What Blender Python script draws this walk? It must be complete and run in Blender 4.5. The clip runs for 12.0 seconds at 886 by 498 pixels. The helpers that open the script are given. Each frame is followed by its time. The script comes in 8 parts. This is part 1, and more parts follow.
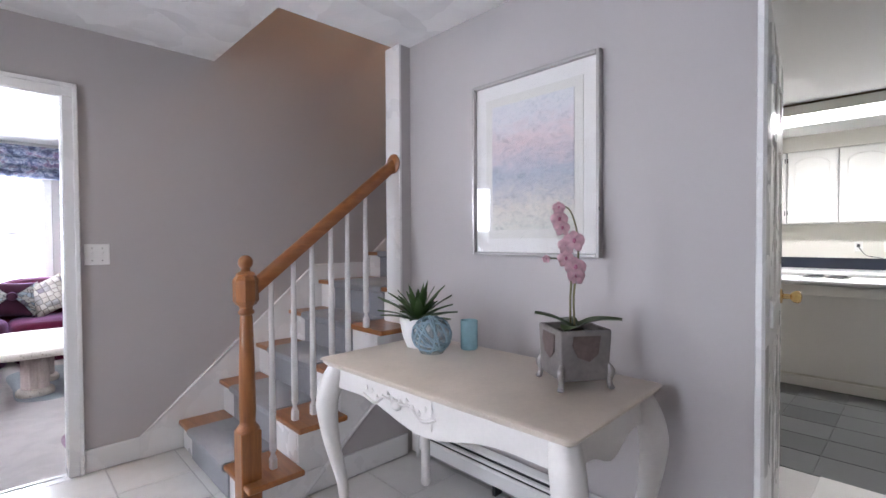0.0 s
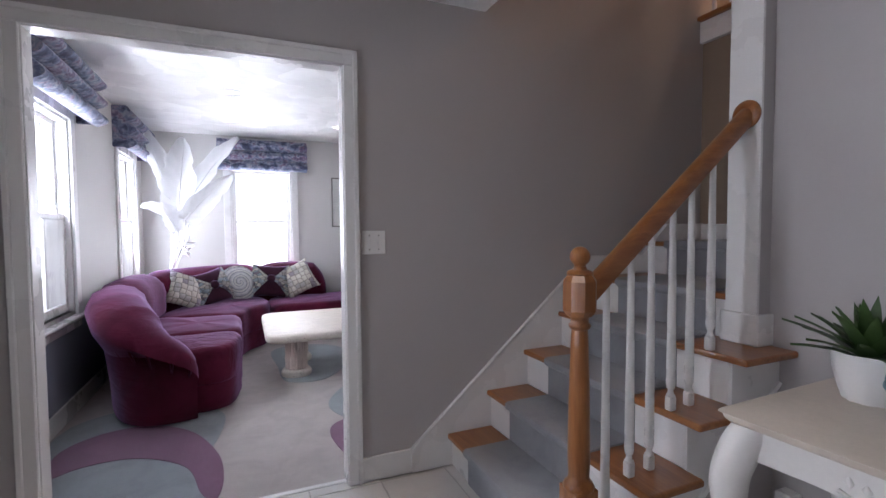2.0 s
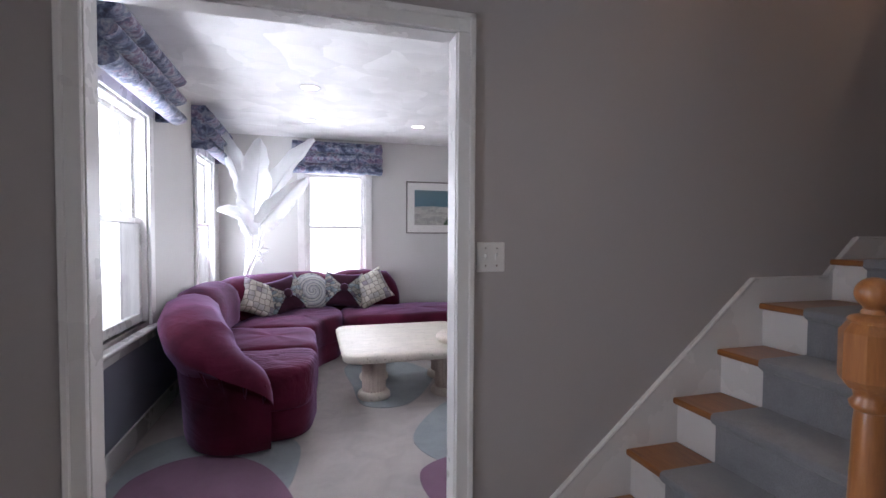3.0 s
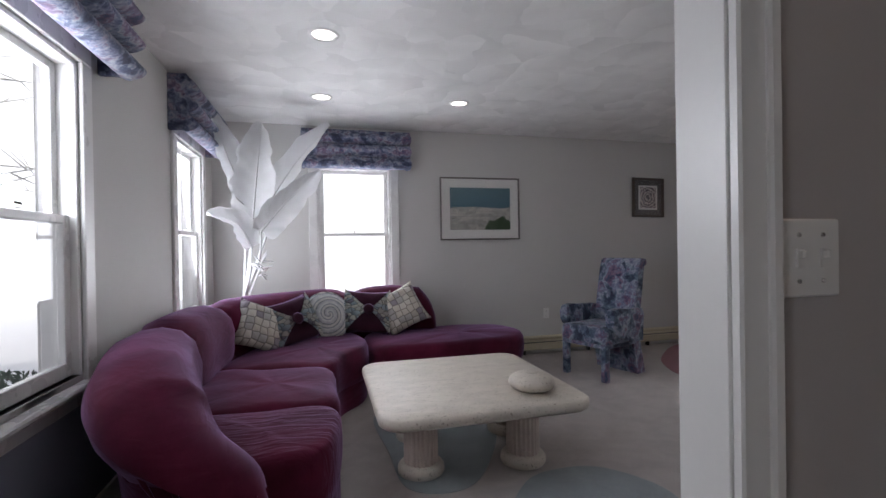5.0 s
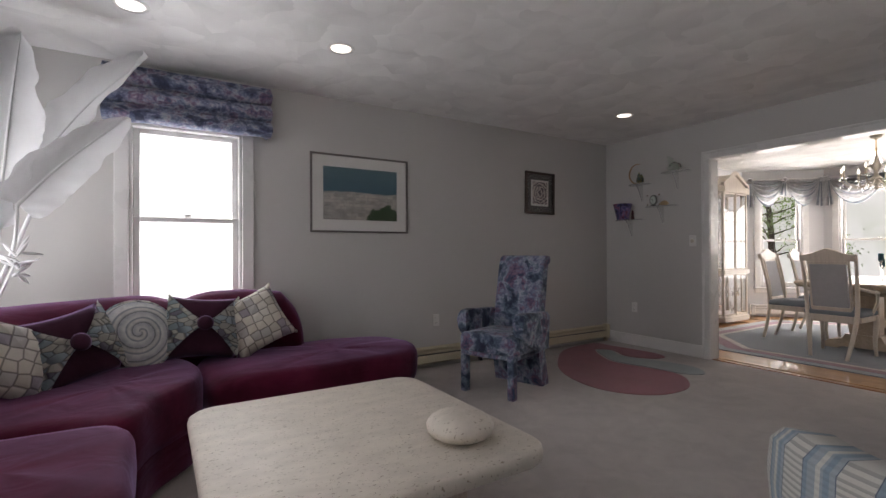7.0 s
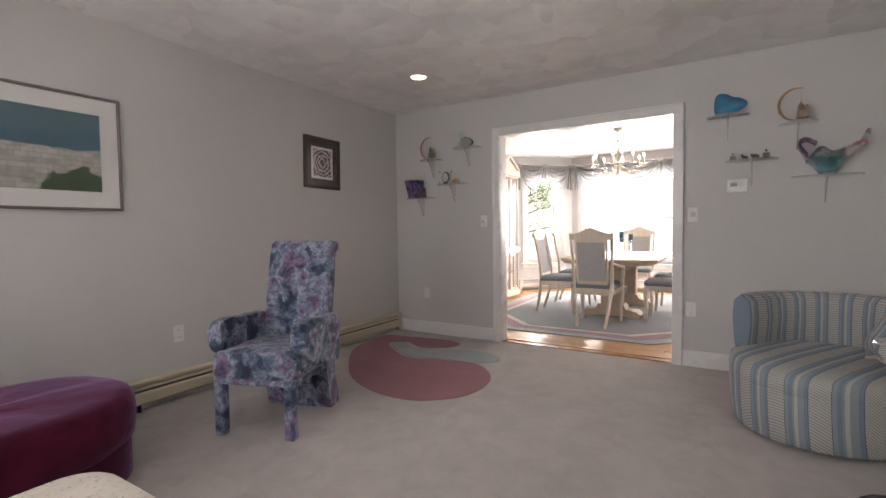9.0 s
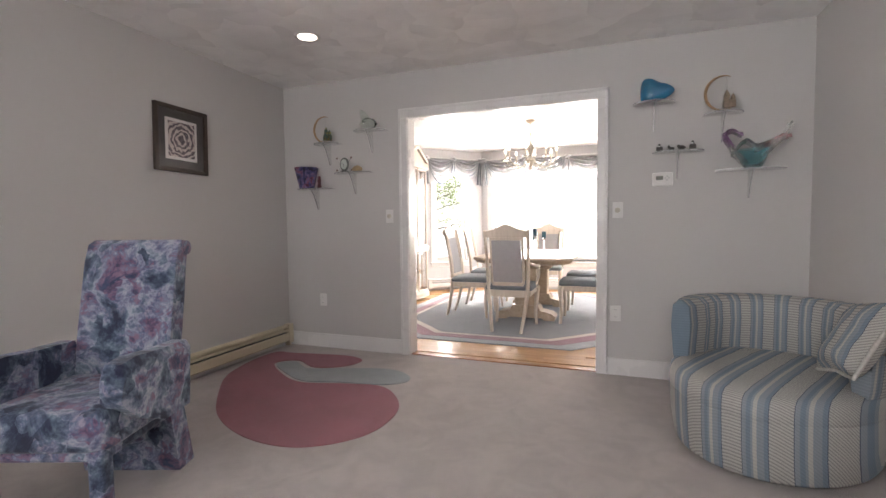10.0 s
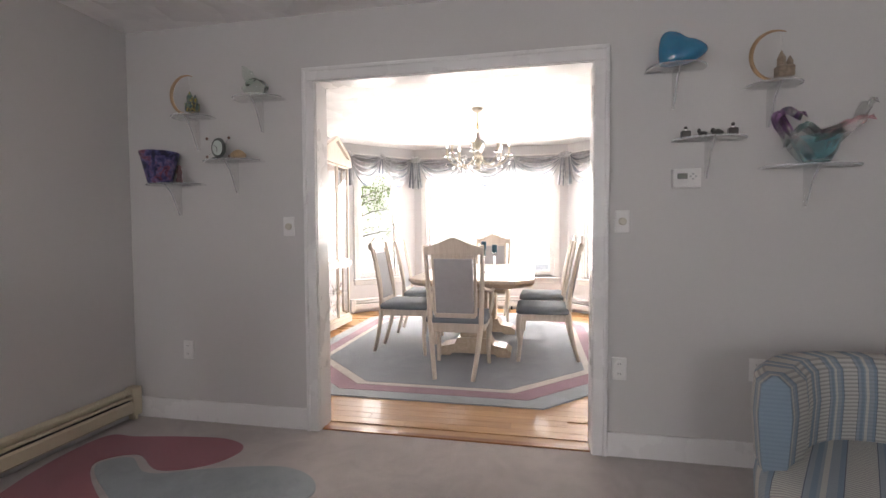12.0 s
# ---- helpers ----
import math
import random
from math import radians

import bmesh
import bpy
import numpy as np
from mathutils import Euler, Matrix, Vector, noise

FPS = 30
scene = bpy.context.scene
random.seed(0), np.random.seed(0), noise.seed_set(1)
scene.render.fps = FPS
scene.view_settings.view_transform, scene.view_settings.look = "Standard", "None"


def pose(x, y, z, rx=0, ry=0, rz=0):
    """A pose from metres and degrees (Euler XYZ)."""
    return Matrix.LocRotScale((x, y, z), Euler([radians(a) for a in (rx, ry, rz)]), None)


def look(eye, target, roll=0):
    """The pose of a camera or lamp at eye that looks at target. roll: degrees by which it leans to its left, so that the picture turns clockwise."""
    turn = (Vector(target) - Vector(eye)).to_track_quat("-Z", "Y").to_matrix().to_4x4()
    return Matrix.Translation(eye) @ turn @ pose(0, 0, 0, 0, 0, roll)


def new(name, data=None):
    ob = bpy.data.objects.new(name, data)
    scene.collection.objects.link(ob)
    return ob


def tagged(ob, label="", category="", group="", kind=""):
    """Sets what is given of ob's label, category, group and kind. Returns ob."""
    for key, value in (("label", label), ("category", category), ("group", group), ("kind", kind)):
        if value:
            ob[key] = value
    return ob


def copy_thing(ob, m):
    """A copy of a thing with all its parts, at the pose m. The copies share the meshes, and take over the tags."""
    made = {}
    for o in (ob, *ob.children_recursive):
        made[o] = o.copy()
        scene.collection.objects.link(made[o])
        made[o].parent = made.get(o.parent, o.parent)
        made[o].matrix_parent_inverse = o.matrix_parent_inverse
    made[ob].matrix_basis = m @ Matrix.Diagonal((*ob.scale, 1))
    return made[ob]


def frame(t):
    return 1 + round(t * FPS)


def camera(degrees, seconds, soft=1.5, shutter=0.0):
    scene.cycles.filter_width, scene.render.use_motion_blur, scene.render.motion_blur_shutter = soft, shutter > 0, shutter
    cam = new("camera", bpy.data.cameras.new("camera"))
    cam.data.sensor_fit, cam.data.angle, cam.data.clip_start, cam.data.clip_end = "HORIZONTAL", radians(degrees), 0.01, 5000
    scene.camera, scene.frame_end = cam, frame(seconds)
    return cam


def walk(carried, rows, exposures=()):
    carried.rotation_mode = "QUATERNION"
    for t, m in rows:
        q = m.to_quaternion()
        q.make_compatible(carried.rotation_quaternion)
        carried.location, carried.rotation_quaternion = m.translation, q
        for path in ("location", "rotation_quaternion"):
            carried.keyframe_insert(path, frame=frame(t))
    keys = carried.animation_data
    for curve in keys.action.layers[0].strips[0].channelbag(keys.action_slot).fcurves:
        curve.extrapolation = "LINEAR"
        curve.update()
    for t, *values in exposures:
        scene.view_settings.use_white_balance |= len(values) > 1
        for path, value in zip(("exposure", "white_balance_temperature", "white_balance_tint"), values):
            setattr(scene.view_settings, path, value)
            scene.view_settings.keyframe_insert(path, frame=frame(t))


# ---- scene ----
cam = camera(87.5, 12.0)
PATH = [
    (0, (0.573, 1.13, 1.265), (1.954, 2.576, 1.223), -0.3),
    (0.5, (0.54, 1.257, 1.271), (1.786, 2.821, 1.21), -0.3),
    (1, (0.482, 1.488, 1.257), (1.59, 3.151, 1.189), -0.1),
    (1.5, (0.387, 1.756, 1.248), (1.351, 3.506, 1.171), 0.1),
    (2, (0.374, 2.062, 1.261), (1.159, 3.9, 1.17), -0.4),
    (2.5, (0.357, 2.345, 1.277), (0.986, 4.241, 1.187), -0.7),
    (3, (0.285, 2.618, 1.280), (0.835, 4.54, 1.215), 0.3),
    (3.2, (0.262, 2.730, 1.283), (0.800, 4.655, 1.220), 0.3),
    (4.8, (0.252, 3.646, 1.225), (0.743, 5.584, 1.212), -0.9),
    (5, (0.256, 3.759, 1.217), (0.762, 5.694, 1.207), -0.9),
    (5.5, (0.351, 4.038, 1.162), (0.892, 5.963, 1.175), -0.6),
    (6, (0.401, 4.291, 1.142), (1.049, 6.183, 1.157), -0.7),
    (6.5, (0.364, 4.492, 1.106), (1.217, 6.301, 1.136), -0.7),
    (7, (0.4, 4.649, 1.122), (1.446, 6.354, 1.13), -0.2),
    (8.8, (0.838, 5.262, 1.152), (2.491, 6.384, 1.072), -0.7),
    (9, (0.977, 5.294, 1.146), (2.673, 6.351, 1.059), -0.8),
    (9.5, (1.257, 5.456, 1.16), (3.068, 6.297, 1.043), -0.7),
    (10, (1.54, 5.575, 1.135), (3.413, 6.271, 1.032), -0.6),
    (10.5, (1.768, 5.709, 1.156), (3.672, 6.317, 1.068), -0.8),
    (11, (2.049, 5.763, 1.171), (3.964, 6.332, 1.083), -0.4),
    (11.5, (2.339, 5.834, 1.186), (4.27, 6.347, 1.1), -0.4),
    (12, (2.677, 5.996, 1.19), (4.637, 6.387, 1.11), -0.3),
]
walk(cam, [(t, look(eye, target, roll)) for t, eye, target, roll in PATH],
     exposures=[(0.0, 0.52, 5950, 15), (1.0, 0.15, 5950, 15), (2.0, -0.4, 6000, 16), (3.2, -0.55, 6100, 16), (4.8, -1.3, 6300, 13),
                (5.5, -1.53, 6300, 13), (7.2, -1.55, 6850, 14), (8.8, -0.62, 7050, 15), (10.0, -0.27, 6930, 15), (11.0, -0.25, 6900, 15), (12.0, -0.52, 6800, 15)])

# ---- light ----
world = bpy.data.worlds.new("sky")
scene.world = world
world.use_nodes = True
sky = world.node_tree.nodes.new("ShaderNodeTexSky")
sky.sky_type, sky.sun_disc = "NISHITA", False
sky.sun_elevation, sky.sun_rotation = radians(38), radians(120)
sky.air_density, sky.dust_density = 1.0, 2.0
world.node_tree.links.new(sky.outputs[0], world.node_tree.nodes["Background"].inputs[0])
world.node_tree.nodes["Background"].inputs[1].default_value = 0.15


def lamp(name, kind, m, energy, color=(1, 1, 1), size=(1, 1), spread=180):
    data = bpy.data.lights.new(name, kind)
    data.energy, data.color = energy, color
    if kind == "AREA":
        data.shape, data.size, data.size_y = "RECTANGLE", size[0], size[1]
        data.spread = radians(spread)
    ob = new(name, data)
    ob.matrix_world = m
    return ob


sun = lamp("sun", "SUN", look((30, -17, 27), (0, 0, 0)), 4.0, (1.0, 0.93, 0.84))
sun.data.angle = radians(0.6)
DAY = (0.93, 0.96, 1.0)
# daylight in the window openings
lamp("daylight_window_west_a", "AREA", look((-0.83, 5.66, 1.68), (5, 5.9, 1.75)), 40, DAY, (0.72, 0.60))
lamp("daylight_window_west_b", "AREA", look((-0.83, 7.75, 1.36), (5, 7.75, 2.3)), 44, DAY, (0.66, 1.25))
lamp("daylight_window_north", "AREA", look((0.585, 8.63, 1.36), (0.585, 0, 2.8)), 42, DAY, (0.66, 1.25))
lamp("daylight_sidelight_a", "AREA", look((-0.83, 3.33, 1.3), (5, 3.0, 2.0)), 8.8, DAY, (0.28, 1.6), 110)
# this second sidelight is unseen, added for more foyer light
lamp("daylight_added_sidelight", "AREA", look((-0.83, 1.67, 1.3), (5, 2.0, 2.0)), 8.8, DAY, (0.28, 1.6), 110)
lamp("daylight_bay_centre", "AREA", look((9.78, 6.69, 1.3), (5, 6.69, 1.2)), 200, (1, 0.97, 0.93), (1.85, 1.5))
lamp("daylight_bay_north", "AREA", look((9.33, 8.37, 1.3), (8.5, 7.5, 1.2)), 75, (1, 0.97, 0.93), (0.6, 1.5))
lamp("daylight_bay_south", "AREA", look((9.33, 5.01, 1.3), (8.5, 5.9, 1.2)), 90, (1, 0.97, 0.93), (0.6, 1.5))
lamp("kitchen_tube_light", "AREA", look((5.72, 1.75, 2.285), (5.72, 1.75, 0)), 42, (1, 0.95, 0.87), (0.3, 1.1))
# unseen warm lamp, added to tint the stairwell brown
lamp("stairwell_warm_fill", "POINT", pose(4.3, 3.85, 4.7), 105, (1.0, 0.70, 0.46)).data.shadow_soft_size = 0.12

# ---- materials ----
def nodes_of(name):
    m = bpy.data.materials.new(name)
    m.use_nodes = True
    t = m.node_tree
    return m, t, t.nodes["Principled BSDF"]


def mapped(t, scale=(1, 1, 1), rot=(0, 0, 0)):
    tc = t.nodes.new("ShaderNodeTexCoord")
    mp = t.nodes.new("ShaderNodeMapping")
    mp.inputs["Scale"].default_value, mp.inputs["Rotation"].default_value = scale, rot
    t.links.new(tc.outputs["Object"], mp.inputs["Vector"])
    return mp.outputs[0]


def noise_tex(t, vec, scale, detail=3, rough=0.55, distort=0.0):
    n = t.nodes.new("ShaderNodeTexNoise")
    n.inputs["Scale"].default_value, n.inputs["Detail"].default_value = scale, detail
    n.inputs["Roughness"].default_value, n.inputs["Distortion"].default_value = rough, distort
    t.links.new(vec, n.inputs["Vector"])
    return n.outputs["Fac"]


def ramp(t, fac, stops, mode="LINEAR"):
    r = t.nodes.new("ShaderNodeValToRGB")
    r.color_ramp.interpolation = mode
    el = r.color_ramp.elements
    while len(el) < len(stops):
        el.new(0.5)
    for e, (p, c) in zip(el, stops):
        e.position, e.color = p, (*c, 1)
    t.links.new(fac, r.inputs[0])
    return r.outputs[0]


def blend(t, kind, fac, a, b):
    n = t.nodes.new("ShaderNodeMix")
    n.data_type, n.blend_type = "RGBA", kind
    for sock, v in ((n.inputs[0], fac), (n.inputs[6], a), (n.inputs[7], b)):
        if isinstance(v, (int, float)):
            sock.default_value = v
        elif isinstance(v, tuple):
            sock.default_value = (*v, 1)
        else:
            t.links.new(v, sock)
    return n.outputs[2]


def bump(t, b, height, strength, distance=0.01):
    n = t.nodes.new("ShaderNodeBump")
    n.inputs["Strength"].default_value, n.inputs["Distance"].default_value = strength, distance
    t.links.new(height, n.inputs["Height"])
    t.links.new(n.outputs[0], b.inputs["Normal"])


def shade(c, k):
    return tuple(max(0.0, min(1.0, v * k)) for v in c)


def surface(name, color, rough=0.6, metal=0.0, var=0.06, big=1.6, fine=60, grain=0.15, depth=0.002, sheen=0.0, random_tint=0.0, coat=0.0):
    """A plain painted, woven or cast surface: wide stains, fine grain and a little relief."""
    m, t, b = nodes_of(name)
    v = mapped(t)
    wide = noise_tex(t, v, big, 4, 0.6)
    small = noise_tex(t, v, fine, 3, 0.6)
    c = ramp(t, wide, [(0.25, shade(color, 1 - var)), (0.75, shade(color, 1 + var))])
    c = blend(t, "MULTIPLY", 0.35, c, ramp(t, small, [(0.3, (1 - 2 * var,) * 3), (0.7, (1, 1, 1))]))
    if random_tint:
        info = t.nodes.new("ShaderNodeObjectInfo")
        c = blend(t, "MULTIPLY", 1.0, c, ramp(t, info.outputs["Random"], [(0, (1 - random_tint,) * 3), (1, (1, 1, 1))]))
    t.links.new(c, b.inputs["Base Color"])
    rr = t.nodes.new("ShaderNodeMapRange")
    rr.inputs["To Min"].default_value, rr.inputs["To Max"].default_value = max(0.02, rough - 0.08), min(1, rough + 0.08)
    t.links.new(wide, rr.inputs["Value"])
    t.links.new(rr.outputs[0], b.inputs["Roughness"])
    b.inputs["Metallic"].default_value = metal
    b.inputs["Sheen Weight"].default_value = sheen
    b.inputs["Coat Weight"].default_value = coat
    bump(t, b, small, grain, depth)
    return m


def wood(name, dark, light, along="x", rough=0.35, random_tint=0.0, coat=0.2, scale=1.0):
    m, t, b = nodes_of(name)
    stretch = {"x": (1.2, 14, 14), "y": (14, 1.2, 14), "z": (14, 14, 1.2)}[along]
    v = mapped(t, tuple(s * scale for s in stretch))
    g = noise_tex(t, v, 2.2, 6, 0.65, 0.6)
    f = noise_tex(t, mapped(t, tuple(s * 6 * scale for s in stretch)), 3.0, 3, 0.7)
    c = ramp(t, g, [(0.28, dark), (0.5, tuple((a + q) / 2 for a, q in zip(dark, light))), (0.72, light)])
    c = blend(t, "MULTIPLY", 0.3, c, ramp(t, f, [(0.35, (0.72, 0.66, 0.6)), (0.6, (1, 1, 1))]))
    if random_tint:
        info = t.nodes.new("ShaderNodeObjectInfo")
        c = blend(t, "MULTIPLY", 1.0, c, ramp(t, info.outputs["Random"], [(0, (1 - random_tint, 1 - 1.1 * random_tint, 1 - 1.2 * random_tint)), (1, (1, 1, 1))]))
    t.links.new(c, b.inputs["Base Color"])
    b.inputs["Roughness"].default_value, b.inputs["Coat Weight"].default_value = rough, coat
    bump(t, b, f, 0.12, 0.001)
    return m


def clear(name, tint=(1, 1, 1), rough=0.0, ior=1.45, mixed=0.0):
    """Glass or clear acrylic."""
    m, t, b = nodes_of(name)
    b.inputs["Base Color"].default_value = (*tint, 1)
    b.inputs["Roughness"].default_value, b.inputs["IOR"].default_value = rough, ior
    b.inputs["Transmission Weight"].default_value = 1.0
    return m


def glow(name, color, strength):
    m, t, b = nodes_of(name)
    b.inputs["Base Color"].default_value = (*color, 1)
    b.inputs["Emission Color"].default_value = (*color, 1)
    b.inputs["Emission Strength"].default_value = strength
    return m


def pane_glass(name, haze=0.0, tint=(1, 1, 1)):
    """Thin clear sheet: see-through, mirrors more at a slant, with a little surface haze."""
    m, t, b = nodes_of(name)
    out = t.nodes["Material Output"]
    tr, gl, mix, lw, pw, ma = (t.nodes.new(k) for k in ("ShaderNodeBsdfTransparent", "ShaderNodeBsdfGlossy", "ShaderNodeMixShader", "ShaderNodeLayerWeight", "ShaderNodeMath", "ShaderNodeMath"))
    tr.inputs[0].default_value = (*tint, 1)
    gl.inputs["Roughness"].default_value = 0.02
    lw.inputs["Blend"].default_value = 0.5
    pw.operation, pw.inputs[1].default_value = "POWER", 4.0
    ma.operation, ma.inputs[1].default_value, ma.inputs[2].default_value = "MULTIPLY_ADD", 0.5, 0.035
    t.links.new(lw.outputs["Facing"], pw.inputs[0])
    t.links.new(pw.outputs[0], ma.inputs[0])
    t.links.new(ma.outputs[0], mix.inputs[0])
    t.links.new(tr.outputs[0], mix.inputs[1])
    t.links.new(gl.outputs[0], mix.inputs[2])
    last = mix.outputs[0]
    if haze:
        df, m2 = t.nodes.new("ShaderNodeBsdfDiffuse"), t.nodes.new("ShaderNodeMixShader")
        df.inputs[0].default_value = (0.9, 0.92, 0.94, 1)
        m2.inputs[0].default_value = haze
        t.links.new(last, m2.inputs[1])
        t.links.new(df.outputs[0], m2.inputs[2])
        last = m2.outputs[0]
    t.links.new(last, out.inputs[0])
    return m


def swirl_plaster(name, color):
    """Ceiling plaster trowelled in soft overlapping swirls."""
    m, t, b = nodes_of(name)
    v = mapped(t, (1, 1, 0))
    wob = t.nodes.new("ShaderNodeTexNoise")
    wob.inputs["Scale"].default_value, wob.inputs["Detail"].default_value = 5.0, 3.0
    t.links.new(v, wob.inputs["Vector"])
    bent = t.nodes.new("ShaderNodeVectorMath")
    bent.operation, bent.inputs[1].default_value = "MULTIPLY_ADD", (0.16, 0.16, 0)
    t.links.new(wob.outputs["Color"], bent.inputs[0]), t.links.new(v, bent.inputs[2])

    def strokes(scale, shift):
        """Fan-shaped trowel strokes: each cell slopes its own way."""
        vor, off, half, dot = (t.nodes.new(k) for k in ("ShaderNodeTexVoronoi", "ShaderNodeVectorMath", "ShaderNodeVectorMath", "ShaderNodeVectorMath"))
        mv = t.nodes.new("ShaderNodeVectorMath")
        mv.operation, mv.inputs[1].default_value = "ADD", (shift, shift * 0.7, 0)
        t.links.new(bent.outputs[0], mv.inputs[0])
        vor.inputs["Scale"].default_value = scale
        t.links.new(mv.outputs[0], vor.inputs["Vector"])
        off.operation, half.operation, dot.operation = "SUBTRACT", "SUBTRACT", "DOT_PRODUCT"
        half.inputs[1].default_value = (0.5, 0.5, 0.5)
        t.links.new(mv.outputs[0], off.inputs[0]), t.links.new(vor.outputs["Position"], off.inputs[1])
        t.links.new(vor.outputs["Color"], half.inputs[0])
        t.links.new(off.outputs[0], dot.inputs[0]), t.links.new(half.outputs[0], dot.inputs[1])
        k = t.nodes.new("ShaderNodeMath")
        k.operation, k.inputs[1].default_value, k.inputs[2].default_value = "MULTIPLY_ADD", 1.5 * scale, 0.5
        t.links.new(dot.outputs["Value"], k.inputs[0])
        return k.outputs[0]

    wide, small = strokes(3.4, 0.0), strokes(5.6, 3.7)
    streak = noise_tex(t, mapped(t, (5, 16, 5), (0, 0, 0.6)), 3.0, 3, 0.6, 1.2)
    # light and shade of the stroke relief, painted into the base colour
    c = ramp(t, wide, [(0.15, shade(color, 0.93)), (0.5, color), (0.85, shade(color, 1.07))])
    c = blend(t, "MULTIPLY", 0.7, c, ramp(t, small, [(0.2, (0.93, 0.93, 0.93)), (0.6, (1, 1, 1))]))
    t.links.new(c, b.inputs["Base Color"])
    b.inputs["Roughness"].default_value = 0.6
    h, h2 = t.nodes.new("ShaderNodeMath"), t.nodes.new("ShaderNodeMath")
    h.operation, h.inputs[1].default_value = "MULTIPLY_ADD", 0.6
    h2.operation, h2.inputs[1].default_value = "MULTIPLY_ADD", 0.10
    t.links.new(small, h.inputs[0]), t.links.new(wide, h.inputs[2])
    t.links.new(streak, h2.inputs[0]), t.links.new(h.outputs[0], h2.inputs[2])
    bump(t, b, h2.outputs[0], 0.45, 0.02)
    return m


def carpet(name, color, tint=None):
    m, t, b = nodes_of(name)
    v = mapped(t)
    wide = noise_tex(t, v, 1.1, 5, 0.6, 0.4)
    mid = noise_tex(t, v, 5.5, 4, 0.65, 0.8)
    pile = noise_tex(t, v, 260, 2, 0.6)
    c = ramp(t, wide, [(0.3, shade(color, 0.88)), (0.7, shade(color, 1.08))])
    c = blend(t, "MULTIPLY", 0.5, c, ramp(t, mid, [(0.38, (0.74, 0.74, 0.75)), (0.60, (1, 1, 1))]))
    c = blend(t, "MULTIPLY", 0.55, c, ramp(t, pile, [(0.3, (0.62, 0.62, 0.62)), (0.65, (1, 1, 1))]))
    t.links.new(c, b.inputs["Base Color"])
    b.inputs["Roughness"].default_value, b.inputs["Sheen Weight"].default_value = 0.95, 0.25
    bump(t, b, pile, 0.6, 0.006)
    return m


def velvet(name, color, folds_at=(2, 2, 7), crease=0.25):
    m, t, b = nodes_of(name)
    v = mapped(t)
    wide = noise_tex(t, v, 3.0, 4, 0.6, 0.5)
    fine = noise_tex(t, v, 180, 2, 0.6)
    folds = noise_tex(t, mapped(t, folds_at), 2.2, 3, 0.5, 0.6)
    c = ramp(t, wide, [(0.3, shade(color, 0.6)), (0.7, shade(color, 1.3))])
    c = blend(t, "MULTIPLY", 0.35, c, ramp(t, fine, [(0.3, (0.7, 0.7, 0.7)), (0.7, (1, 1, 1))]))
    t.links.new(c, b.inputs["Base Color"])
    b.inputs["Roughness"].default_value = 0.8
    b.inputs["Sheen Weight"].default_value, b.inputs["Sheen Roughness"].default_value = 0.62, 0.36
    b.inputs["Specular IOR Level"].default_value = 0.08
    b.inputs["Sheen Tint"].default_value = (0.58, 0.40, 0.74, 1)
    bump(t, b, folds, crease, 0.03)
    return m


def floral(name, stops, scale=9.0):
    """Printed cloth with overlapping watercolour petals and leaves."""
    m, t, b = nodes_of(name)
    v = mapped(t)
    wob = noise_tex(t, v, scale * 1.3, 3, 0.6)
    off = t.nodes.new("ShaderNodeVectorMath")
    off.operation, off.inputs[1].default_value = "MULTIPLY_ADD", (0.7 / scale, 0.7 / scale, 0.7 / scale)
    t.links.new(wob, off.inputs[0]), t.links.new(v, off.inputs[2])
    vor = t.nodes.new("ShaderNodeTexVoronoi")
    vor.inputs["Scale"].default_value = scale * 1.7
    t.links.new(off.outputs[0], vor.inputs["Vector"])
    sp = t.nodes.new("ShaderNodeSeparateColor")
    t.links.new(vor.outputs["Color"], sp.inputs[0])
    mixv = t.nodes.new("ShaderNodeMath")
    mixv.operation, mixv.inputs[1].default_value = "MULTIPLY_ADD", 0.22
    a = noise_tex(t, v, scale, 5, 0.65, 0.4)
    half = t.nodes.new("ShaderNodeMath")
    half.operation, half.inputs[1].default_value, half.inputs[2].default_value = "MULTIPLY_ADD", 1.6, -0.41
    t.links.new(a, half.inputs[0])
    t.links.new(sp.outputs[0], mixv.inputs[0]), t.links.new(half.outputs[0], mixv.inputs[2])
    weave = noise_tex(t, v, 320, 2)
    c = ramp(t, mixv.outputs[0], stops)
    q = noise_tex(t, mapped(t, (1, 1, 1), (0.7, 0.4, 1.1)), scale * 2.4, 4, 0.65, 0.5)
    c = blend(t, "MULTIPLY", 0.95, c, ramp(t, q, [(0.42, (1, 1, 1)), (0.52, (0.72, 0.70, 0.80)), (0.58, (0.42, 0.45, 0.60)), (0.66, (0.85, 0.70, 0.75))]))
    c = blend(t, "MULTIPLY", 0.25, c, ramp(t, weave, [(0.3, (0.75, 0.75, 0.75)), (0.7, (1, 1, 1))]))
    t.links.new(c, b.inputs["Base Color"])
    b.inputs["Roughness"].default_value, b.inputs["Sheen Weight"].default_value = 0.85, 0.15
    bump(t, b, weave, 0.15, 0.001)
    return m


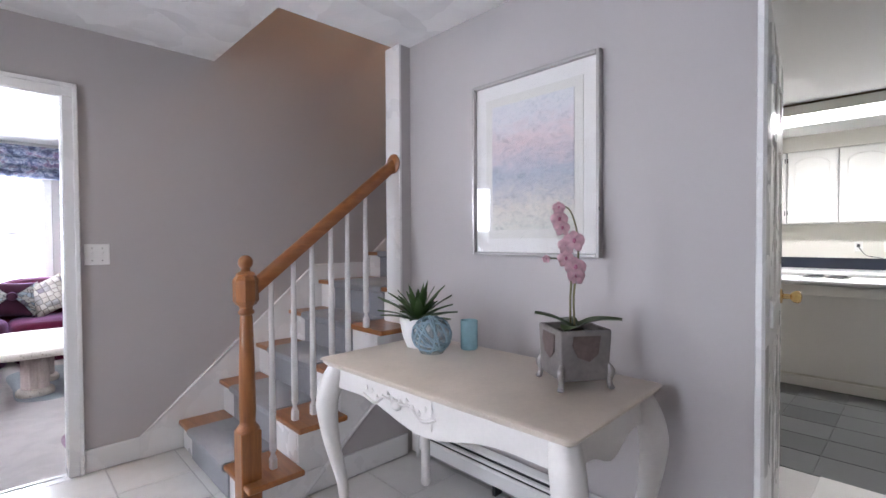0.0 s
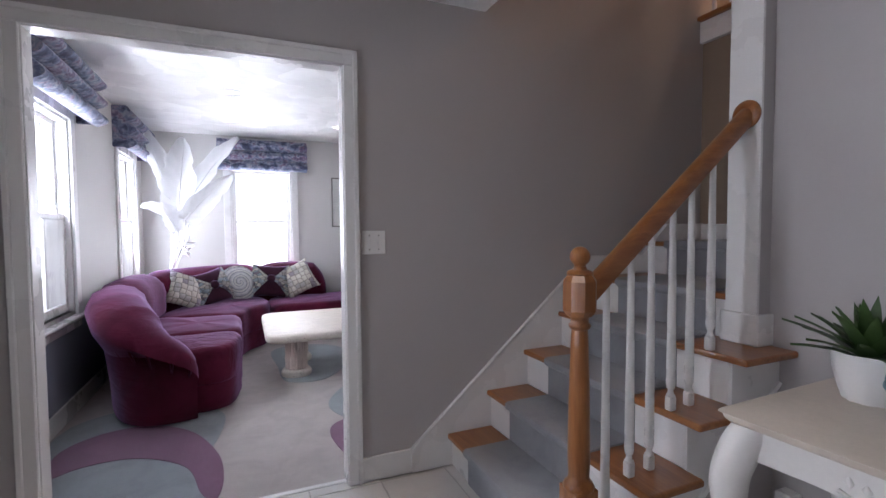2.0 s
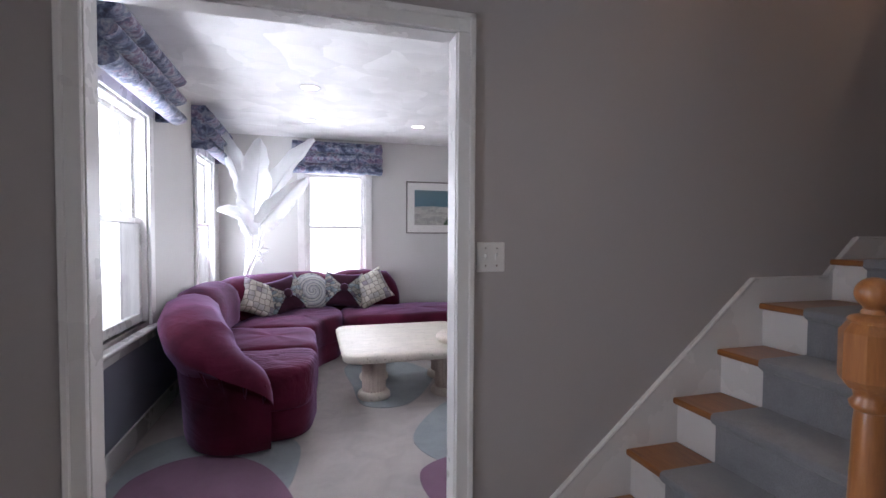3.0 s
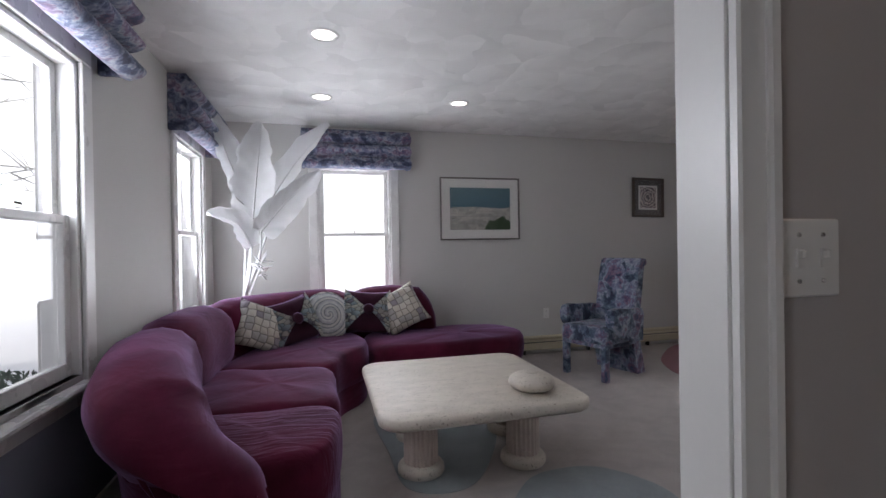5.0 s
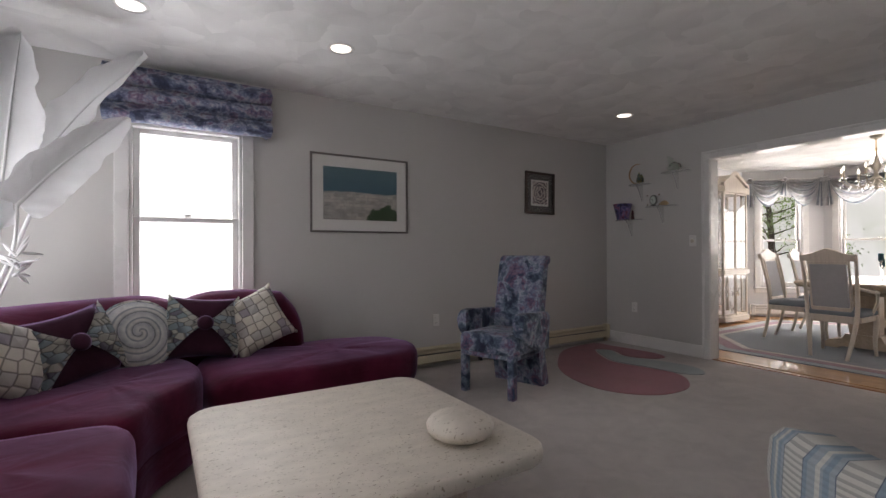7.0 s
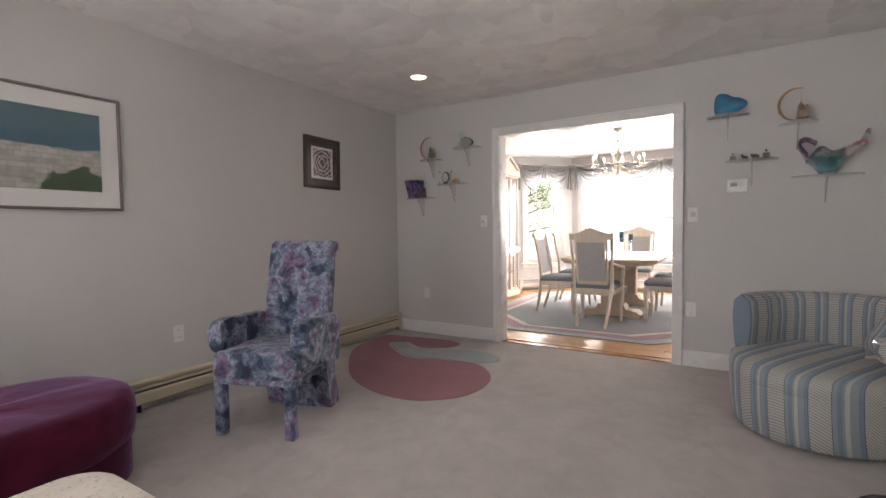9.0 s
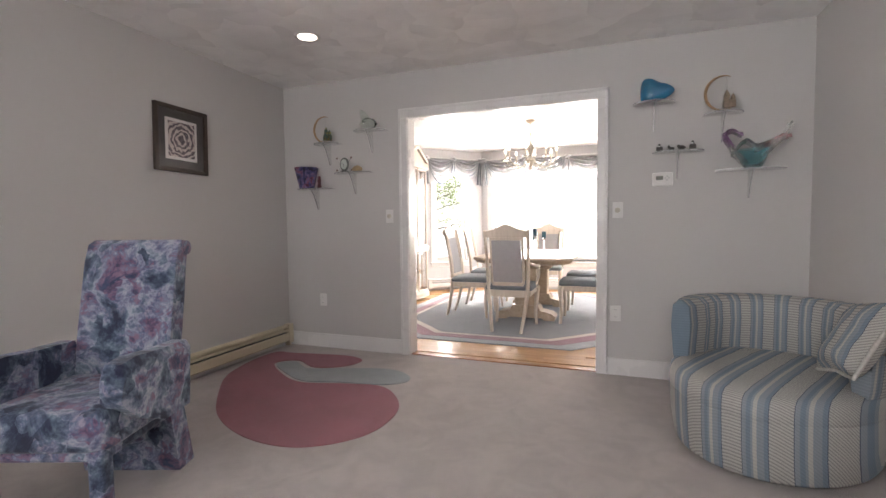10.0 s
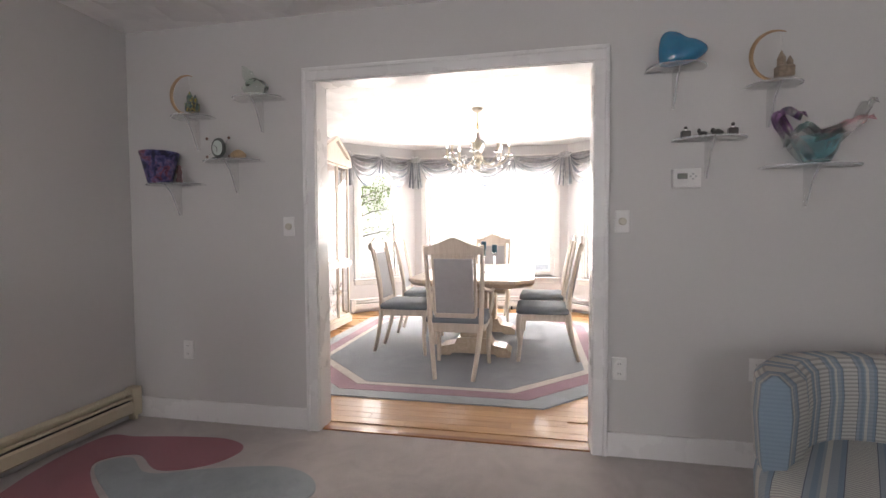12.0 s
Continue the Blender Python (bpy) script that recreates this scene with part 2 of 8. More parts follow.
def pitted_stone(name, color):
    """Honed travertine: soft clouding with rows of small open pits."""
    m, t, b = nodes_of(name)
    v = mapped(t)
    cloud = noise_tex(t, mapped(t, (1, 2.2, 1)), 7, 4, 0.6, 0.4)
    pits = noise_tex(t, mapped(t, (1, 1.8, 1)), 75, 2, 0.5)
    c = ramp(t, cloud, [(0.3, shade(color, 0.88)), (0.7, shade(color, 1.06))])
    hole = ramp(t, pits, [(0.30, (0.50, 0.45, 0.40)), (0.37, (1, 1, 1))])
    c = blend(t, "MULTIPLY", 0.9, c, hole)
    t.links.new(c, b.inputs["Base Color"])
    b.inputs["Roughness"].default_value = 0.55
    bump(t, b, hole, 0.5, 0.004)
    return m


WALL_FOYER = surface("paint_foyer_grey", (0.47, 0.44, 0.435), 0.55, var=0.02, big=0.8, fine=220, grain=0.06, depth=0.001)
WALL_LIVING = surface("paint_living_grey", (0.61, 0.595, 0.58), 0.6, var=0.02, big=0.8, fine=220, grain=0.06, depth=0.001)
WALL_DINING = surface("paint_dining_grey", (0.66, 0.65, 0.66), 0.6, var=0.02, big=0.8, fine=220, grain=0.06, depth=0.001)
WALL_KITCHEN = surface("paint_kitchen_cream", (0.70, 0.68, 0.62), 0.6, var=0.02, fine=220, grain=0.05, depth=0.001)
# wall grey with the stairwell's warm light put into the colour
WALL_STAIR = surface("paint_stair_warm_bounce", (0.30, 0.225, 0.165), 0.6, var=0.03, big=0.8, fine=220, grain=0.06, depth=0.001)
WAINSCOT = surface("paint_slate_blue", (0.33, 0.35, 0.43), 0.5, var=0.03, fine=200, grain=0.05, depth=0.001)
CEILING = swirl_plaster("swirl_plaster", (0.90, 0.90, 0.895))
CEILING_PLAIN = surface("ceiling_white", (0.82, 0.82, 0.82), 0.7, var=0.015, fine=150, grain=0.12, depth=0.001)
TRIM = surface("trim_white_gloss", (0.82, 0.81, 0.80), 0.28, var=0.02, big=2.5, fine=90, grain=0.04, depth=0.0006)
TRIM_CREAM = surface("trim_cream", (0.64, 0.57, 0.42), 0.35, var=0.03, fine=90, grain=0.04, depth=0.0006)
OAK = wood("oak_orange", (0.20, 0.066, 0.018), (0.37, 0.145, 0.045), "x", 0.3)
OAK_Z = wood("oak_orange_upright", (0.20, 0.068, 0.019), (0.37, 0.148, 0.046), "z", 0.3)
OAK_Y = wood("oak_orange_cross", (0.22, 0.075, 0.02), (0.40, 0.165, 0.05), "y", 0.3)
OAK_FLOOR = wood("oak_floor", (0.42, 0.22, 0.09), (0.64, 0.39, 0.19), "y", 0.42, 0.22, 0.12)
PALE_OAK = wood("pale_pickled_oak", (0.60, 0.53, 0.45), (0.76, 0.69, 0.61), "z", 0.4)
PALE_OAK_X = wood("pale_pickled_oak_flat", (0.48, 0.38, 0.28), (0.64, 0.53, 0.41), "x", 0.35)
TILE = surface("tile_white_marble", (0.74, 0.73, 0.71), 0.16, var=0.06, big=2.6, fine=14, grain=0.02, depth=0.0004, random_tint=0.06)
GROUT = surface("grout_grey", (0.50, 0.49, 0.48), 0.85, var=0.08, fine=160, grain=0.3, depth=0.001)
TILE_DARK = surface("tile_slate_dark", (0.04, 0.043, 0.044), 0.3, var=0.15, big=3, fine=30, grain=0.08, depth=0.0008, random_tint=0.2)
TILE_MID = surface("tile_slate_mid", (0.075, 0.08, 0.078), 0.3, var=0.15, big=3, fine=30, grain=0.08, depth=0.0008, random_tint=0.2)
CARPET = carpet("carpet_greige", (0.57, 0.515, 0.49))
CARPET_ROSE = carpet("carpet_rose", (0.37, 0.115, 0.15))
CARPET_PLUM = carpet("carpet_plum", (0.25, 0.115, 0.20))
CARPET_BLUE = carpet("carpet_grey_blue", (0.36, 0.405, 0.43))
CARPET_STAIR = carpet("carpet_stair_grey", (0.33, 0.335, 0.355))
RUG_BLUE = carpet("rug_slate_blue", (0.27, 0.30, 0.34))
RUG_PALE = carpet("rug_pale_blue", (0.40, 0.45, 0.49))
RUG_ROSE = carpet("rug_mauve", (0.37, 0.22, 0.27))
RUG_CREAM = carpet("rug_cream", (0.72, 0.68, 0.63))
VELVET = velvet("velvet_plum", (0.084, 0.009, 0.026))
VELVET_CREASED = velvet("velvet_plum_creased", (0.084, 0.009, 0.026), (2.2, 13, 4), 0.4)
FLORAL = floral("floral_cloth", [(0.26, (0.025, 0.035, 0.075)), (0.36, (0.08, 0.12, 0.17)), (0.45, (0.18, 0.235, 0.30)), (0.53, (0.38, 0.40, 0.47)), (0.60, (0.19, 0.22, 0.31)), (0.68, (0.25, 0.15, 0.22)), (0.80, (0.05, 0.07, 0.14))], 6.5)
FLORAL_BLIND = floral("floral_blind_cloth", [(0.26, (0.05, 0.06, 0.11)), (0.38, (0.13, 0.16, 0.25)), (0.48, (0.28, 0.31, 0.40)), (0.55, (0.42, 0.44, 0.50)), (0.66, (0.25, 0.17, 0.25)), (0.80, (0.09, 0.11, 0.19))], 8.0)
TRAVERTINE = pitted_stone("travertine_cream", (0.68, 0.615, 0.54))
WHITE_MATT = surface("plaster_white", (0.80, 0.79, 0.78), 0.6, var=0.03, fine=120, grain=0.15, depth=0.001)
WHITE_LEAF = surface("white_painted_leaf", (0.84, 0.84, 0.85), 0.42, var=0.02, fine=40, grain=0.15, depth=0.002)
ANTIQUE = surface("antique_white_paint", (0.76, 0.73, 0.70), 0.4, var=0.05, big=5, fine=70, grain=0.08, depth=0.001)
ANTIQUE_TOP = surface("aged_cream_top", (0.66, 0.575, 0.485), 0.35, var=0.08, big=4, fine=70, grain=0.08, depth=0.001)
BLACK = surface("black_plastic", (0.02, 0.02, 0.022), 0.4, var=0.1)
PLATE = surface("switch_plate_white", (0.80, 0.79, 0.77), 0.35, var=0.02)
CHROME = surface("brushed_chrome", (0.75, 0.74, 0.73), 0.22, metal=1.0, var=0.03)
BRASS = surface("polished_brass", (0.80, 0.58, 0.26), 0.2, metal=1.0, var=0.05)
IRON = surface("dark_iron", (0.045, 0.038, 0.035), 0.4, metal=0.7, var=0.15)
PANE = pane_glass("window_pane")
ACRYLIC = pane_glass("clear_acrylic", 0.09)
# extra white haze puts the glint of lit edges into the material
ACRYLIC_EDGE = pane_glass("whitened_acrylic_glint", 0.26)
CRYSTAL = clear("crystal_glass", (1, 1, 1), 0.02, 1.45)
BULB = glow("lamp_glow", (1.0, 0.93, 0.82), 9.0)
SNOW = surface("snow_ground", (0.85, 0.86, 0.88), 0.8, var=0.03)


# ---- building helpers ----
def bm_new():
    return bmesh.new()


def box(bm, x0, x1, y0, y1, z0, z1, bevel=0.0, seg=1):
    r = bmesh.ops.create_cube(bm, size=1.0)
    vs = r["verts"]
    bmesh.ops.transform(bm, verts=vs, matrix=Matrix.LocRotScale(((x0 + x1) / 2, (y0 + y1) / 2, (z0 + z1) / 2), None, (x1 - x0, y1 - y0, z1 - z0)))
    if bevel > 0:
        edges = list({e for v in vs for e in v.link_edges})
        bmesh.ops.bevel(bm, geom=edges, offset=bevel, segments=seg, profile=0.5, affect="EDGES")
    return bm


def lathe(bm, profile, segs=24, centre=(0, 0, 0), sx=1.0, sy=1.0):
    """Turn (radius, height) pairs about z."""
    rings = []
    for r, z in profile:
        rings.append([bm.verts.new((centre[0] + sx * r * math.cos(2 * math.pi * i / segs), centre[1] + sy * r * math.sin(2 * math.pi * i / segs), centre[2] + z)) for i in range(segs)])
    for a, b in zip(rings, rings[1:]):
        for i in range(segs):
            j = (i + 1) % segs
            bm.faces.new((a[i], a[j], b[j], b[i]))
    bm.faces.new(rings[0][::-1])
    bm.faces.new(rings[-1])
    return bm


def tube(bm, pts, radius, segs=8, closed=False):
    """A round bar along points; radius may be a list."""
    pts = [Vector(p) for p in pts]
    n = len(pts)
    rs = radius if isinstance(radius, (list, tuple)) else [radius] * n
    rings = []
    w = None
    for i, p in enumerate(pts):
        a = pts[(i - 1) % n] if closed or i > 0 else pts[i]
        b = pts[(i + 1) % n] if closed or i < n - 1 else pts[i]
        d = (b - a).normalized()
        if w is None:
            w = Vector((0, 0, 1)) if abs(d.z) < 0.9 else Vector((1, 0, 0))
        w = (w - d * w.dot(d)).normalized()
        s = d.cross(w)
        rings.append([bm.verts.new(p + rs[i] * (math.cos(2 * math.pi * k / segs) * s + math.sin(2 * math.pi * k / segs) * w)) for k in range(segs)])
    pairs = list(zip(rings, rings[1:])) + ([(rings[-1], rings[0])] if closed else [])
    for a, b in pairs:
        for k in range(segs):
            j = (k + 1) % segs
            bm.faces.new((a[k], a[j], b[j], b[k]))
    if not closed:
        bm.faces.new(rings[0][::-1])
        bm.faces.new(rings[-1])
    return bm


def prism(bm, outline, lo, hi, axis="z"):
    """A flat outline pushed through from lo to hi along an axis."""
    def put(p, h):
        return {"z": (p[0], p[1], h), "y": (p[0], h, p[1]), "x": (h, p[0], p[1])}[axis]
    a = [bm.verts.new(put(p, lo)) for p in outline]
    b = [bm.verts.new(put(p, hi)) for p in outline]
    n = len(outline)
    bm.faces.new(a)
    bm.faces.new(b[::-1])
    for i in range(n):
        j = (i + 1) % n
        bm.faces.new((a[i], b[i], b[j], a[j]))
    return bm


def grid_mesh(bm, rows, close_u=False):
    """Quads between rows of points of equal length."""
    vs = [[bm.verts.new(p) for p in row] for row in rows]
    for a, b in zip(vs, vs[1:]):
        n = len(a)
        for i in range(n if close_u else n - 1):
            j = (i + 1) % n
            bm.faces.new((a[i], a[j], b[j], b[i]))
    return vs


def rounded(w, d, r, n=6):
    """Outline of a rectangle with round corners about the origin."""
    pts = []
    for cx, cy, a0 in ((w / 2 - r, d / 2 - r, 0), (-w / 2 + r, d / 2 - r, 90), (-w / 2 + r, -d / 2 + r, 180), (w / 2 - r, -d / 2 + r, 270)):
        for k in range(n + 1):
            a = radians(a0 + 90 * k / n)
            pts.append((cx + r * math.cos(a), cy + r * math.sin(a)))
    return pts


def part(name, bm, material, parent=None, label="", smooth=None, bevel=0.0):
    if bevel:
        bmesh.ops.bevel(bm, geom=list(bm.edges), offset=bevel, segments=2, profile=0.5, affect="EDGES")
    bmesh.ops.recalc_face_normals(bm, faces=bm.faces)
    me = bpy.data.meshes.new(name)
    bm.to_mesh(me)
    bm.free()
    me.materials.append(material)
    if smooth is not None:
        me.polygons.foreach_set("use_smooth", [True] * len(me.polygons))
        if smooth < 180:
            me.set_sharp_from_angle(angle=radians(smooth))
    ob = new(name, me)
    if parent is not None:
        ob.parent = parent
    if label:
        tagged(ob, label=label)
    return ob


def structure(name, bm, material, label, category, smooth=None):
    return tagged(part(name, bm, material, smooth=smooth), label, category, kind="structure")


def thing(name, label, category, m=None, group="", kind=""):
    ob = new(name)
    ob.empty_display_size = 0.1
    if m is not None:
        ob.matrix_world = m
    return tagged(ob, label, category, group, kind)


def mesh_object(name, me, parent=None):
    ob = new(name, me)
    ob.parent = parent
    return ob


# ---- structure ----
H = 2.44
HF = 2.41
XW, XE, YS, YN = -0.74, 5.20, 4.38, 8.535
YA, XF = 4.29, 2.36


def wall(name, material, label, boxes):
    bm = bm_new()
    for bx in boxes:
        box(bm, *bx)
    return structure(name, bm, material, label, "wall")


def holed(bm, axis, lo, hi, u0, u1, z0, z1, holes):
    """One solid wall slab with rectangular holes (ua, ub, za, zb)."""
    us = sorted({u0, u1} | {h[0] for h in holes} | {h[1] for h in holes})
    zs = sorted({z0, z1} | {h[2] for h in holes} | {h[3] for h in holes})

    def solid(i, j):
        if not (0 <= i < len(us) - 1 and 0 <= j < len(zs) - 1):
            return False
        u, z = (us[i] + us[i + 1]) / 2, (zs[j] + zs[j + 1]) / 2
        return not any(a < u < b and c < z < d for a, b, c, d in holes)

    def put(u, z, h):
        return (h, u, z) if axis == "x" else (u, h, z)
    near = [[bm.verts.new(put(u, z, lo)) for z in zs] for u in us]
    far = [[bm.verts.new(put(u, z, hi)) for z in zs] for u in us]
    for i in range(len(us) - 1):
        for j in range(len(zs) - 1):
            if not solid(i, j):
                continue
            ring = [(i, j), (i + 1, j), (i + 1, j + 1), (i, j + 1)]
            bm.faces.new([near[a][b] for a, b in ring])
            bm.faces.new([far[a][b] for a, b in ring][::-1])
            for (a, b), (c, d), (di, dj) in zip(ring, ring[1:] + ring[:1], ((0, -1), (1, 0), (0, 1), (-1, 0))):
                if not solid(i + di, j + dj):
                    bm.faces.new((near[a][b], far[a][b], far[c][d], near[c][d]))
    return bm


# openings: west windows, north window, opening to the foyer, opening to the dining room
W1, W2, W3 = (5.26, 6.06), (7.39, 8.13), (0.22, 0.95)
WZ = (0.70, 2.03)
OA = (-0.378, 0.813, 2.03)
OB = (5.70, 7.25, 2.055)
structure("wall_living_west", holed(bm_new(), "x", XW - 0.16, XW, YS, YN + 0.16, 0, H, [(*W1, *WZ), (*W2, *WZ)]), WALL_LIVING, "pale grey painted wall with two tall windows", "wall")
structure("wall_living_north", holed(bm_new(), "y", YN, YN + 0.16, XW, XE + 0.13, 0, H, [(*W3, *WZ)]), WALL_LIVING, "pale grey painted wall with one tall window and pictures", "wall")


def doorway(a, b, lo, hi, top, h):
    """Outline of a wall from a to b with an opening that reaches the floor."""
    return [(a, 0), (lo, 0), (lo, top), (hi, top), (hi, 0), (b, 0), (b, h), (a, h)]


structure("wall_living_east", prism(bm_new(), doorway(YS - 0.13, YN, *OB, H), XE, XE + 0.07, "x"), WALL_LIVING, "pale grey painted wall with a wide cased opening", "wall")
structure("wall_living_south", prism(bm_new(), doorway(XW, XE, *OA, H), YS - 0.025, YS, "y"), WALL_LIVING, "pale grey painted wall with a cased opening to the foyer", "wall")
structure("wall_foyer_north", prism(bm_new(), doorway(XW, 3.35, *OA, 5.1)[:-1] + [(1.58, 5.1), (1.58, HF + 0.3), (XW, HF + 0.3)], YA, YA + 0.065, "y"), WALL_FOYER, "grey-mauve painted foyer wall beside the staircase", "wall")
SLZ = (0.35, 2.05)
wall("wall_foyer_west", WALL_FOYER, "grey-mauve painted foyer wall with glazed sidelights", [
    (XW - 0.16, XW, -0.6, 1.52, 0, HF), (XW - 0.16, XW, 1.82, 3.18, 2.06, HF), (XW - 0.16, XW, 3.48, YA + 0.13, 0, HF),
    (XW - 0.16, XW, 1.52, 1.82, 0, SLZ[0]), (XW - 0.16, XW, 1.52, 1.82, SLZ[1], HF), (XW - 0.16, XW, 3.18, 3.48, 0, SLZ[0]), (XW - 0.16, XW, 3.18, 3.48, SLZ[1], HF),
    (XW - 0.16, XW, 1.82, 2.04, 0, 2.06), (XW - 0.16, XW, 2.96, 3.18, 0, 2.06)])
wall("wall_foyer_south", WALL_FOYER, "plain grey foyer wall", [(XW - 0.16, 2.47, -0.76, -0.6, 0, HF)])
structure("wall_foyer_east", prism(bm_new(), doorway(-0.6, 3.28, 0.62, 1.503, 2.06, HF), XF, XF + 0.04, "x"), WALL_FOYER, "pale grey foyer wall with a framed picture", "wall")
structure("wall_foyer_east_back", prism(bm_new(), doorway(-0.6, 3.28, 0.62, 1.57, 2.06, HF), XF + 0.04, XF + 0.11, "x"), WALL_KITCHEN, "cream kitchen side of the wall beside the doorway", "wall")
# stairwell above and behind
# brown here is a light tint for the bounce, no other paint
wall("wall_stairwell_east", WALL_STAIR, "wall at the turn of the stairs, browned to tint bounced light", [(3.24, 3.35, 2.0, YA, 0, 2.60)])
wall("wall_stairwell_upper", WALL_STAIR, "upper stairwell walls, browned to tint bounced light", [
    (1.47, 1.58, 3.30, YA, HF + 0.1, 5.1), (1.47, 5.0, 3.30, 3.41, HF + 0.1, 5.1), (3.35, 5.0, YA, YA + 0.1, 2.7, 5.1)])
bm = box(bm_new(), 3.24, 5.0, 2.9, YA, 2.60, 2.68)
structure("floor_upper_hall", bm, CARPET, "upper hall floor edge at the stairwell", "floor")
bm = box(bm_new(), 1.4, 5.1, 3.2, YA + 0.1, 5.1, 5.2)
structure("ceiling_stairwell", bm, CEILING_PLAIN, "white stairwell ceiling", "ceiling")
bm = bm_new()
box(bm, XW - 0.16, 1.58, -0.76, YA, HF, HF + 0.1)
box(bm, 1.58, XF + 0.11, -0.76, 3.35, HF, HF + 0.1)
structure("ceiling_foyer", bm, CEILING, "white swirl-textured foyer ceiling with a stairwell opening", "ceiling")
structure("ceiling_living", box(bm_new(), XW - 0.16, XE + 0.07, YS - 0.065, YN + 0.16, H, H + 0.1), CEILING, "white swirl-textured living room ceiling", "ceiling")
structure("ceiling_dining", box(bm_new(), XE + 0.07, 10.1, 4.3, 8.86, H, H + 0.1), CEILING, "white swirl-textured dining room ceiling", "ceiling")
structure("ceiling_kitchen", box(bm_new(), XF + 0.11, 7.8, -0.6, 3.2, HF, HF + 0.1), CEILING_PLAIN, "white kitchen ceiling", "ceiling")
# unseen slab, added to stop sun leaking in from above
structure("roof", box(bm_new(), -1.0, 5.3, -0.9, 8.8, 5.2, 5.3), CEILING_PLAIN, "unseen slab over the house that blocks the sun", "roof")
# out of view: added to shut the sun out under the slab
wall("wall_sun_block", WALL_STAIR, "unseen walls that block the sun beside the stairwell", [(5.0, 5.1, -0.8, YA + 0.1, 2.54, 5.2), (XF + 0.11, 5.1, 3.10, 3.22, 2.41, 2.7)])
# floors
structure("floor_living", box(bm_new(), XW, XE + 0.02, YA + 0.06, YN, -0.1, 0), CARPET, "greige cut-pile wall-to-wall carpet", "carpet")
floor_foyer = structure("floor_foyer", box(bm_new(), XW - 0.1, 3.68, -0.6, YA + 0.06, -0.1, -0.004), GROUT, "white marble-look tile floor with grey grout", "floor")
floor_dining = structure("floor_dining", box(bm_new(), XE + 0.02, 10.0, 4.3, 8.8, -0.1, -0.006), OAK_FLOOR, "honey oak strip floor", "floor")
floor_kitchen = structure("floor_kitchen", box(bm_new(), 3.68, 7.6, -0.6, 3.2, -0.1, -0.004), TILE_DARK, "dark slate tile kitchen floor", "floor")
# dining room shell with a three-sided bay
structure("wall_dining_west", prism(bm_new(), doorway(4.3, 8.86, *OB, H), XE + 0.07, XE + 0.13, "x"), WALL_DINING, "pale grey dining room wall around the cased opening", "wall")
wall("wall_dining_north", WALL_DINING, "pale grey dining room wall behind the cabinet", [(XE + 0.13, 8.86, 8.70, 8.86, 0, H)])
wall("wall_dining_south", WALL_DINING, "plain pale grey dining room wall", [(XE + 0.13, 8.86, 4.3, 4.42, 0, H), (8.75, 8.86, 4.42, 4.72, 0, H)])
BZ = (0.52, 2.06)


def bay_wall(name, a, b, s0, s1, label):
    """A wall from a to b with one opening between s0 and s1 metres along it."""
    d = Vector((b[0] - a[0], b[1] - a[1], 0))
    ln = d.length
    ob = structure(name, holed(bm_new(), "y", 0, 0.14, 0, ln, 0, H, [(s0, s1, *BZ)]), WALL_DINING, label, "wall")
    ob.matrix_world = pose(a[0], a[1], 0, 0, 0, math.degrees(math.atan2(d.y, d.x)))
    return ob


BAY_N, BAY_C, BAY_S = ((8.86, 8.69), (9.70, 7.85)), ((9.70, 7.85), (9.70, 5.53)), ((9.70, 5.53), (8.86, 4.69))
bay_wall("wall_bay_north", *BAY_N, 0.26, 0.88, "slanted bay wall with a window")
bay_wall("wall_bay_centre", *BAY_C, 0.20, 2.12, "bay wall with a twin window")
bay_wall("wall_bay_south", *BAY_S, 0.30, 0.92, "slanted bay wall with a window")
# kitchen shell
wall("wall_kitchen", WALL_KITCHEN, "cream painted kitchen walls", [(7.5, 7.6, -0.6, 3.2, 0, HF), (XF + 0.11, 7.6, 3.1, 3.2, 0, 2.7), (XF + 0.11, 7.6, -0.76, -0.6, 0, HF)])
# land outside
structure("ground", box(bm_new(), -600, 600, -600, 600, -1.2, -0.5), SNOW, "snowy ground outside the house", "ground")

# ---- trim, windows and doors ----
def board(name, material, parent, *boxes, label="", bevel=0.004):
    bm = bm_new()
    for bx in boxes:
        box(bm, *bx, bevel)
    return part(name, bm, material, parent, label)


def casing(name, label, face, sign, lo, hi, top, axis, w=0.085, t=0.02):
    """Door casing on a wall face: two legs and a head, with a raised outer bead."""
    root = thing(name, label, "trim", kind="structure")
    f0, f1 = sorted((face, face + sign * t))
    g0, g1 = sorted((face, face + sign * (t + 0.008)))
    for nm, a, b, z0, z1 in (("casing_leg", lo - w, lo, 0, top), ("casing_leg", hi, hi + w, 0, top), ("casing_head", lo - w, hi + w, top, top + w)):
        bx = (a, b, f0, f1, z0, z1) if axis == "x" else (f0, f1, a, b, z0, z1)
        board(nm, TRIM, root, bx)
    for nm, a, b, z0, z1 in (("bead", lo - w, lo - w + 0.022, 0, top + w), ("bead", hi + w - 0.022, hi + w, 0, top + w), ("bead", lo - w, hi + w, top + w - 0.022, top + w)):
        bx = (a, b, g0, g1, z0, z1 + 0.001) if axis == "x" else (g0, g1, a, b, z0, z1 + 0.001)
        board(nm, TRIM, root, bx)
    return root


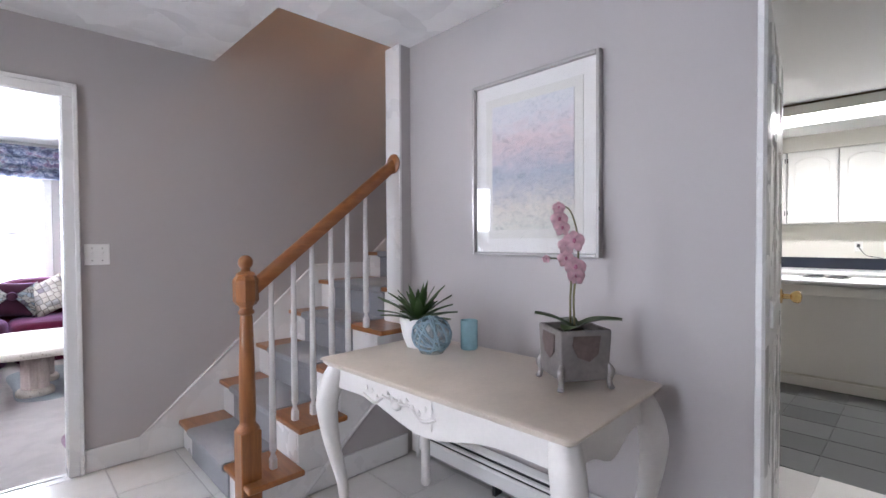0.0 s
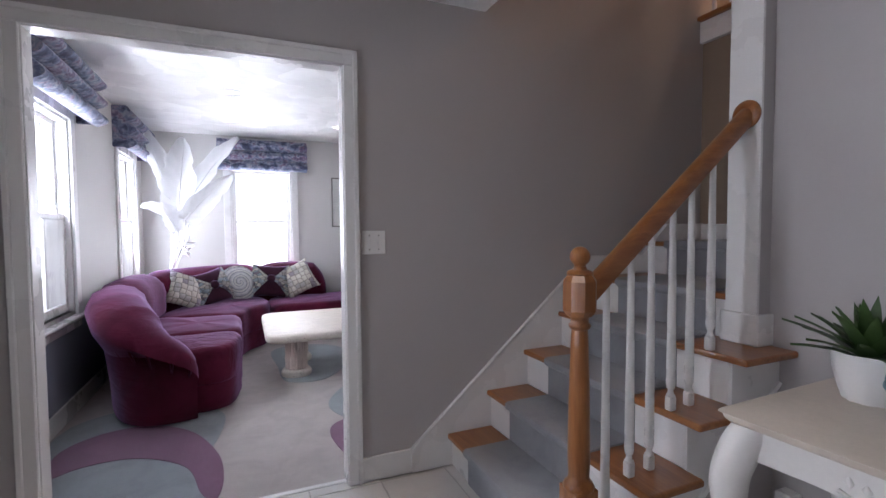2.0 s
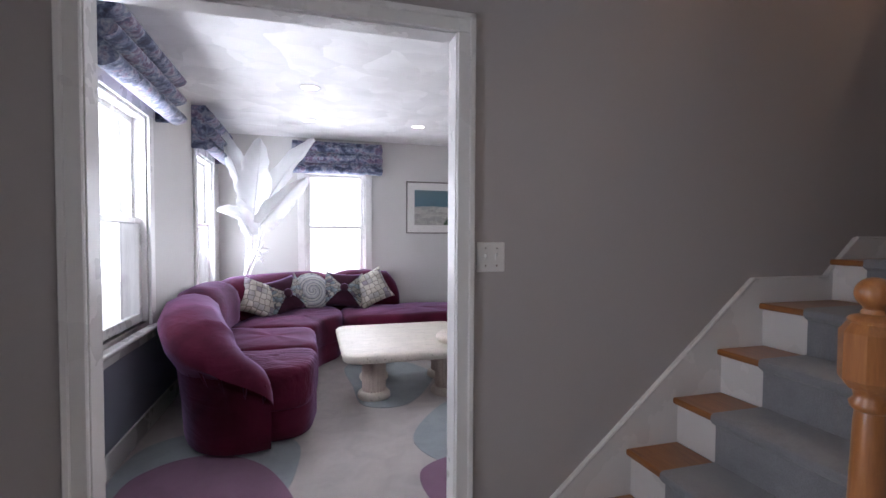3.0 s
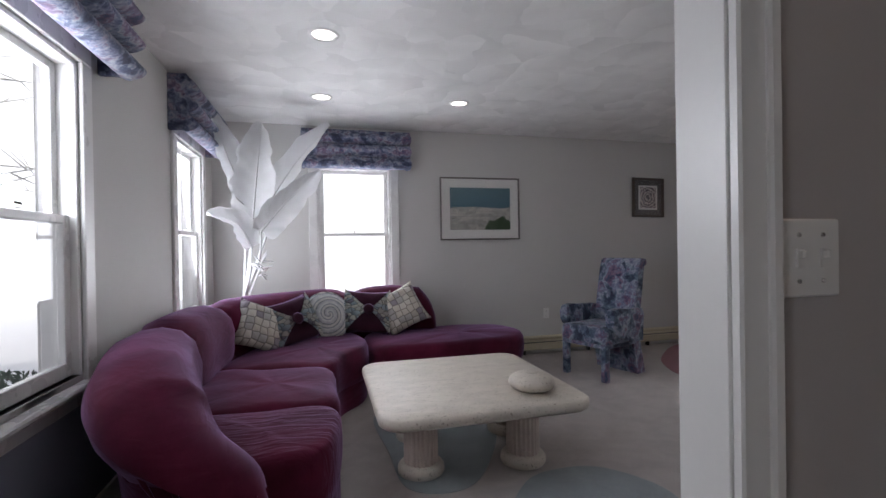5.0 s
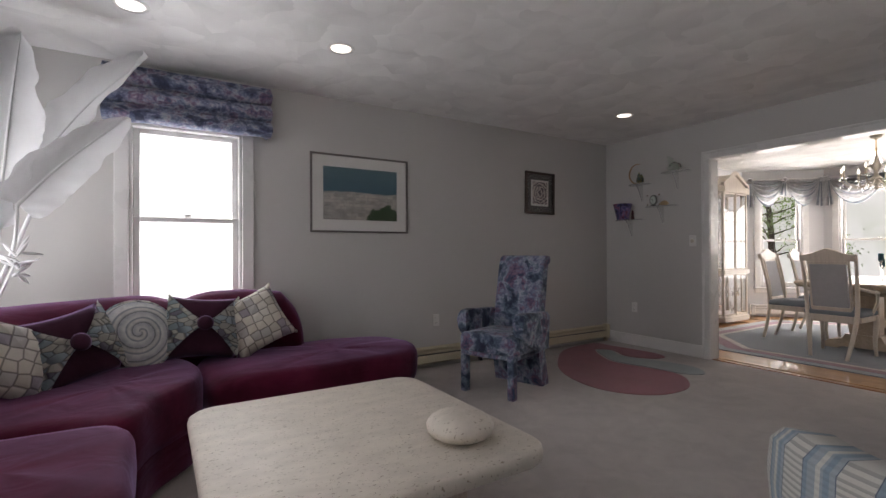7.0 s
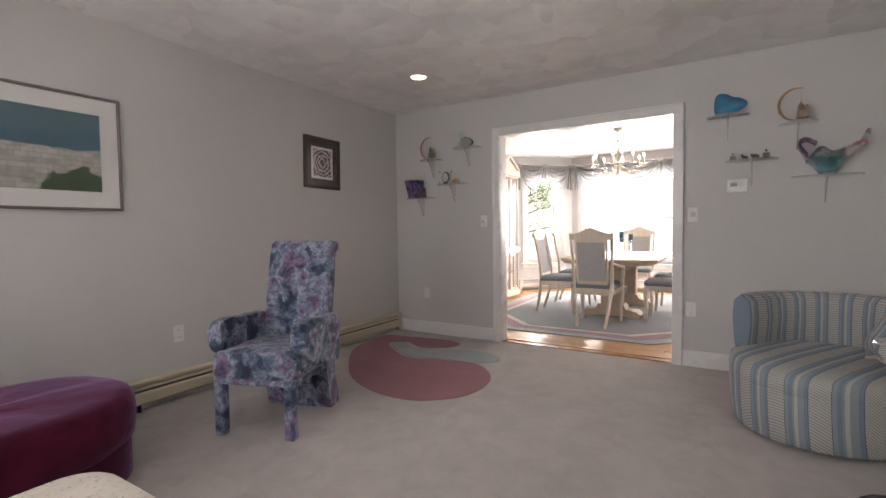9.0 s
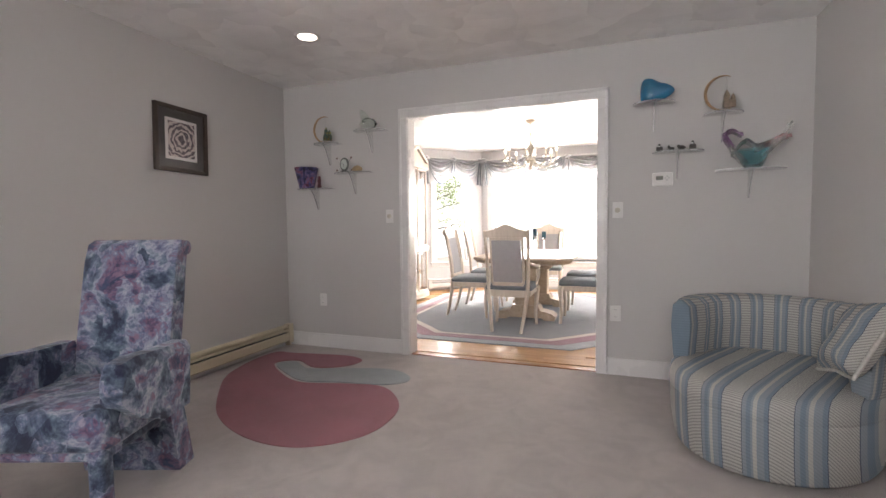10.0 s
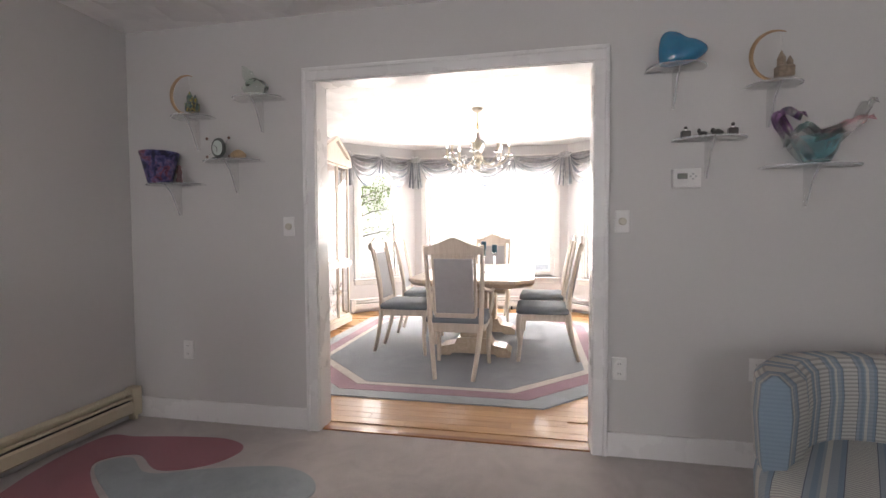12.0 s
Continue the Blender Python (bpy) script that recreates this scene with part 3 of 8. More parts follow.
def lining(name, lo, hi, top, f0, f1, axis):
    root = thing(name, "white glossy lining of a cased opening", "trim", kind="structure")
    for nm, a, b, z0, z1 in (("jamb", lo - 0.01, lo + 0.004, 0, top), ("jamb", hi - 0.004, hi + 0.01, 0, top), ("head_jamb", lo, hi, top - 0.004, top + 0.01)):
        bx = (a, b, f0, f1, z0, z1) if axis == "x" else (f0, f1, a, b, z0, z1)
        board(nm, TRIM, root, bx, bevel=0.002)
    return root


casing("casing_foyer_side", "white glossy door casing round the foyer opening", YA, -1, OA[0], OA[1], OA[2], "x", w=0.068)
casing("casing_living_side", "white glossy door casing round the foyer opening", YS, 1, OA[0], OA[1], OA[2], "x", w=0.068, t=0.012)
lining("lining_foyer_opening", OA[0], OA[1], OA[2], YA - 0.002, YS + 0.002, "x")
casing("casing_dining_opening", "white glossy casing round the dining room opening", XE, -1, OB[0], OB[1], OB[2], "y", w=0.075)
casing("casing_dining_inside", "white casing on the dining room side", XE + 0.13, 1, OB[0], OB[1], OB[2], "y", w=0.075)
lining("lining_dining_opening", OB[0], OB[1], OB[2], XE - 0.002, XE + 0.132, "y")
board("threshold_foyer", TRIM, None, (OA[0], OA[1], YA + 0.03, YA + 0.062, -0.004, 0.005))
tagged(bpy.data.objects["threshold_foyer"], "thin pale strip between tile and carpet", "threshold", kind="structure")
board("threshold_dining", OAK_Y, None, (XE + 0.015, XE + 0.06, OB[0], OB[1], -0.004, 0.007))
tagged(bpy.data.objects["threshold_dining"], "oak strip between carpet and oak floor", "threshold", kind="structure")


def baseboard(name, label, h, *runs, material=None):
    """Runs: (x0, x1, y0, y1) strips along walls, with a thinner top lip."""
    bm = bm_new()
    for x0, x1, y0, y1 in runs:
        box(bm, x0, x1, y0, y1, 0, h, 0.004)
    return structure(name, bm, material or TRIM, label, "baseboard")


baseboard("baseboard_living", "white painted baseboard", 0.13,
          (XE - 0.016, XE, YS, OB[0] - 0.075), (XE - 0.016, XE, OB[1] + 0.075, YN), (OA[1] + 0.068, XE - 0.016, YS, YS + 0.016), (XW, OA[0] - 0.068, YS, YS + 0.016), (XW, XW + 0.016, YS + 0.016, YN))
baseboard("baseboard_foyer", "white painted baseboard", 0.125, (OA[1] + 0.068, 1.17, YA - 0.016, YA), (XW, OA[0] - 0.068, YA - 0.016, YA), (XW, XW + 0.016, -0.6, 1.5), (XW, XW + 0.016, 3.5, YA - 0.016), (1.50, XF - 0.07, 3.232, 3.248))
baseboard("baseboard_dining", "white painted baseboard", 0.13, (XE + 0.13, XE + 0.146, 4.42, OB[0] - 0.075), (XE + 0.13, XE + 0.146, OB[1] + 0.075, 8.70), (XE + 0.146, 8.84, 8.684, 8.70))
# painted dado under the west windows
bm = bm_new()
box(bm, XW, XW + 0.006, YS + 0.0, YN, 0.13, 0.635)
structure("wall_dado_west", bm, WAINSCOT, "slate blue painted lower wall under the windows", "wall")


def window(name, m, w, z0, z1, label, stool=True, sashes=1, w_case=0.085):
    """Double-hung window. Local: x along the wall, y outward, z up, y = 0 at the inner wall face."""
    root = thing(name, label, "window", m, kind="structure")
    board("window_casing", TRIM, root, (-w / 2 - w_case, -w / 2, -0.02, 0, z0 - 0.03, z1))
    board("window_casing", TRIM, root, (w / 2, w / 2 + w_case, -0.02, 0, z0 - 0.03, z1))
    board("window_casing", TRIM, root, (-w / 2 - w_case, w / 2 + w_case, -0.02, 0, z1, z1 + w_case))
    board("window_sill", TRIM, root, (-w / 2 - w_case - 0.02, w / 2 + w_case + 0.02, -0.055, 0.05, z0 - 0.055, z0 - 0.028), bevel=0.008)
    board("apron", TRIM, root, (-w / 2 - w_case, w / 2 + w_case, -0.016, 0, z0 - 0.12, z0 - 0.055))
    board("window_frame", TRIM, root, (-w / 2, -w / 2 + 0.022, 0, 0.14, z0 - 0.03, z1), (w / 2 - 0.022, w / 2, 0, 0.14, z0 - 0.03, z1), (-w / 2, w / 2, 0, 0.14, z1 - 0.022, z1), (-w / 2, w / 2, 0.0, 0.14, z0 - 0.03, z0))
    n = sashes
    for k in range(n):
        a = -w / 2 + 0.022 + k * (w - 0.044) / n
        b = a + (w - 0.044) / n
        if k:
            board("mullion", TRIM, root, (a - 0.03, a + 0.03, 0.01, 0.13, z0, z1 - 0.02))
            a += 0.03
        if k < n - 1:
            b -= 0.03
        zm = (z0 + z1) / 2 - 0.01
        for nm, y, c, d in (("lower_sash", 0.045, z0, zm + 0.018), ("upper_sash", 0.085, zm - 0.018, z1 - 0.022)):
            sash = board(nm, TRIM, root, (a, a + 0.042, y - 0.016, y + 0.016, c, d), (b - 0.042, b, y - 0.016, y + 0.016, c, d),
                         (a + 0.042, b - 0.042, y - 0.016, y + 0.016, c, c + (0.06 if nm == "lower_sash" else 0.036)), (a + 0.042, b - 0.042, y - 0.016, y + 0.016, d - 0.036, d))
            pn = part("pane", box(bm_new(), a + 0.04, b - 0.04, y - 0.003, y + 0.003, c + 0.034, d - 0.034), PANE, sash)
            pn.visible_shadow = False
        bm = box(bm_new(), (a + b) / 2 - 0.025, (a + b) / 2 + 0.025, 0.0, 0.028, zm + 0.018, zm + 0.028, 0.002)
        tube(bm, [((a + b) / 2 + 0.02, 0.01, zm + 0.034), ((a + b) / 2 - 0.03, 0.01, zm + 0.036)], 0.006, 6)
        part("sash_lock", bm, CHROME, root)
    return root


window("window_1", pose(XW, sum(W1) / 2, 0, 0, 0, 90), W1[1] - W1[0], *WZ, "white double-hung window in the west wall")
window("window_2", pose(XW, sum(W2) / 2, 0, 0, 0, 90), W2[1] - W2[0], *WZ, "white double-hung window near the room corner")
window("window_3", pose(sum(W3) / 2, YN, 0, 0, 0, 0), W3[1] - W3[0], *WZ, "white double-hung window behind the sofa")


def wall_pose(a, b, s):
    d = Vector((b[0] - a[0], b[1] - a[1], 0))
    u = d.normalized()
    return pose(a[0] + u.x * s, a[1] + u.y * s, 0, 0, 0, math.degrees(math.atan2(u.y, u.x)))


window("window_bay_north", wall_pose(*BAY_N, 0.57), 0.62, *BZ, "white double-hung window in the slanted bay wall")
window("window_bay_centre", wall_pose(*BAY_C, 1.16), 1.92, *BZ, "white twin double-hung window of the bay", sashes=2)
window("window_bay_south", wall_pose(*BAY_S, 0.61), 0.62, *BZ, "white double-hung window in the slanted bay wall")
# sidelight at y = 1.67 is unseen, added as a light source
for k, y in enumerate((1.67, 3.33)):
    root = thing("sidelight_%d" % (k + 1), "narrow glazed sidelight beside the front door", "window", pose(XW, y, 0, 0, 0, 90), kind="structure")
    board("window_frame", TRIM, root, (-0.15, -0.115, -0.01, 0.12, SLZ[0], SLZ[1]), (0.115, 0.15, -0.01, 0.12, SLZ[0], SLZ[1]), (-0.115, 0.115, -0.01, 0.12, SLZ[0], SLZ[0] + 0.035), (-0.115, 0.115, -0.01, 0.12, SLZ[1] - 0.035, SLZ[1]))
    pn = part("pane", box(bm_new(), -0.115, 0.115, 0.05, 0.056, SLZ[0] + 0.03, SLZ[1] - 0.03), PANE, root)
    pn.visible_shadow = False


def panel_door(name, w, h, label, m, knob_side=1, paint=None):
    """Six-panel door. Local: hinge edge at x = 0, leaf along +x, y thickness, z up."""
    paint = paint or TRIM
    root = thing(name, label, "door", m, kind="structure")
    bm = bm_new()
    t = 0.035
    st = 0.1
    for z0, z1 in ((0, 0.22), (0.86, 1.0), (1.62, 1.72), (h - 0.11, h)):
        box(bm, 0, w, 0, t, z0, z1, 0.003)
    for x0, x1 in ((0, st), (w / 2 - st / 2, w / 2 + st / 2), (w - st, w)):
        for z0, z1 in ((0.22, 0.86), (1.0, 1.62), (1.72, h - 0.11)):
            box(bm, x0, x1, 0, t, z0, z1, 0.003)
    part("door_frame", bm, paint, root)
    for x0, x1 in ((st, w / 2 - st / 2), (w / 2 + st / 2, w - st)):
        for z0, z1 in ((0.22, 0.86), (1.0, 1.62), (1.72, h - 0.11)):
            bm = box(bm_new(), x0, x1, 0.012, t - 0.012, z0, z1)
            box(bm, x0 + 0.03, x1 - 0.03, 0.005, t - 0.005, z0 + 0.03, z1 - 0.03, 0.004)
            part("door_panel", bm, paint, root)
    for sgn, y in ((-1, 0), (1, t)):
        bm = bm_new()
        lathe(bm, [(0.032, 0), (0.032, 0.006), (0.012, 0.012), (0.011, 0.035), (0.024, 0.045), (0.029, 0.06), (0.024, 0.072), (0.008, 0.078)], 20)
        kn = part("door_knob", bm, BRASS, root, "polished brass knob", 40)
        kn.matrix_local = pose(w - 0.065, y, 0.99, -90 if sgn > 0 else 90)
    for z in (0.2, 1.0, 1.8):
        bm = box(bm_new(), -0.012, 0.003, 0.004, t - 0.004, z - 0.045, z + 0.045, 0.002)
        tube(bm, [(-0.008, -0.006, z - 0.045), (-0.008, -0.006, z + 0.045)], 0.006, 8)
        part("hinge", bm, paint, root)
    return root


panel_door("door_kitchen", 0.76, 2.0, "white six-panel door standing open into the kitchen", pose(XF + 0.05, 1.489, 0.012, 0, 0, 7.8))
panel_door("door_front", 0.90, 2.03, "white six-panel front door, closed", pose(XW - 0.04, 2.05, 0.01, 0, 0, 90))
casing("casing_kitchen_door", "white casing round the kitchen doorway", XF, -1, 0.64, 1.488, 2.04, "y", w=0.026, t=0.016)
lining("lining_kitchen_door", 0.64, 1.492, 2.04, XF - 0.002, XF + 0.042, "y")


def wall_plate(name, m, kind, label, w=0.072, h=0.115):
    """Local: x along the wall, y = 0 at the wall face, front at -y."""
    root = thing(name, label, "switch" if "switch" in name or "dimmer" in name else "outlet", m)
    part("plate", box(bm_new(), -w / 2, w / 2, -0.007, 0.0, -h / 2, h / 2, 0.003), PLATE, root)
    if kind == "toggle2":
        for dx in (-0.023, 0.023):
            bm = box(bm_new(), dx - 0.006, dx + 0.006, -0.010, -0.006, -0.014, 0.014, 0.001)
            box(bm, dx - 0.004, dx + 0.004, -0.018, -0.006, 0.0, 0.012, 0.002)
            part("toggle", bm, PLATE, root)
            for dz in (-0.034, 0.034):
                part("screw", lathe(bm_new(), [(0.004, 0), (0.003, 0.002)], 8), CHROME, root).matrix_local = pose(dx, -0.007, dz, 90)
    elif kind == "dial":
        part("dial", lathe(bm_new(), [(0.02, 0), (0.019, 0.012), (0.016, 0.016), (0.004, 0.017)], 20), surface("dial_ivory", (0.62, 0.58, 0.50), 0.4), root, "ivory dimmer dial").matrix_local = pose(0, -0.007, 0, 90)
    else:
        for dz in (-0.026, 0.026):
            part("socket", lathe(bm_new(), [(0.017, 0), (0.0165, 0.003), (0.012, 0.0035)], 16), PLATE, root).matrix_local = pose(0, -0.007, dz, 90)
            for dx in (-0.006, 0.006):
                part("slot", box(bm_new(), dx - 0.001, dx + 0.001, -0.0112, -0.0105, dz - 0.003, dz + 0.005), BLACK, root)
    return root


E_ROT = -90
wall_plate("light_switch", pose(0.955, YA, 1.192), "toggle2", "white double toggle switch plate beside the opening", 0.115, 0.116)
wall_plate("dimmer_switch", pose(XE, 7.43, 1.218, 0, 0, E_ROT), "dial", "ivory round dimmer on a white plate")
wall_plate("dimmer_switch", pose(XE, 5.557, 1.232, 0, 0, E_ROT), "dial", "ivory round dimmer on a white plate")
wall_plate("wall_outlet", pose(XE, 5.566, 0.465, 0, 0, E_ROT), "socket", "white duplex outlet above the baseboard", 0.075, 0.118)
wall_plate("wall_outlet", pose(XE, 4.92, 0.492, 0, 0, E_ROT), "socket", "white duplex outlet above the baseboard")
wall_plate("wall_outlet", pose(XE, 8.136, 0.448, 0, 0, E_ROT), "socket", "white duplex outlet above the baseboard")
wall_plate("wall_outlet", pose(2.70, YN, 0.448), "socket", "white duplex outlet above the heater")
th = thing("thermostat", "white digital wall thermostat with a grey screen", "thermostat", pose(XE, 5.26, 1.443, 0, 0, E_ROT))
part("body", box(bm_new(), -0.066, 0.066, -0.028, 0, -0.048, 0.048, 0.006, 2), PLATE, th)
part("screen", box(bm_new(), -0.044, 0.002, -0.030, -0.027, -0.004, 0.024, 0.001), surface("lcd_grey", (0.16, 0.17, 0.15), 0.2), th, "grey screen")
for bx, bz in ((0.028, 0.02), (0.028, -0.004), (0.016, 0.008), (0.040, 0.008), (-0.02, -0.028), (0.0, -0.028)):
    part("button", box(bm_new(), bx - 0.005, bx + 0.005, -0.031, -0.027, bz - 0.004, bz + 0.004, 0.001), surface("button_grey", (0.45, 0.45, 0.45), 0.5) if bz > -0.02 else PLATE, th)


def baseboard_heater(name, m, length, label, paint, fin_top=0.13):
    """Hot-water baseboard heater. Local: x along the wall, front at -y."""
    root = thing(name, label, "heater", m, kind="")
    prof = [(0, 0.05), (-0.004, 0.19), (-0.03, 0.205), (-0.055, 0.19), (-0.057, 0.178), (-0.034, 0.19), (-0.008, 0.18), (-0.008, 0.05)]
    part("back_plate", prism(bm_new(), [(y, z) for y, z in prof], 0, length, "x"), paint, root)
    part("front_cover", prism(bm_new(), [(-0.058, 0.05), (-0.066, 0.058), (-0.066, 0.118), (-0.058, 0.130), (-0.052, 0.128), (-0.06, 0.115), (-0.06, 0.06), (-0.054, 0.055)], 0, length, "x"), paint, root)
    part("damper", prism(bm_new(), [(-0.05, 0.150), (-0.066, 0.146), (-0.064, 0.156), (-0.05, 0.160)], 0, length, "x"), paint, root)
    # tube block kept black and tall so the slots look shaded
    part("fin_tube_shade", box(bm_new(), 0.02, length - 0.02, -0.05, -0.012, 0.06, fin_top), BLACK, root, "finned tube block, black for the shade in the slots")
    for x in (0, length - 0.06):
        part("end_cap", box(bm_new(), x - 0.004, x + 0.064, -0.069, 0.0, 0.03, 0.208, 0.006), paint, root)
    x = 0.6
    while x < length - 0.4:
        part("foot", box(bm_new(), x, x + 0.02, -0.055, -0.005, 0, 0.06), BLACK, root)
        x += 0.8
    for x in (0.02, length - 0.04):
        part("foot", box(bm_new(), x, x + 0.02, -0.055, -0.005, 0, 0.06), paint, root)
    return root


baseboard_heater("baseboard_heater", pose(1.0, YN, 0), 4.17, "cream metal baseboard heater along the wall", TRIM_CREAM)
baseboard_heater("baseboard_heater", pose(XF, 3.20, 0, 0, 0, -90), 1.55, "white metal baseboard heater behind the console table", TRIM, 0.172)
baseboard_heater("baseboard_heater", pose(5.6, 8.684, 0), 1.4, "cream metal baseboard heater in the dining room", TRIM_CREAM)
for a, b, ln in ((*BAY_N, 0.95), (*BAY_C, 2.1), (*BAY_S, 0.95)):
    d = Vector((b[0] - a[0], b[1] - a[1], 0)).normalized()
    baseboard_heater("baseboard_heater", pose(a[0] + d.x * 0.1, a[1] + d.y * 0.1, 0, 0, 0, math.degrees(math.atan2(d.y, d.x))), ln, "white metal baseboard heater under the bay window", TRIM)


# ---- staircase ----
stair = thing("staircase", "oak and white staircase with a grey carpet runner", "staircase")
RISE, RUN, Z0, X0 = 0.199, 0.2365, 0.172, 1.335
Y_IN, Y_OUT = YA - 0.018, 3.16
N_T = 5
CARP = (3.48, 4.06)


def tread_mesh(x0, x1, y0, y1, z):
    bm = box(bm_new(), x0, x1, y0, y1, z - 0.028, z, 0.009, 3)
    return bm


for i in range(N_T):
    x0, z = X0 + i * RUN, Z0 + i * RISE
    deep = (RUN + 0.03, RUN + 0.03, RUN + 0.03, 0.31, 0.47)[i]
    y_out = Y_OUT if i < N_T - 1 else 3.415
    part("tread", tread_mesh(x0, x0 + deep, y_out, Y_IN, z), OAK_Y, stair, "oak tread")
    part("riser", box(bm_new(), x0 + 0.028, x0 + 0.045, 3.25 if i < N_T - 1 else 3.415, Y_IN, z - RISE if i else 0, z - 0.028), TRIM, stair, "white riser")
    # runner folded over the nosing
    zz = z - RISE if i else 0.0
    prof = [(x0 + deep, z + 0.009), (x0 + 0.004, z + 0.009), (x0 - 0.008, z + 0.001), (x0 - 0.010, z - 0.02), (x0 + 0.002, z - 0.034), (x0 + 0.018, z - 0.045), (x0 + 0.018, zz), (x0 + 0.030, zz), (x0 + 0.030, z - 0.03), (x0 + 0.012, z - 0.012), (x0 + deep, z - 0.001)]
    part("runner", prism(bm_new(), [(px, pz) for px, pz in prof], *CARP, "y"), CARPET_STAIR, stair, "grey carpet runner", 50)
# turn: one more step up and a flight behind the wall
zt = Z0 + N_T * RISE
xt = X0 + (N_T - 1) * RUN + 0.44
part("tread", tread_mesh(xt, 3.24, 3.36, Y_IN, zt), OAK_Y, stair, "oak tread")
part("riser", box(bm_new(), xt + 0.028, xt + 0.045, 3.36, Y_IN, zt - RISE, zt - 0.028), TRIM, stair)
part("runner", prism(bm_new(), [(3.24, zt + 0.009), (xt - 0.006, zt + 0.008), (xt - 0.01, zt - 0.03), (xt + 0.018, zt - 0.045), (xt + 0.018, zt - RISE), (xt + 0.03, zt - RISE), (xt + 0.03, zt - 0.03), (3.24, zt - 0.001)], CARP[0] - 0.1, CARP[1] + 0.06, "y"), CARPET_STAIR, stair, "grey carpet runner")
for k in range(1, 5):
    z = zt + k * RISE
    y1 = 3.52 - (k - 1) * RUN
    part("tread", tread_mesh(2.48, 3.24, y1 - RUN - 0.03, y1, z), OAK, stair)
    part("riser", box(bm_new(), 2.48, 3.24, y1 - 0.045, y1 - 0.028, z - RISE, z - 0.028), TRIM, stair)
# skirt board along the wall: slopes, then level, then up again
sk = [(1.135, 0.0), (1.135, 0.125), (2.25, 1.085), (2.70, 1.085), (2.91, 1.275), (3.24, 1.275), (3.24, 0.9), (2.4, 0.7), (1.6, 0.1), (1.5, 0)]
part("skirt_board", prism(bm_new(), sk, YA - 0.02, YA, "y"), TRIM, stair, "white skirt board")
part("skirt_cap", tube(bm_new(), [(1.135, YA - 0.02, 0.122), (2.25, YA - 0.02, 1.082), (2.70, YA - 0.02, 1.082), (2.91, YA - 0.02, 1.272), (3.24, YA - 0.02, 1.272)], 0.008, 6), TRIM, stair)
part("end_skirt", box(bm_new(), 3.222, 3.24, 3.3, YA - 0.02, 1.1, 1.275, 0.003), TRIM, stair)
# open side: stepped stringer, wall below it
pts = [(X0 + 0.03, 0.0)]
for i in range(N_T - 1):
    pts += [(X0 + 0.03 + i * RUN, Z0 + i * RISE - 0.028), (X0 + 0.03 + (i + 1) * RUN, Z0 + i * RISE - 0.028)]
pts += [(XF, Z0 + 3 * RISE - 0.028), (XF, 0.62), (1.62, 0.0)]
part("stringer", prism(bm_new(), pts, 3.235, 3.25, "y"), TRIM, stair, "white stepped stringer")
part("stringer_moulding", tube(bm_new(), [(1.62, 3.233, 0.004), (XF - 0.002, 3.233, 0.622)], 0.012, 6), TRIM, stair)
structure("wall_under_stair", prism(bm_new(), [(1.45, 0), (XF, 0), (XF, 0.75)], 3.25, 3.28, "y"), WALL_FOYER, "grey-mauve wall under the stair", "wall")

# newel post
NX, NY = 1.375, 3.27
newel = thing("newel_post", "turned orange oak newel post with a ball top", "newel post", pose(NX, NY, 0))
bm = box(bm_new(), -0.046, 0.046, -0.046, 0.046, 0.0, 0.40, 0.004)
part("base_block", bm, OAK_Z, newel)
part("base_collar", lathe(bm_new(), [(0.050, 0.395), (0.052, 0.402), (0.046, 0.415), (0.036, 0.425), (0.034, 0.44)], 24), OAK_Z, newel, smooth=50)
part("shaft", lathe(bm_new(), [(0.034, 0.43), (0.037, 0.5), (0.034, 0.7), (0.028, 0.90), (0.026, 0.925), (0.034, 0.932), (0.036, 0.942), (0.028, 0.952), (0.030, 0.965), (0.043, 0.978)], 24), OAK_Z, newel, smooth=50)
bm = bm_new()
prof = [(0.036, 0.972), (0.047, 0.99), (0.047, 1.085), (0.036, 1.105)]
lathe(bm, [(r * 1.18, z) for r, z in prof], 8)
bmesh.ops.rotate(bm, verts=bm.verts, cent=(0, 0, 0), matrix=Matrix.Rotation(radians(22.5), 3, "Z"))
part("top_block", bm, OAK_Z, newel)
part("neck", lathe(bm_new(), [(0.040, 1.103), (0.043, 1.110), (0.038, 1.118), (0.022, 1.124), (0.020, 1.132)], 24), OAK_Z, newel, smooth=50)
part("ball", lathe(bm_new(), [(0.018, 1.13)] + [(0.033 * math.sin(radians(a)), 1.165 - 0.033 * math.cos(radians(a))) for a in range(35, 180, 15)], 24), OAK_Z, newel, smooth=80)

# handrail from newel to the post at the wall end
A, B = Vector((NX + 0.03, NY, 1.045)), Vector((2.276, 3.335, 1.715))
rail = thing("handrail", "orange oak handrail with a round rosette", "handrail")
sec = [(-0.030, -0.012), (-0.026, -0.030), (0.026, -0.030), (0.030, -0.012), (0.031, 0.008), (0.022, 0.024), (0.008, 0.031), (-0.008, 0.031), (-0.022, 0.024), (-0.031, 0.008)]
d = (B - A).normalized()
nrm = Vector((-d.z, 0, d.x))
rows = [[p + Vector((0, s, 0)) + nrm * h for s, h in sec] for p in (A, B)]
bm = bm_new()
vs = grid_mesh(bm, rows, True)
bm.faces.new(vs[0][::-1]), bm.faces.new(vs[1])
part("rail", bm, OAK, rail, smooth=40)
rs = part("rosette", lathe(bm_new(), [(0.058, 0), (0.058, 0.008), (0.05, 0.016), (0.036, 0.02)], 28), OAK_Z, rail, "round oak rosette", 40)
rs.matrix_world = pose(2.277, 3.335, 1.715, 0, -90, 0)


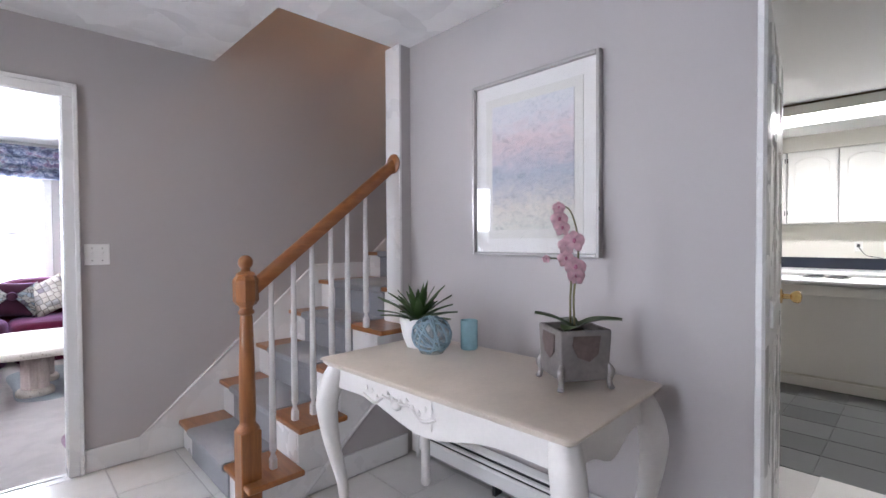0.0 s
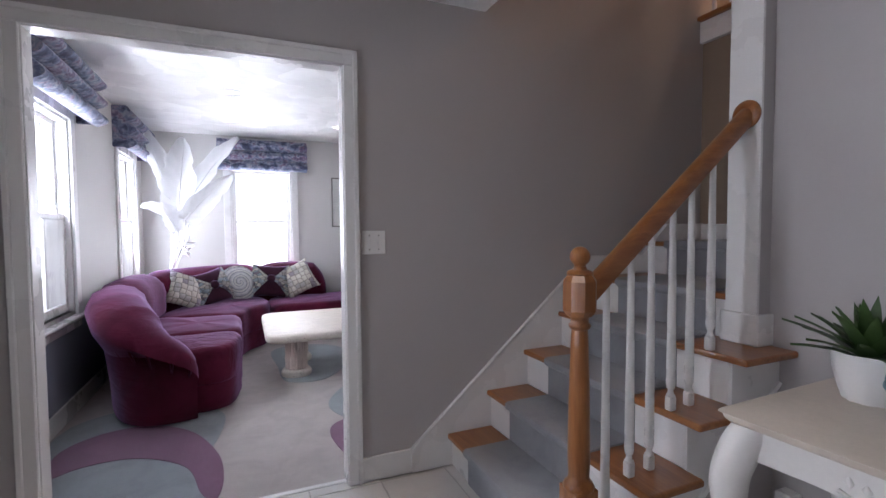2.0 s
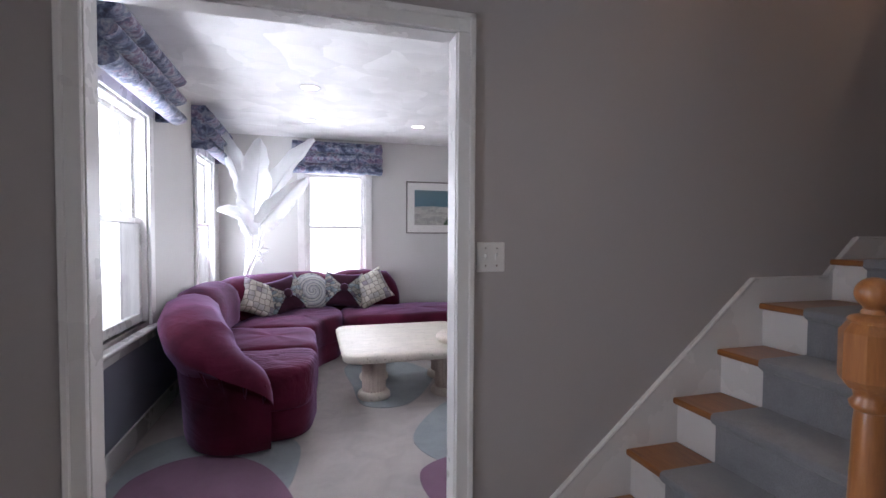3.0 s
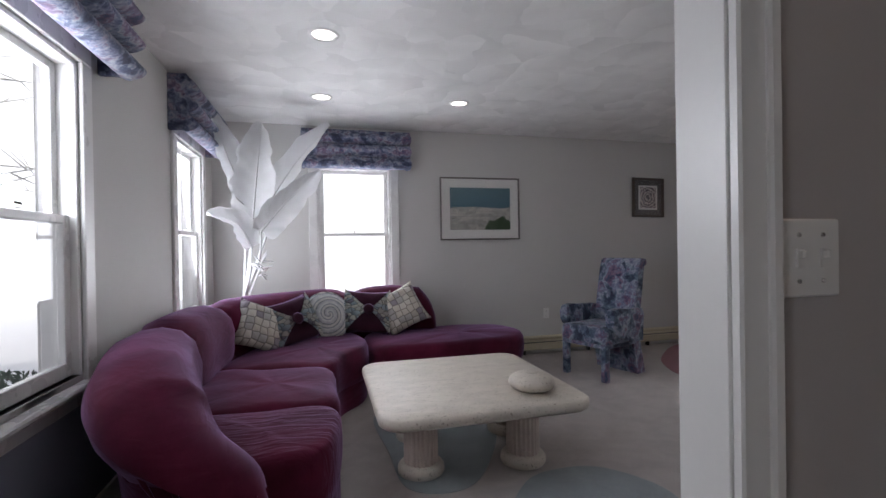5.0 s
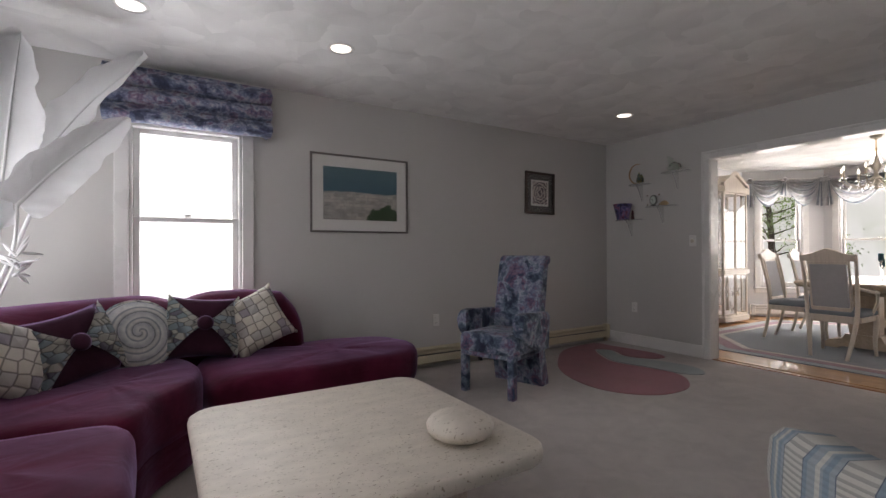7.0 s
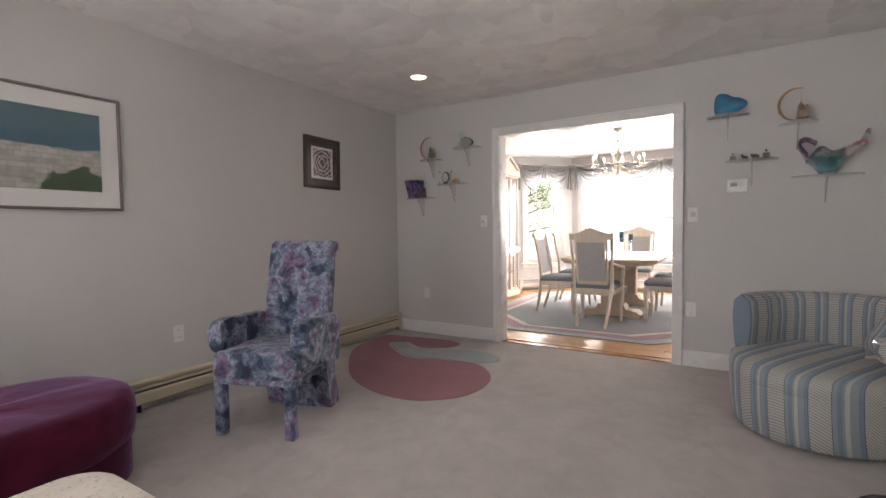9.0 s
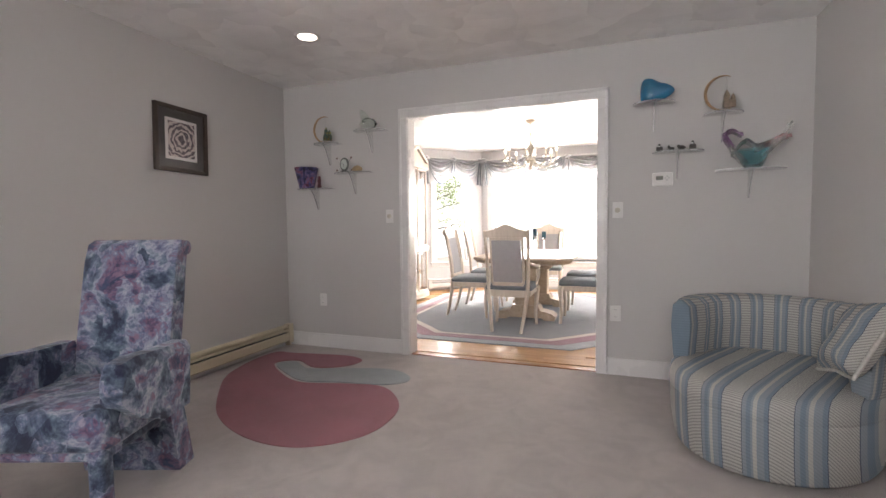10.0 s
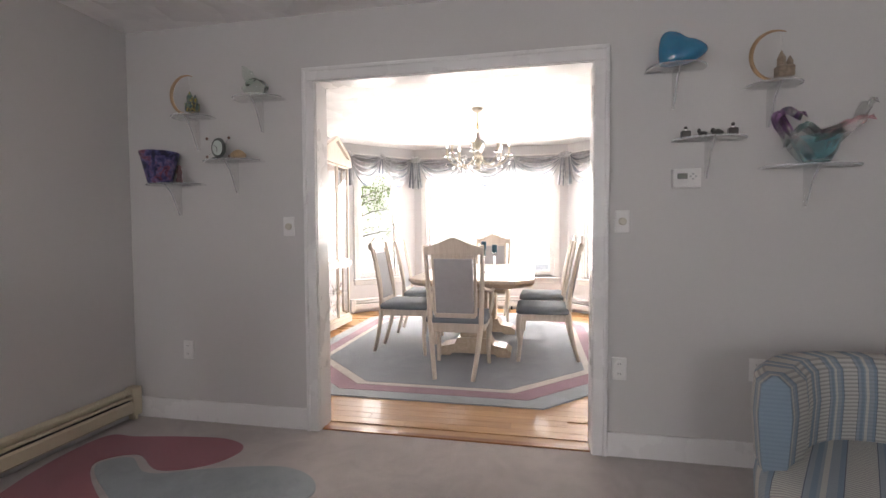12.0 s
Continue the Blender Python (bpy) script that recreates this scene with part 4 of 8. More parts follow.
def baluster(x, ztread):
    zr = A.z + (x - A.x) * d.z / d.x - 0.034
    h = zr - ztread
    root = thing("baluster", "slim white turned baluster", "baluster", pose(x, NY + (x - NX) * 0.072, ztread), group="balusters of the staircase")
    part("square_foot", box(bm_new(), -0.016, 0.016, -0.016, 0.016, 0, 0.055, 0.005), TRIM, root)
    part("spindle", lathe(bm_new(), [(0.012, 0.05), (0.017, 0.058), (0.011, 0.066), (0.010, 0.078), (0.015, 0.088), (0.0165, 0.10), (0.0155, 0.3), (0.011, h - 0.005), (0.0105, h + 0.01)], 14), TRIM, root, smooth=50)


for bx, k in ((1.495, 0), (1.612, 1), (1.716, 1), (1.830, 2), (1.935, 2), (2.060, 3), (2.165, 4)):
    if k < 4:
        baluster(bx, Z0 + k * RISE)
# white post that ends the wall
bm = box(bm_new(), 2.29, 2.475, 3.28, 3.41, 0.0, HF, 0.003)
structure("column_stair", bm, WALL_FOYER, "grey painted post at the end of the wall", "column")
bm = box(bm_new(), 2.276, 2.291, 3.277, 3.413, Z0 + 3 * RISE, HF, 0.002)
structure("trim_column_face", bm, TRIM, "white painted face of the stair post", "trim")
bm = box(bm_new(), 2.262, 2.49, 3.262, 3.426, Z0 + 3 * RISE, Z0 + 3 * RISE + 0.13, 0.004)
structure("trim_column_base", bm, TRIM, "white plinth of the stair post on a tread", "trim")
# upper landing edge seen above the turn
up = thing("upper_landing_edge", "white trim and oak nosing of the upper landing with railing", "railing", kind="structure")
board("fascia", TRIM, up, (3.205, 3.24, 3.42, YA, 2.48, 2.62))
board("nosing", OAK_Y, up, (3.17, 3.36, 3.42, YA, 2.62, 2.65), bevel=0.008)
for k in range(7):
    part("baluster", lathe(bm_new(), [(0.016, 2.65), (0.016, 2.72), (0.012, 2.74), (0.015, 2.8), (0.012, 3.4)], 10, (3.25, 3.5 + 0.12 * k, 0)), TRIM, up)
part("rail", box(bm_new(), 3.22, 3.28, 3.42, YA, 3.4, 3.46, 0.012), OAK_Y, up)

# ---- foyer things ----
def curve_pts(pts, n=24):
    """Smooth line through a few points."""
    pts = [Vector(p) for p in pts]
    out = []
    m = len(pts) - 1
    for i in range(n + 1):
        u = i / n * m
        k = min(int(u), m - 1)
        f = u - k
        p0, p1, p2, p3 = pts[max(k - 1, 0)], pts[k], pts[k + 1], pts[min(k + 2, m)]
        out.append(0.5 * ((2 * p1) + (p2 - p0) * f + (2 * p0 - 5 * p1 + 4 * p2 - p3) * f * f + (3 * p1 - p0 - 3 * p2 + p3) * f ** 3))
    return out


def lerp_list(vals, n):
    m = len(vals) - 1
    return [vals[min(int(i / n * m), m - 1)] * (1 - (i / n * m - min(int(i / n * m), m - 1))) + vals[min(int(i / n * m), m - 1) + 1] * (i / n * m - min(int(i / n * m), m - 1)) for i in range(n + 1)]


con = thing("console_table", "antique white console table with cabriole legs and a carved apron", "console table", pose(1.875, 2.33, 0, 0, 0, 2.2))
CD, CL, CH = 0.305, 0.585, 0.765
prof = [(0.0, -0.030), (0.012, -0.028), (0.02, -0.018), (0.022, -0.008), (0.030, -0.004), (0.026, 0.0)]
rows = []
for off, z in [(-0.02, -0.03)] + [(o - 0.02, zz) for o, zz in prof]:
    rows.append([Vector((x, y, CH + z)) for x, y in rounded(2 * (CD + off), 2 * (CL + off), 0.02, 3)])
bm = bm_new()
vs = grid_mesh(bm, rows, True)
bm.faces.new(vs[0][::-1]), bm.faces.new(vs[-1])
part("tabletop", bm, ANTIQUE_TOP, con, "aged cream top", 40)


def apron(length, dip):
    """Board with a serpentine lower edge, along y."""
    n = 32
    top = [(-length / 2 + length * i / n, CH - 0.028) for i in range(n + 1)]
    low = []
    for i in range(n + 1):
        u = i / n
        z = CH - 0.135 + 0.8 * dip * math.cos(2 * math.pi * u) * 0.5 - 0.012 * math.cos(4 * math.pi * u)
        low.append((-length / 2 + length * u, z))
    return prism(bm_new(), top + low[::-1], -0.011, 0.011, "x")


for sx in (-1, 1):
    ap = part("apron", apron(2 * CL - 0.10, 0.07), ANTIQUE, con, smooth=30)
    ap.matrix_local = pose(sx * (CD - 0.045), 0, 0)
for sy in (-1, 1):
    ap = part("apron", apron(2 * CD - 0.10, 0.05), ANTIQUE, con, smooth=30)
    ap.matrix_local = pose(0, sy * (CL - 0.045), 0, 0, 0, 90)
for sx in (-1, 1):
    for sy in (-1, 1):
        o = Vector((sx, sy, 0)) / math.sqrt(2)
        base = Vector((sx * (CD - 0.055), sy * (CL - 0.055), 0))
        path = curve_pts([base + o * -0.005 + Vector((0, 0, CH - 0.03)), base + o * 0.03 + Vector((0, 0, CH - 0.1)), base + o * 0.055 + Vector((0, 0, CH - 0.2)), base + o * 0.035 + Vector((0, 0, CH - 0.36)),
                          base + o * -0.005 + Vector((0, 0, 0.24)), base + o * -0.012 + Vector((0, 0, 0.10)), base + o * 0.02 + Vector((0, 0, 0.035)), base + o * 0.045 + Vector((0, 0, 0.012))], 28)
        part("leg", tube(bm_new(), path, lerp_list([0.042, 0.05, 0.048, 0.034, 0.024, 0.021, 0.026, 0.012], 28), 12), ANTIQUE, con, smooth=60)
# edge of the drawer front
part("drawer_edge", box(bm_new(), -CD + 0.029, -CD + 0.0335, -0.052, -0.048, CH - 0.145, CH - 0.03, 0.001), ANTIQUE, con)
# carved spray on the front apron
bm = bm_new()
rng = random.Random(4)
for s in (-1, 1):
    for k in range(6):
        a = k * 0.032 + 0.02
        lathe(bm, [(0.002, -0.012), (0.013 - 0.001 * k, 0), (0.002, 0.012)], 8, (-CD + 0.032, s * a + 0.13, CH - 0.085 + 0.014 * math.sin(k * 1.7)), 0.7, 1.2)
    tube(bm, curve_pts([(-CD + 0.03, 0.13, CH - 0.1), (-CD + 0.03, 0.13 + s * 0.07, CH - 0.085), (-CD + 0.03, 0.13 + s * 0.13, CH - 0.12), (-CD + 0.03, 0.13 + s * 0.2, CH - 0.10)], 14), 0.006, 6)
lathe(bm, [(0.004, -0.02), (0.024, -0.008), (0.026, 0.006), (0.006, 0.022)], 12, (-CD + 0.03, 0.13, CH - 0.1), 0.7, 1)
part("carving", bm, ANTIQUE, con, "carved floral spray", 60)

# aloe in a white pot, wire globe, candle
GREEN = surface("aloe_green", (0.055, 0.105, 0.03), 0.45, var=0.25, big=20, fine=60)
GREEN_DARK = surface("orchid_leaf_green", (0.05, 0.075, 0.025), 0.35, var=0.2, big=12)
pl = thing("potted_plant", "spiky green succulent in a white ribbed pot", "plant", pose(1.985, 2.775, CH) @ Matrix.Scale(1.25, 4))
bm = bm_new()
n = 36
rows = []
for r, z in ((0.045, 0.0), (0.056, 0.03), (0.066, 0.07), (0.07, 0.105), (0.067, 0.11), (0.062, 0.108), (0.058, 0.085)):
    rows.append([Vector(((r + 0.0022 * math.cos(9 * 2 * math.pi * i / n + z * 30)) * math.cos(2 * math.pi * i / n), (r + 0.0022 * math.cos(9 * 2 * math.pi * i / n + z * 30)) * math.sin(2 * math.pi * i / n), z)) for i in range(n)])
vs = grid_mesh(bm, rows, True)
bm.faces.new(vs[0][::-1])
part("pot", bm, WHITE_MATT, pl, "white ribbed pot", 60)
part("soil", lathe(bm_new(), [(0.058, 0.08), (0.03, 0.088), (0.004, 0.09)], 16), surface("soil_dark", (0.03, 0.022, 0.016), 0.95, var=0.3), pl)
rng = random.Random(7)
for k in range(38):
    a = k * 2.399
    tilt = 0.15 + 1.05 * (k / 38) ** 0.8
    ln = 0.135 + 0.06 * rng.random()
    dr = Vector((math.cos(a), math.sin(a), 0))
    pts = [Vector((0, 0, 0.085)) + dr * (ln * math.sin(tilt) * u * (0.75 + 0.35 * u)) + Vector((0, 0, ln * math.cos(tilt) * u - 0.03 * u * u * tilt)) for u in (0, 0.2, 0.4, 0.6, 0.8, 1.0)]
    side = dr.cross(Vector((0, 0, 1)))
    bm = bm_new()
    rows = []
    for p, w in zip(pts, (0.008, 0.015, 0.017, 0.014, 0.009, 0.0008)):
        rows.append([p - side * w + Vector((0, 0, 0.003)), p - Vector((0, 0, 0.002)), p + side * w + Vector((0, 0, 0.003)), p + Vector((0, 0, 0.003))])
    vs = grid_mesh(bm, rows, True)
    bm.faces.new(vs[0][::-1]), bm.faces.new(vs[-1])
    part("leaf", bm, GREEN, pl, smooth=70)

gl = thing("glass_globe", "pale glass globe wrapped in blue woven bands", "ornament", pose(1.93, 2.625, CH) @ Matrix.Scale(1.06, 4))
R = 0.078
part("globe", lathe(bm_new(), [(0.03, 0.0), (0.05, 0.006)] + [(R * math.sin(radians(a)), 0.076 - R * math.cos(radians(a)) * 0.95) for a in range(45, 150, 10)], 28), pane_glass("pale_blown_glass", 0.22, (0.90, 0.95, 0.96)), gl, "frosted glass", 80)
BLUE_BAND = surface("blue_grey_band", (0.23, 0.33, 0.39), 0.6, var=0.15, big=30)
for k in range(11):
    m3 = Euler((rng.uniform(0.5, 1.5), rng.uniform(-0.6, 0.6), k * 0.72)).to_matrix()
    ring = []
    for i in range(28):
        v = m3 @ Vector((R * 1.015 * math.cos(i / 28 * 2 * math.pi), R * 1.015 * math.sin(i / 28 * 2 * math.pi), 0.012))
        ring.append(Vector((v.x, v.y, max(0.004, 0.078 + v.z * 0.95))))
    part("band", tube(bm_new(), ring, 0.0048, 6, True), BLUE_BAND, gl, smooth=80)
cd = thing("candle_jar", "turquoise glass candle jar", "candle", pose(2.11, 2.57, CH))
part("jar", lathe(bm_new(), [(0.036, 0), (0.039, 0.004), (0.039, 0.128), (0.037, 0.132), (0.035, 0.128), (0.034, 0.02)], 28), surface("turquoise_glass", (0.30, 0.50, 0.56), 0.18, var=0.1, big=25), cd, smooth=50)
part("wax", lathe(bm_new(), [(0.034, 0.01), (0.034, 0.118), (0.004, 0.12)], 20), surface("wax_blue", (0.42, 0.62, 0.66), 0.5), cd)

# stone planter with an orchid
pt = thing("orchid_planter", "grey square stone planter on four metal feet with a pink orchid", "planter", pose(2.005, 1.975, CH, 0, 0, -33))
STONE = surface("weathered_grey_stone", (0.20, 0.18, 0.17), 0.75, var=0.25, big=9, fine=45, grain=0.35, depth=0.004)
CLAW = surface("tarnished_silver", (0.34, 0.32, 0.31), 0.38, metal=0.8, var=0.15, big=40)
bm = bm_new()
rows = []
for s, z in ((0.078, 0.028), (0.086, 0.032), (0.088, 0.10), (0.092, 0.19), (0.090, 0.197), (0.080, 0.197), (0.078, 0.17)):
    rows.append([Vector((x, y, z)) for x, y in rounded(2 * s, 2 * s, 0.008, 3)])
vs = grid_mesh(bm, rows, True)
bm.faces.new(vs[0][::-1]), bm.faces.new(vs[-1])
part("pot", bm, STONE, pt, "rough grey stone pot", 40)
for ang in (-90, 0):
    bm = prism(bm_new(), [(-0.045, 0.03), (-0.05, 0.0), (-0.03, -0.04), (0.01, -0.055), (0.042, -0.03), (0.05, 0.03)], 0.0, 0.005, "y")
    pp = part("medallion", bm, surface("stone_brown", (0.13, 0.095, 0.085), 0.7, var=0.25, big=14), pt, "brown inlaid patch")
    pp.matrix_local = pose(0.0, -0.094, 0.15) if ang == 0 else pose(-0.094, 0, 0.15, 0, 0, -90)
for sx in (-1, 1):
    for sy in (-1, 1):
        o = Vector((sx, sy, 0)) / math.sqrt(2)
        path = curve_pts([Vector((sx * 0.083, sy * 0.083, 0.085)), Vector((sx * 0.083, sy * 0.083, 0.06)) + o * 0.010, Vector((sx * 0.083, sy * 0.083, 0.03)) + o * 0.004, Vector((sx * 0.083, sy * 0.083, 0.006)) + o * 0.008], 10)
        bm = tube(bm_new(), path, lerp_list([0.006, 0.013, 0.009, 0.011], 10), 8)
        lathe(bm, [(0.008, 0), (0.013, 0.006), (0.008, 0.014)], 10, (sx * 0.083 + o.x * 0.010, sy * 0.083 + o.y * 0.010, 0))
        part("claw_foot", bm, CLAW, pt, "tarnished silver claw foot", 60)
part("moss", lathe(bm_new(), [(0.1, 0.17), (0.06, 0.182), (0.004, 0.19)], 4), surface("moss_dark", (0.05, 0.045, 0.03), 0.95, var=0.3), pt).matrix_local = pose(0, 0, 0, 0, 0, 45)


def blade(pts, widths, lift=0.004, thick=0.0015, up=Vector((0, 0, 1))):
    """A leaf: a folded strip along points with a real thickness."""
    bm = bm_new()
    rows = []
    n = len(pts)
    for i, (p, w) in enumerate(zip(pts, widths)):
        d = (pts[min(i + 1, n - 1)] - pts[max(i - 1, 0)]).normalized()
        s = d.cross(up)
        s = s.normalized() if s.length > 1e-4 else Vector((1, 0, 0))
        q = s.cross(d).normalized()
        rows.append([p - s * w + q * lift, p - s * w * 0.5 + q * lift * 0.3, p, p + s * w * 0.5 + q * lift * 0.3, p + s * w + q * lift,
                     p + s * w * 0.5 + q * (lift * 0.3 - thick), p - q * thick, p - s * w * 0.5 + q * (lift * 0.3 - thick)])
    vs = grid_mesh(bm, rows, True)
    bm.faces.new(vs[0][::-1]), bm.faces.new(vs[-1])
    return bm


turn33 = Matrix.Rotation(radians(33), 4, "Z")
for pts in ([(0, 0, 0.19), (-0.05, 0.04, 0.225), (-0.11, 0.085, 0.245)], [(0.01, 0, 0.19), (0.06, -0.05, 0.215), (0.125, -0.115, 0.215)], [(0, 0, 0.19), (-0.05, -0.02, 0.205), (-0.09, -0.02, 0.19)], [(0, 0, 0.19), (0.03, 0.05, 0.21), (0.05, 0.09, 0.2)]):
    c = [turn33 @ p for p in curve_pts(pts, 8)]
    part("leaf", blade(c, [0.006, 0.020, 0.029, 0.034, 0.036, 0.034, 0.027, 0.016, 0.001], 0.008), GREEN_DARK, pt, "broad dark green leaf", 70)
STEM = surface("orchid_stem", (0.17, 0.15, 0.06), 0.5)
PETAL = surface("orchid_petal_pink", (0.76, 0.50, 0.56), 0.5, var=0.12, big=40, fine=80, sheen=0.2)
HEART = surface("orchid_heart_magenta", (0.58, 0.20, 0.32), 0.5, var=0.1)
rt = turn33 @ Vector((0.72, -0.69, 0))
up = Vector((0, 0, 1))


def orch(px, pz, depth=0.0):
    """A point beside the stem: px to the viewer's side, pz up."""
    return rt * px + up * pz + (turn33 @ Vector((0.69, 0.72, 0))) * depth


for pts in ([orch(0.005, 0.17), orch(0.0, 0.30), orch(0.015, 0.42), orch(0.012, 0.52), orch(-0.015, 0.60), orch(-0.055, 0.615)], [orch(-0.01, 0.17), orch(-0.012, 0.28), orch(-0.01, 0.38), orch(-0.035, 0.425), orch(-0.09, 0.432)]):
    part("stem", tube(bm_new(), curve_pts(pts, 20), lerp_list([0.004, 0.0035, 0.002], 20), 6), STEM, pt, smooth=80)
for px, pz, sz, dp in ((-0.055, 0.605, 0.022, -0.01), (-0.05, 0.565, 0.03, 0.0), (-0.045, 0.535, 0.026, -0.02), (-0.005, 0.49, 0.036, -0.02), (-0.022, 0.475, 0.03, 0.01), (0.0, 0.40, 0.036, -0.02), (-0.03, 0.43, 0.028, -0.01), (0.008, 0.37, 0.03, 0.0), (-0.095, 0.43, 0.014, 0)):
    c = orch(px, pz, dp)
    bm = bm_new()
    face = (turn33 @ Vector((-0.75, -0.6, 0.1))).normalized()
    s1 = face.cross(up).normalized()
    u1 = s1.cross(face)
    for k in range(5):
        a = radians(90 + 72 * k)
        dr = s1 * math.cos(a) + u1 * math.sin(a)
        tang = s1 * -math.sin(a) + u1 * math.cos(a)
        w = 0.6 if k in (1, 4) else 0.42
        ring = [c, c + dr * sz * 0.35 + tang * sz * w * 0.7 + face * sz * 0.15, c + dr * sz * 0.75 + tang * sz * w + face * sz * 0.1, c + dr * sz * 1.05 + tang * sz * w * 0.3 - face * sz * 0.1,
                c + dr * sz * 1.05 - tang * sz * w * 0.3 - face * sz * 0.1, c + dr * sz * 0.75 - tang * sz * w + face * sz * 0.1, c + dr * sz * 0.35 - tang * sz * w * 0.7 + face * sz * 0.15]
        mid = bm.verts.new(c + dr * sz * 0.6 + face * sz * 0.28)
        rv = [bm.verts.new(p) for p in ring]
        for i in range(len(rv)):
            bm.faces.new((rv[i], rv[(i + 1) % len(rv)], mid))
    bmesh.ops.solidify(bm, geom=bm.faces[:], thickness=0.0012)
    fl = part("flower", bm, PETAL, pt, "pink orchid flower", 80)
    part("lip", lathe(bm_new(), [(0.001, -0.2 * sz), (0.2 * sz, 0), (0.12 * sz, 0.25 * sz), (0.001, 0.3 * sz)], 8, tuple(c + face * sz * 0.3)), HEART, fl, smooth=80)


# ---- framed pictures ----
def picture(name, m, w, h, frame_w, frame_mat, mat_w, mat_mat, art_mat, label, border=None, depth=0.028, glass=True):
    """Local: x along the wall, z up, back at y = 0, front at -y, about its centre."""
    root = thing(name, label, "picture", m)
    for nm, x0, x1, z0, z1 in (("frame_side", -w / 2, -w / 2 + frame_w, -h / 2, h / 2), ("frame_side", w / 2 - frame_w, w / 2, -h / 2, h / 2), ("frame_rail", -w / 2 + frame_w, w / 2 - frame_w, h / 2 - frame_w, h / 2), ("frame_rail", -w / 2 + frame_w, w / 2 - frame_w, -h / 2, -h / 2 + frame_w)):
        part(nm, box(bm_new(), x0, x1, -depth, -0.002, z0, z1, min(0.006, frame_w * 0.3), 2), frame_mat, root)
    part("mat_board", box(bm_new(), -w / 2 + frame_w * 0.5, w / 2 - frame_w * 0.5, -0.010, -0.004, -h / 2 + frame_w * 0.5, h / 2 - frame_w * 0.5), mat_mat, root)
    aw, ah = w / 2 - frame_w - mat_w, h / 2 - frame_w - mat_w
    if border:
        part("inner_border", box(bm_new(), -aw - border[0], aw + border[0], -0.013, -0.009, -ah - border[0], ah + border[0]), border[1], root)
    part("print", box(bm_new(), -aw, aw, -0.016, -0.012, -ah, ah), art_mat, root, "printed image")
    if glass:
        g = part("glass", box(bm_new(), -w / 2 + frame_w * 0.6, w / 2 - frame_w * 0.6, -0.0205, -0.019, -h / 2 + frame_w * 0.6, h / 2 - frame_w * 0.6), PANE, root, "clear glass")
        g.visible_shadow = False
    return root


def local_z(t, z0, z1):
    tc = t.nodes.new("ShaderNodeTexCoord")
    sp = t.nodes.new("ShaderNodeSeparateXYZ")
    mr = t.nodes.new("ShaderNodeMapRange")
    mr.inputs["From Min"].default_value, mr.inputs["From Max"].default_value = z0, z1
    t.links.new(tc.outputs["Object"], sp.inputs[0])
    t.links.new(sp.outputs["Z"], mr.inputs["Value"])
    return mr.outputs[0], sp


def pastel_art():
    m, t, b = nodes_of("pastel_meadow_print")
    f, sp = local_z(t, -0.33, 0.33)
    n = noise_tex(t, mapped(t, (1, 1, 2.2)), 9, 6, 0.65, 0.8)
    add = t.nodes.new("ShaderNodeMath")
    add.operation = "MULTIPLY_ADD"
    add.inputs[1].default_value = 0.35
    sub = t.nodes.new("ShaderNodeMath")
    sub.operation = "SUBTRACT"
    sub.inputs[1].default_value = 0.175
    t.links.new(n, add.inputs[0])
    t.links.new(f, add.inputs[2])
    t.links.new(add.outputs[0], sub.inputs[0])
    c = ramp(t, sub.outputs[0], [(0.0, (0.68, 0.68, 0.62)), (0.2, (0.66, 0.62, 0.57)), (0.33, (0.50, 0.50, 0.54)), (0.44, (0.44, 0.47, 0.54)), (0.55, (0.58, 0.53, 0.58)), (0.68, (0.70, 0.58, 0.60)), (0.85, (0.68, 0.67, 0.71)), (1.0, (0.70, 0.70, 0.72))])
    n2 = noise_tex(t, mapped(t, (1, 1, 1.6)), 26, 5, 0.7, 1.2)
    c = blend(t, "MULTIPLY", 0.6, c, ramp(t, n2, [(0.30, (0.45, 0.48, 0.53)), (0.44, (0.85, 0.86, 0.88)), (0.52, (1, 1, 1)), (0.7, (1, 0.90, 0.88))]))
    t.links.new(c, b.inputs["Base Color"])
    b.inputs["Roughness"].default_value = 0.7
    return m


MAT_WHITE = surface("mat_board_white", (0.78, 0.76, 0.74), 0.8, var=0.01, fine=160)
MAT_CREAM = surface("mat_board_cream", (0.70, 0.64, 0.56), 0.8, var=0.01)
PEWTER_FRAME = surface("pewter_frame", (0.20, 0.185, 0.175), 0.35, metal=0.5, var=0.08, big=8)
SILVER_FRAME = surface("silver_frame", (0.42, 0.40, 0.39), 0.3, metal=0.6, var=0.05, big=8)
PALE_PAPER = surface("pale_deckled_paper", (0.72, 0.70, 0.66), 0.8, var=0.04, big=12)
picture("framed_print", pose(XF, 2.40, 1.61, 0, 0, -90), 0.70, 0.85, 0.016, SILVER_FRAME, 0.108, MAT_WHITE, pastel_art(), "large silver-framed pastel meadow print behind glass", border=(0.042, PALE_PAPER), depth=0.034)


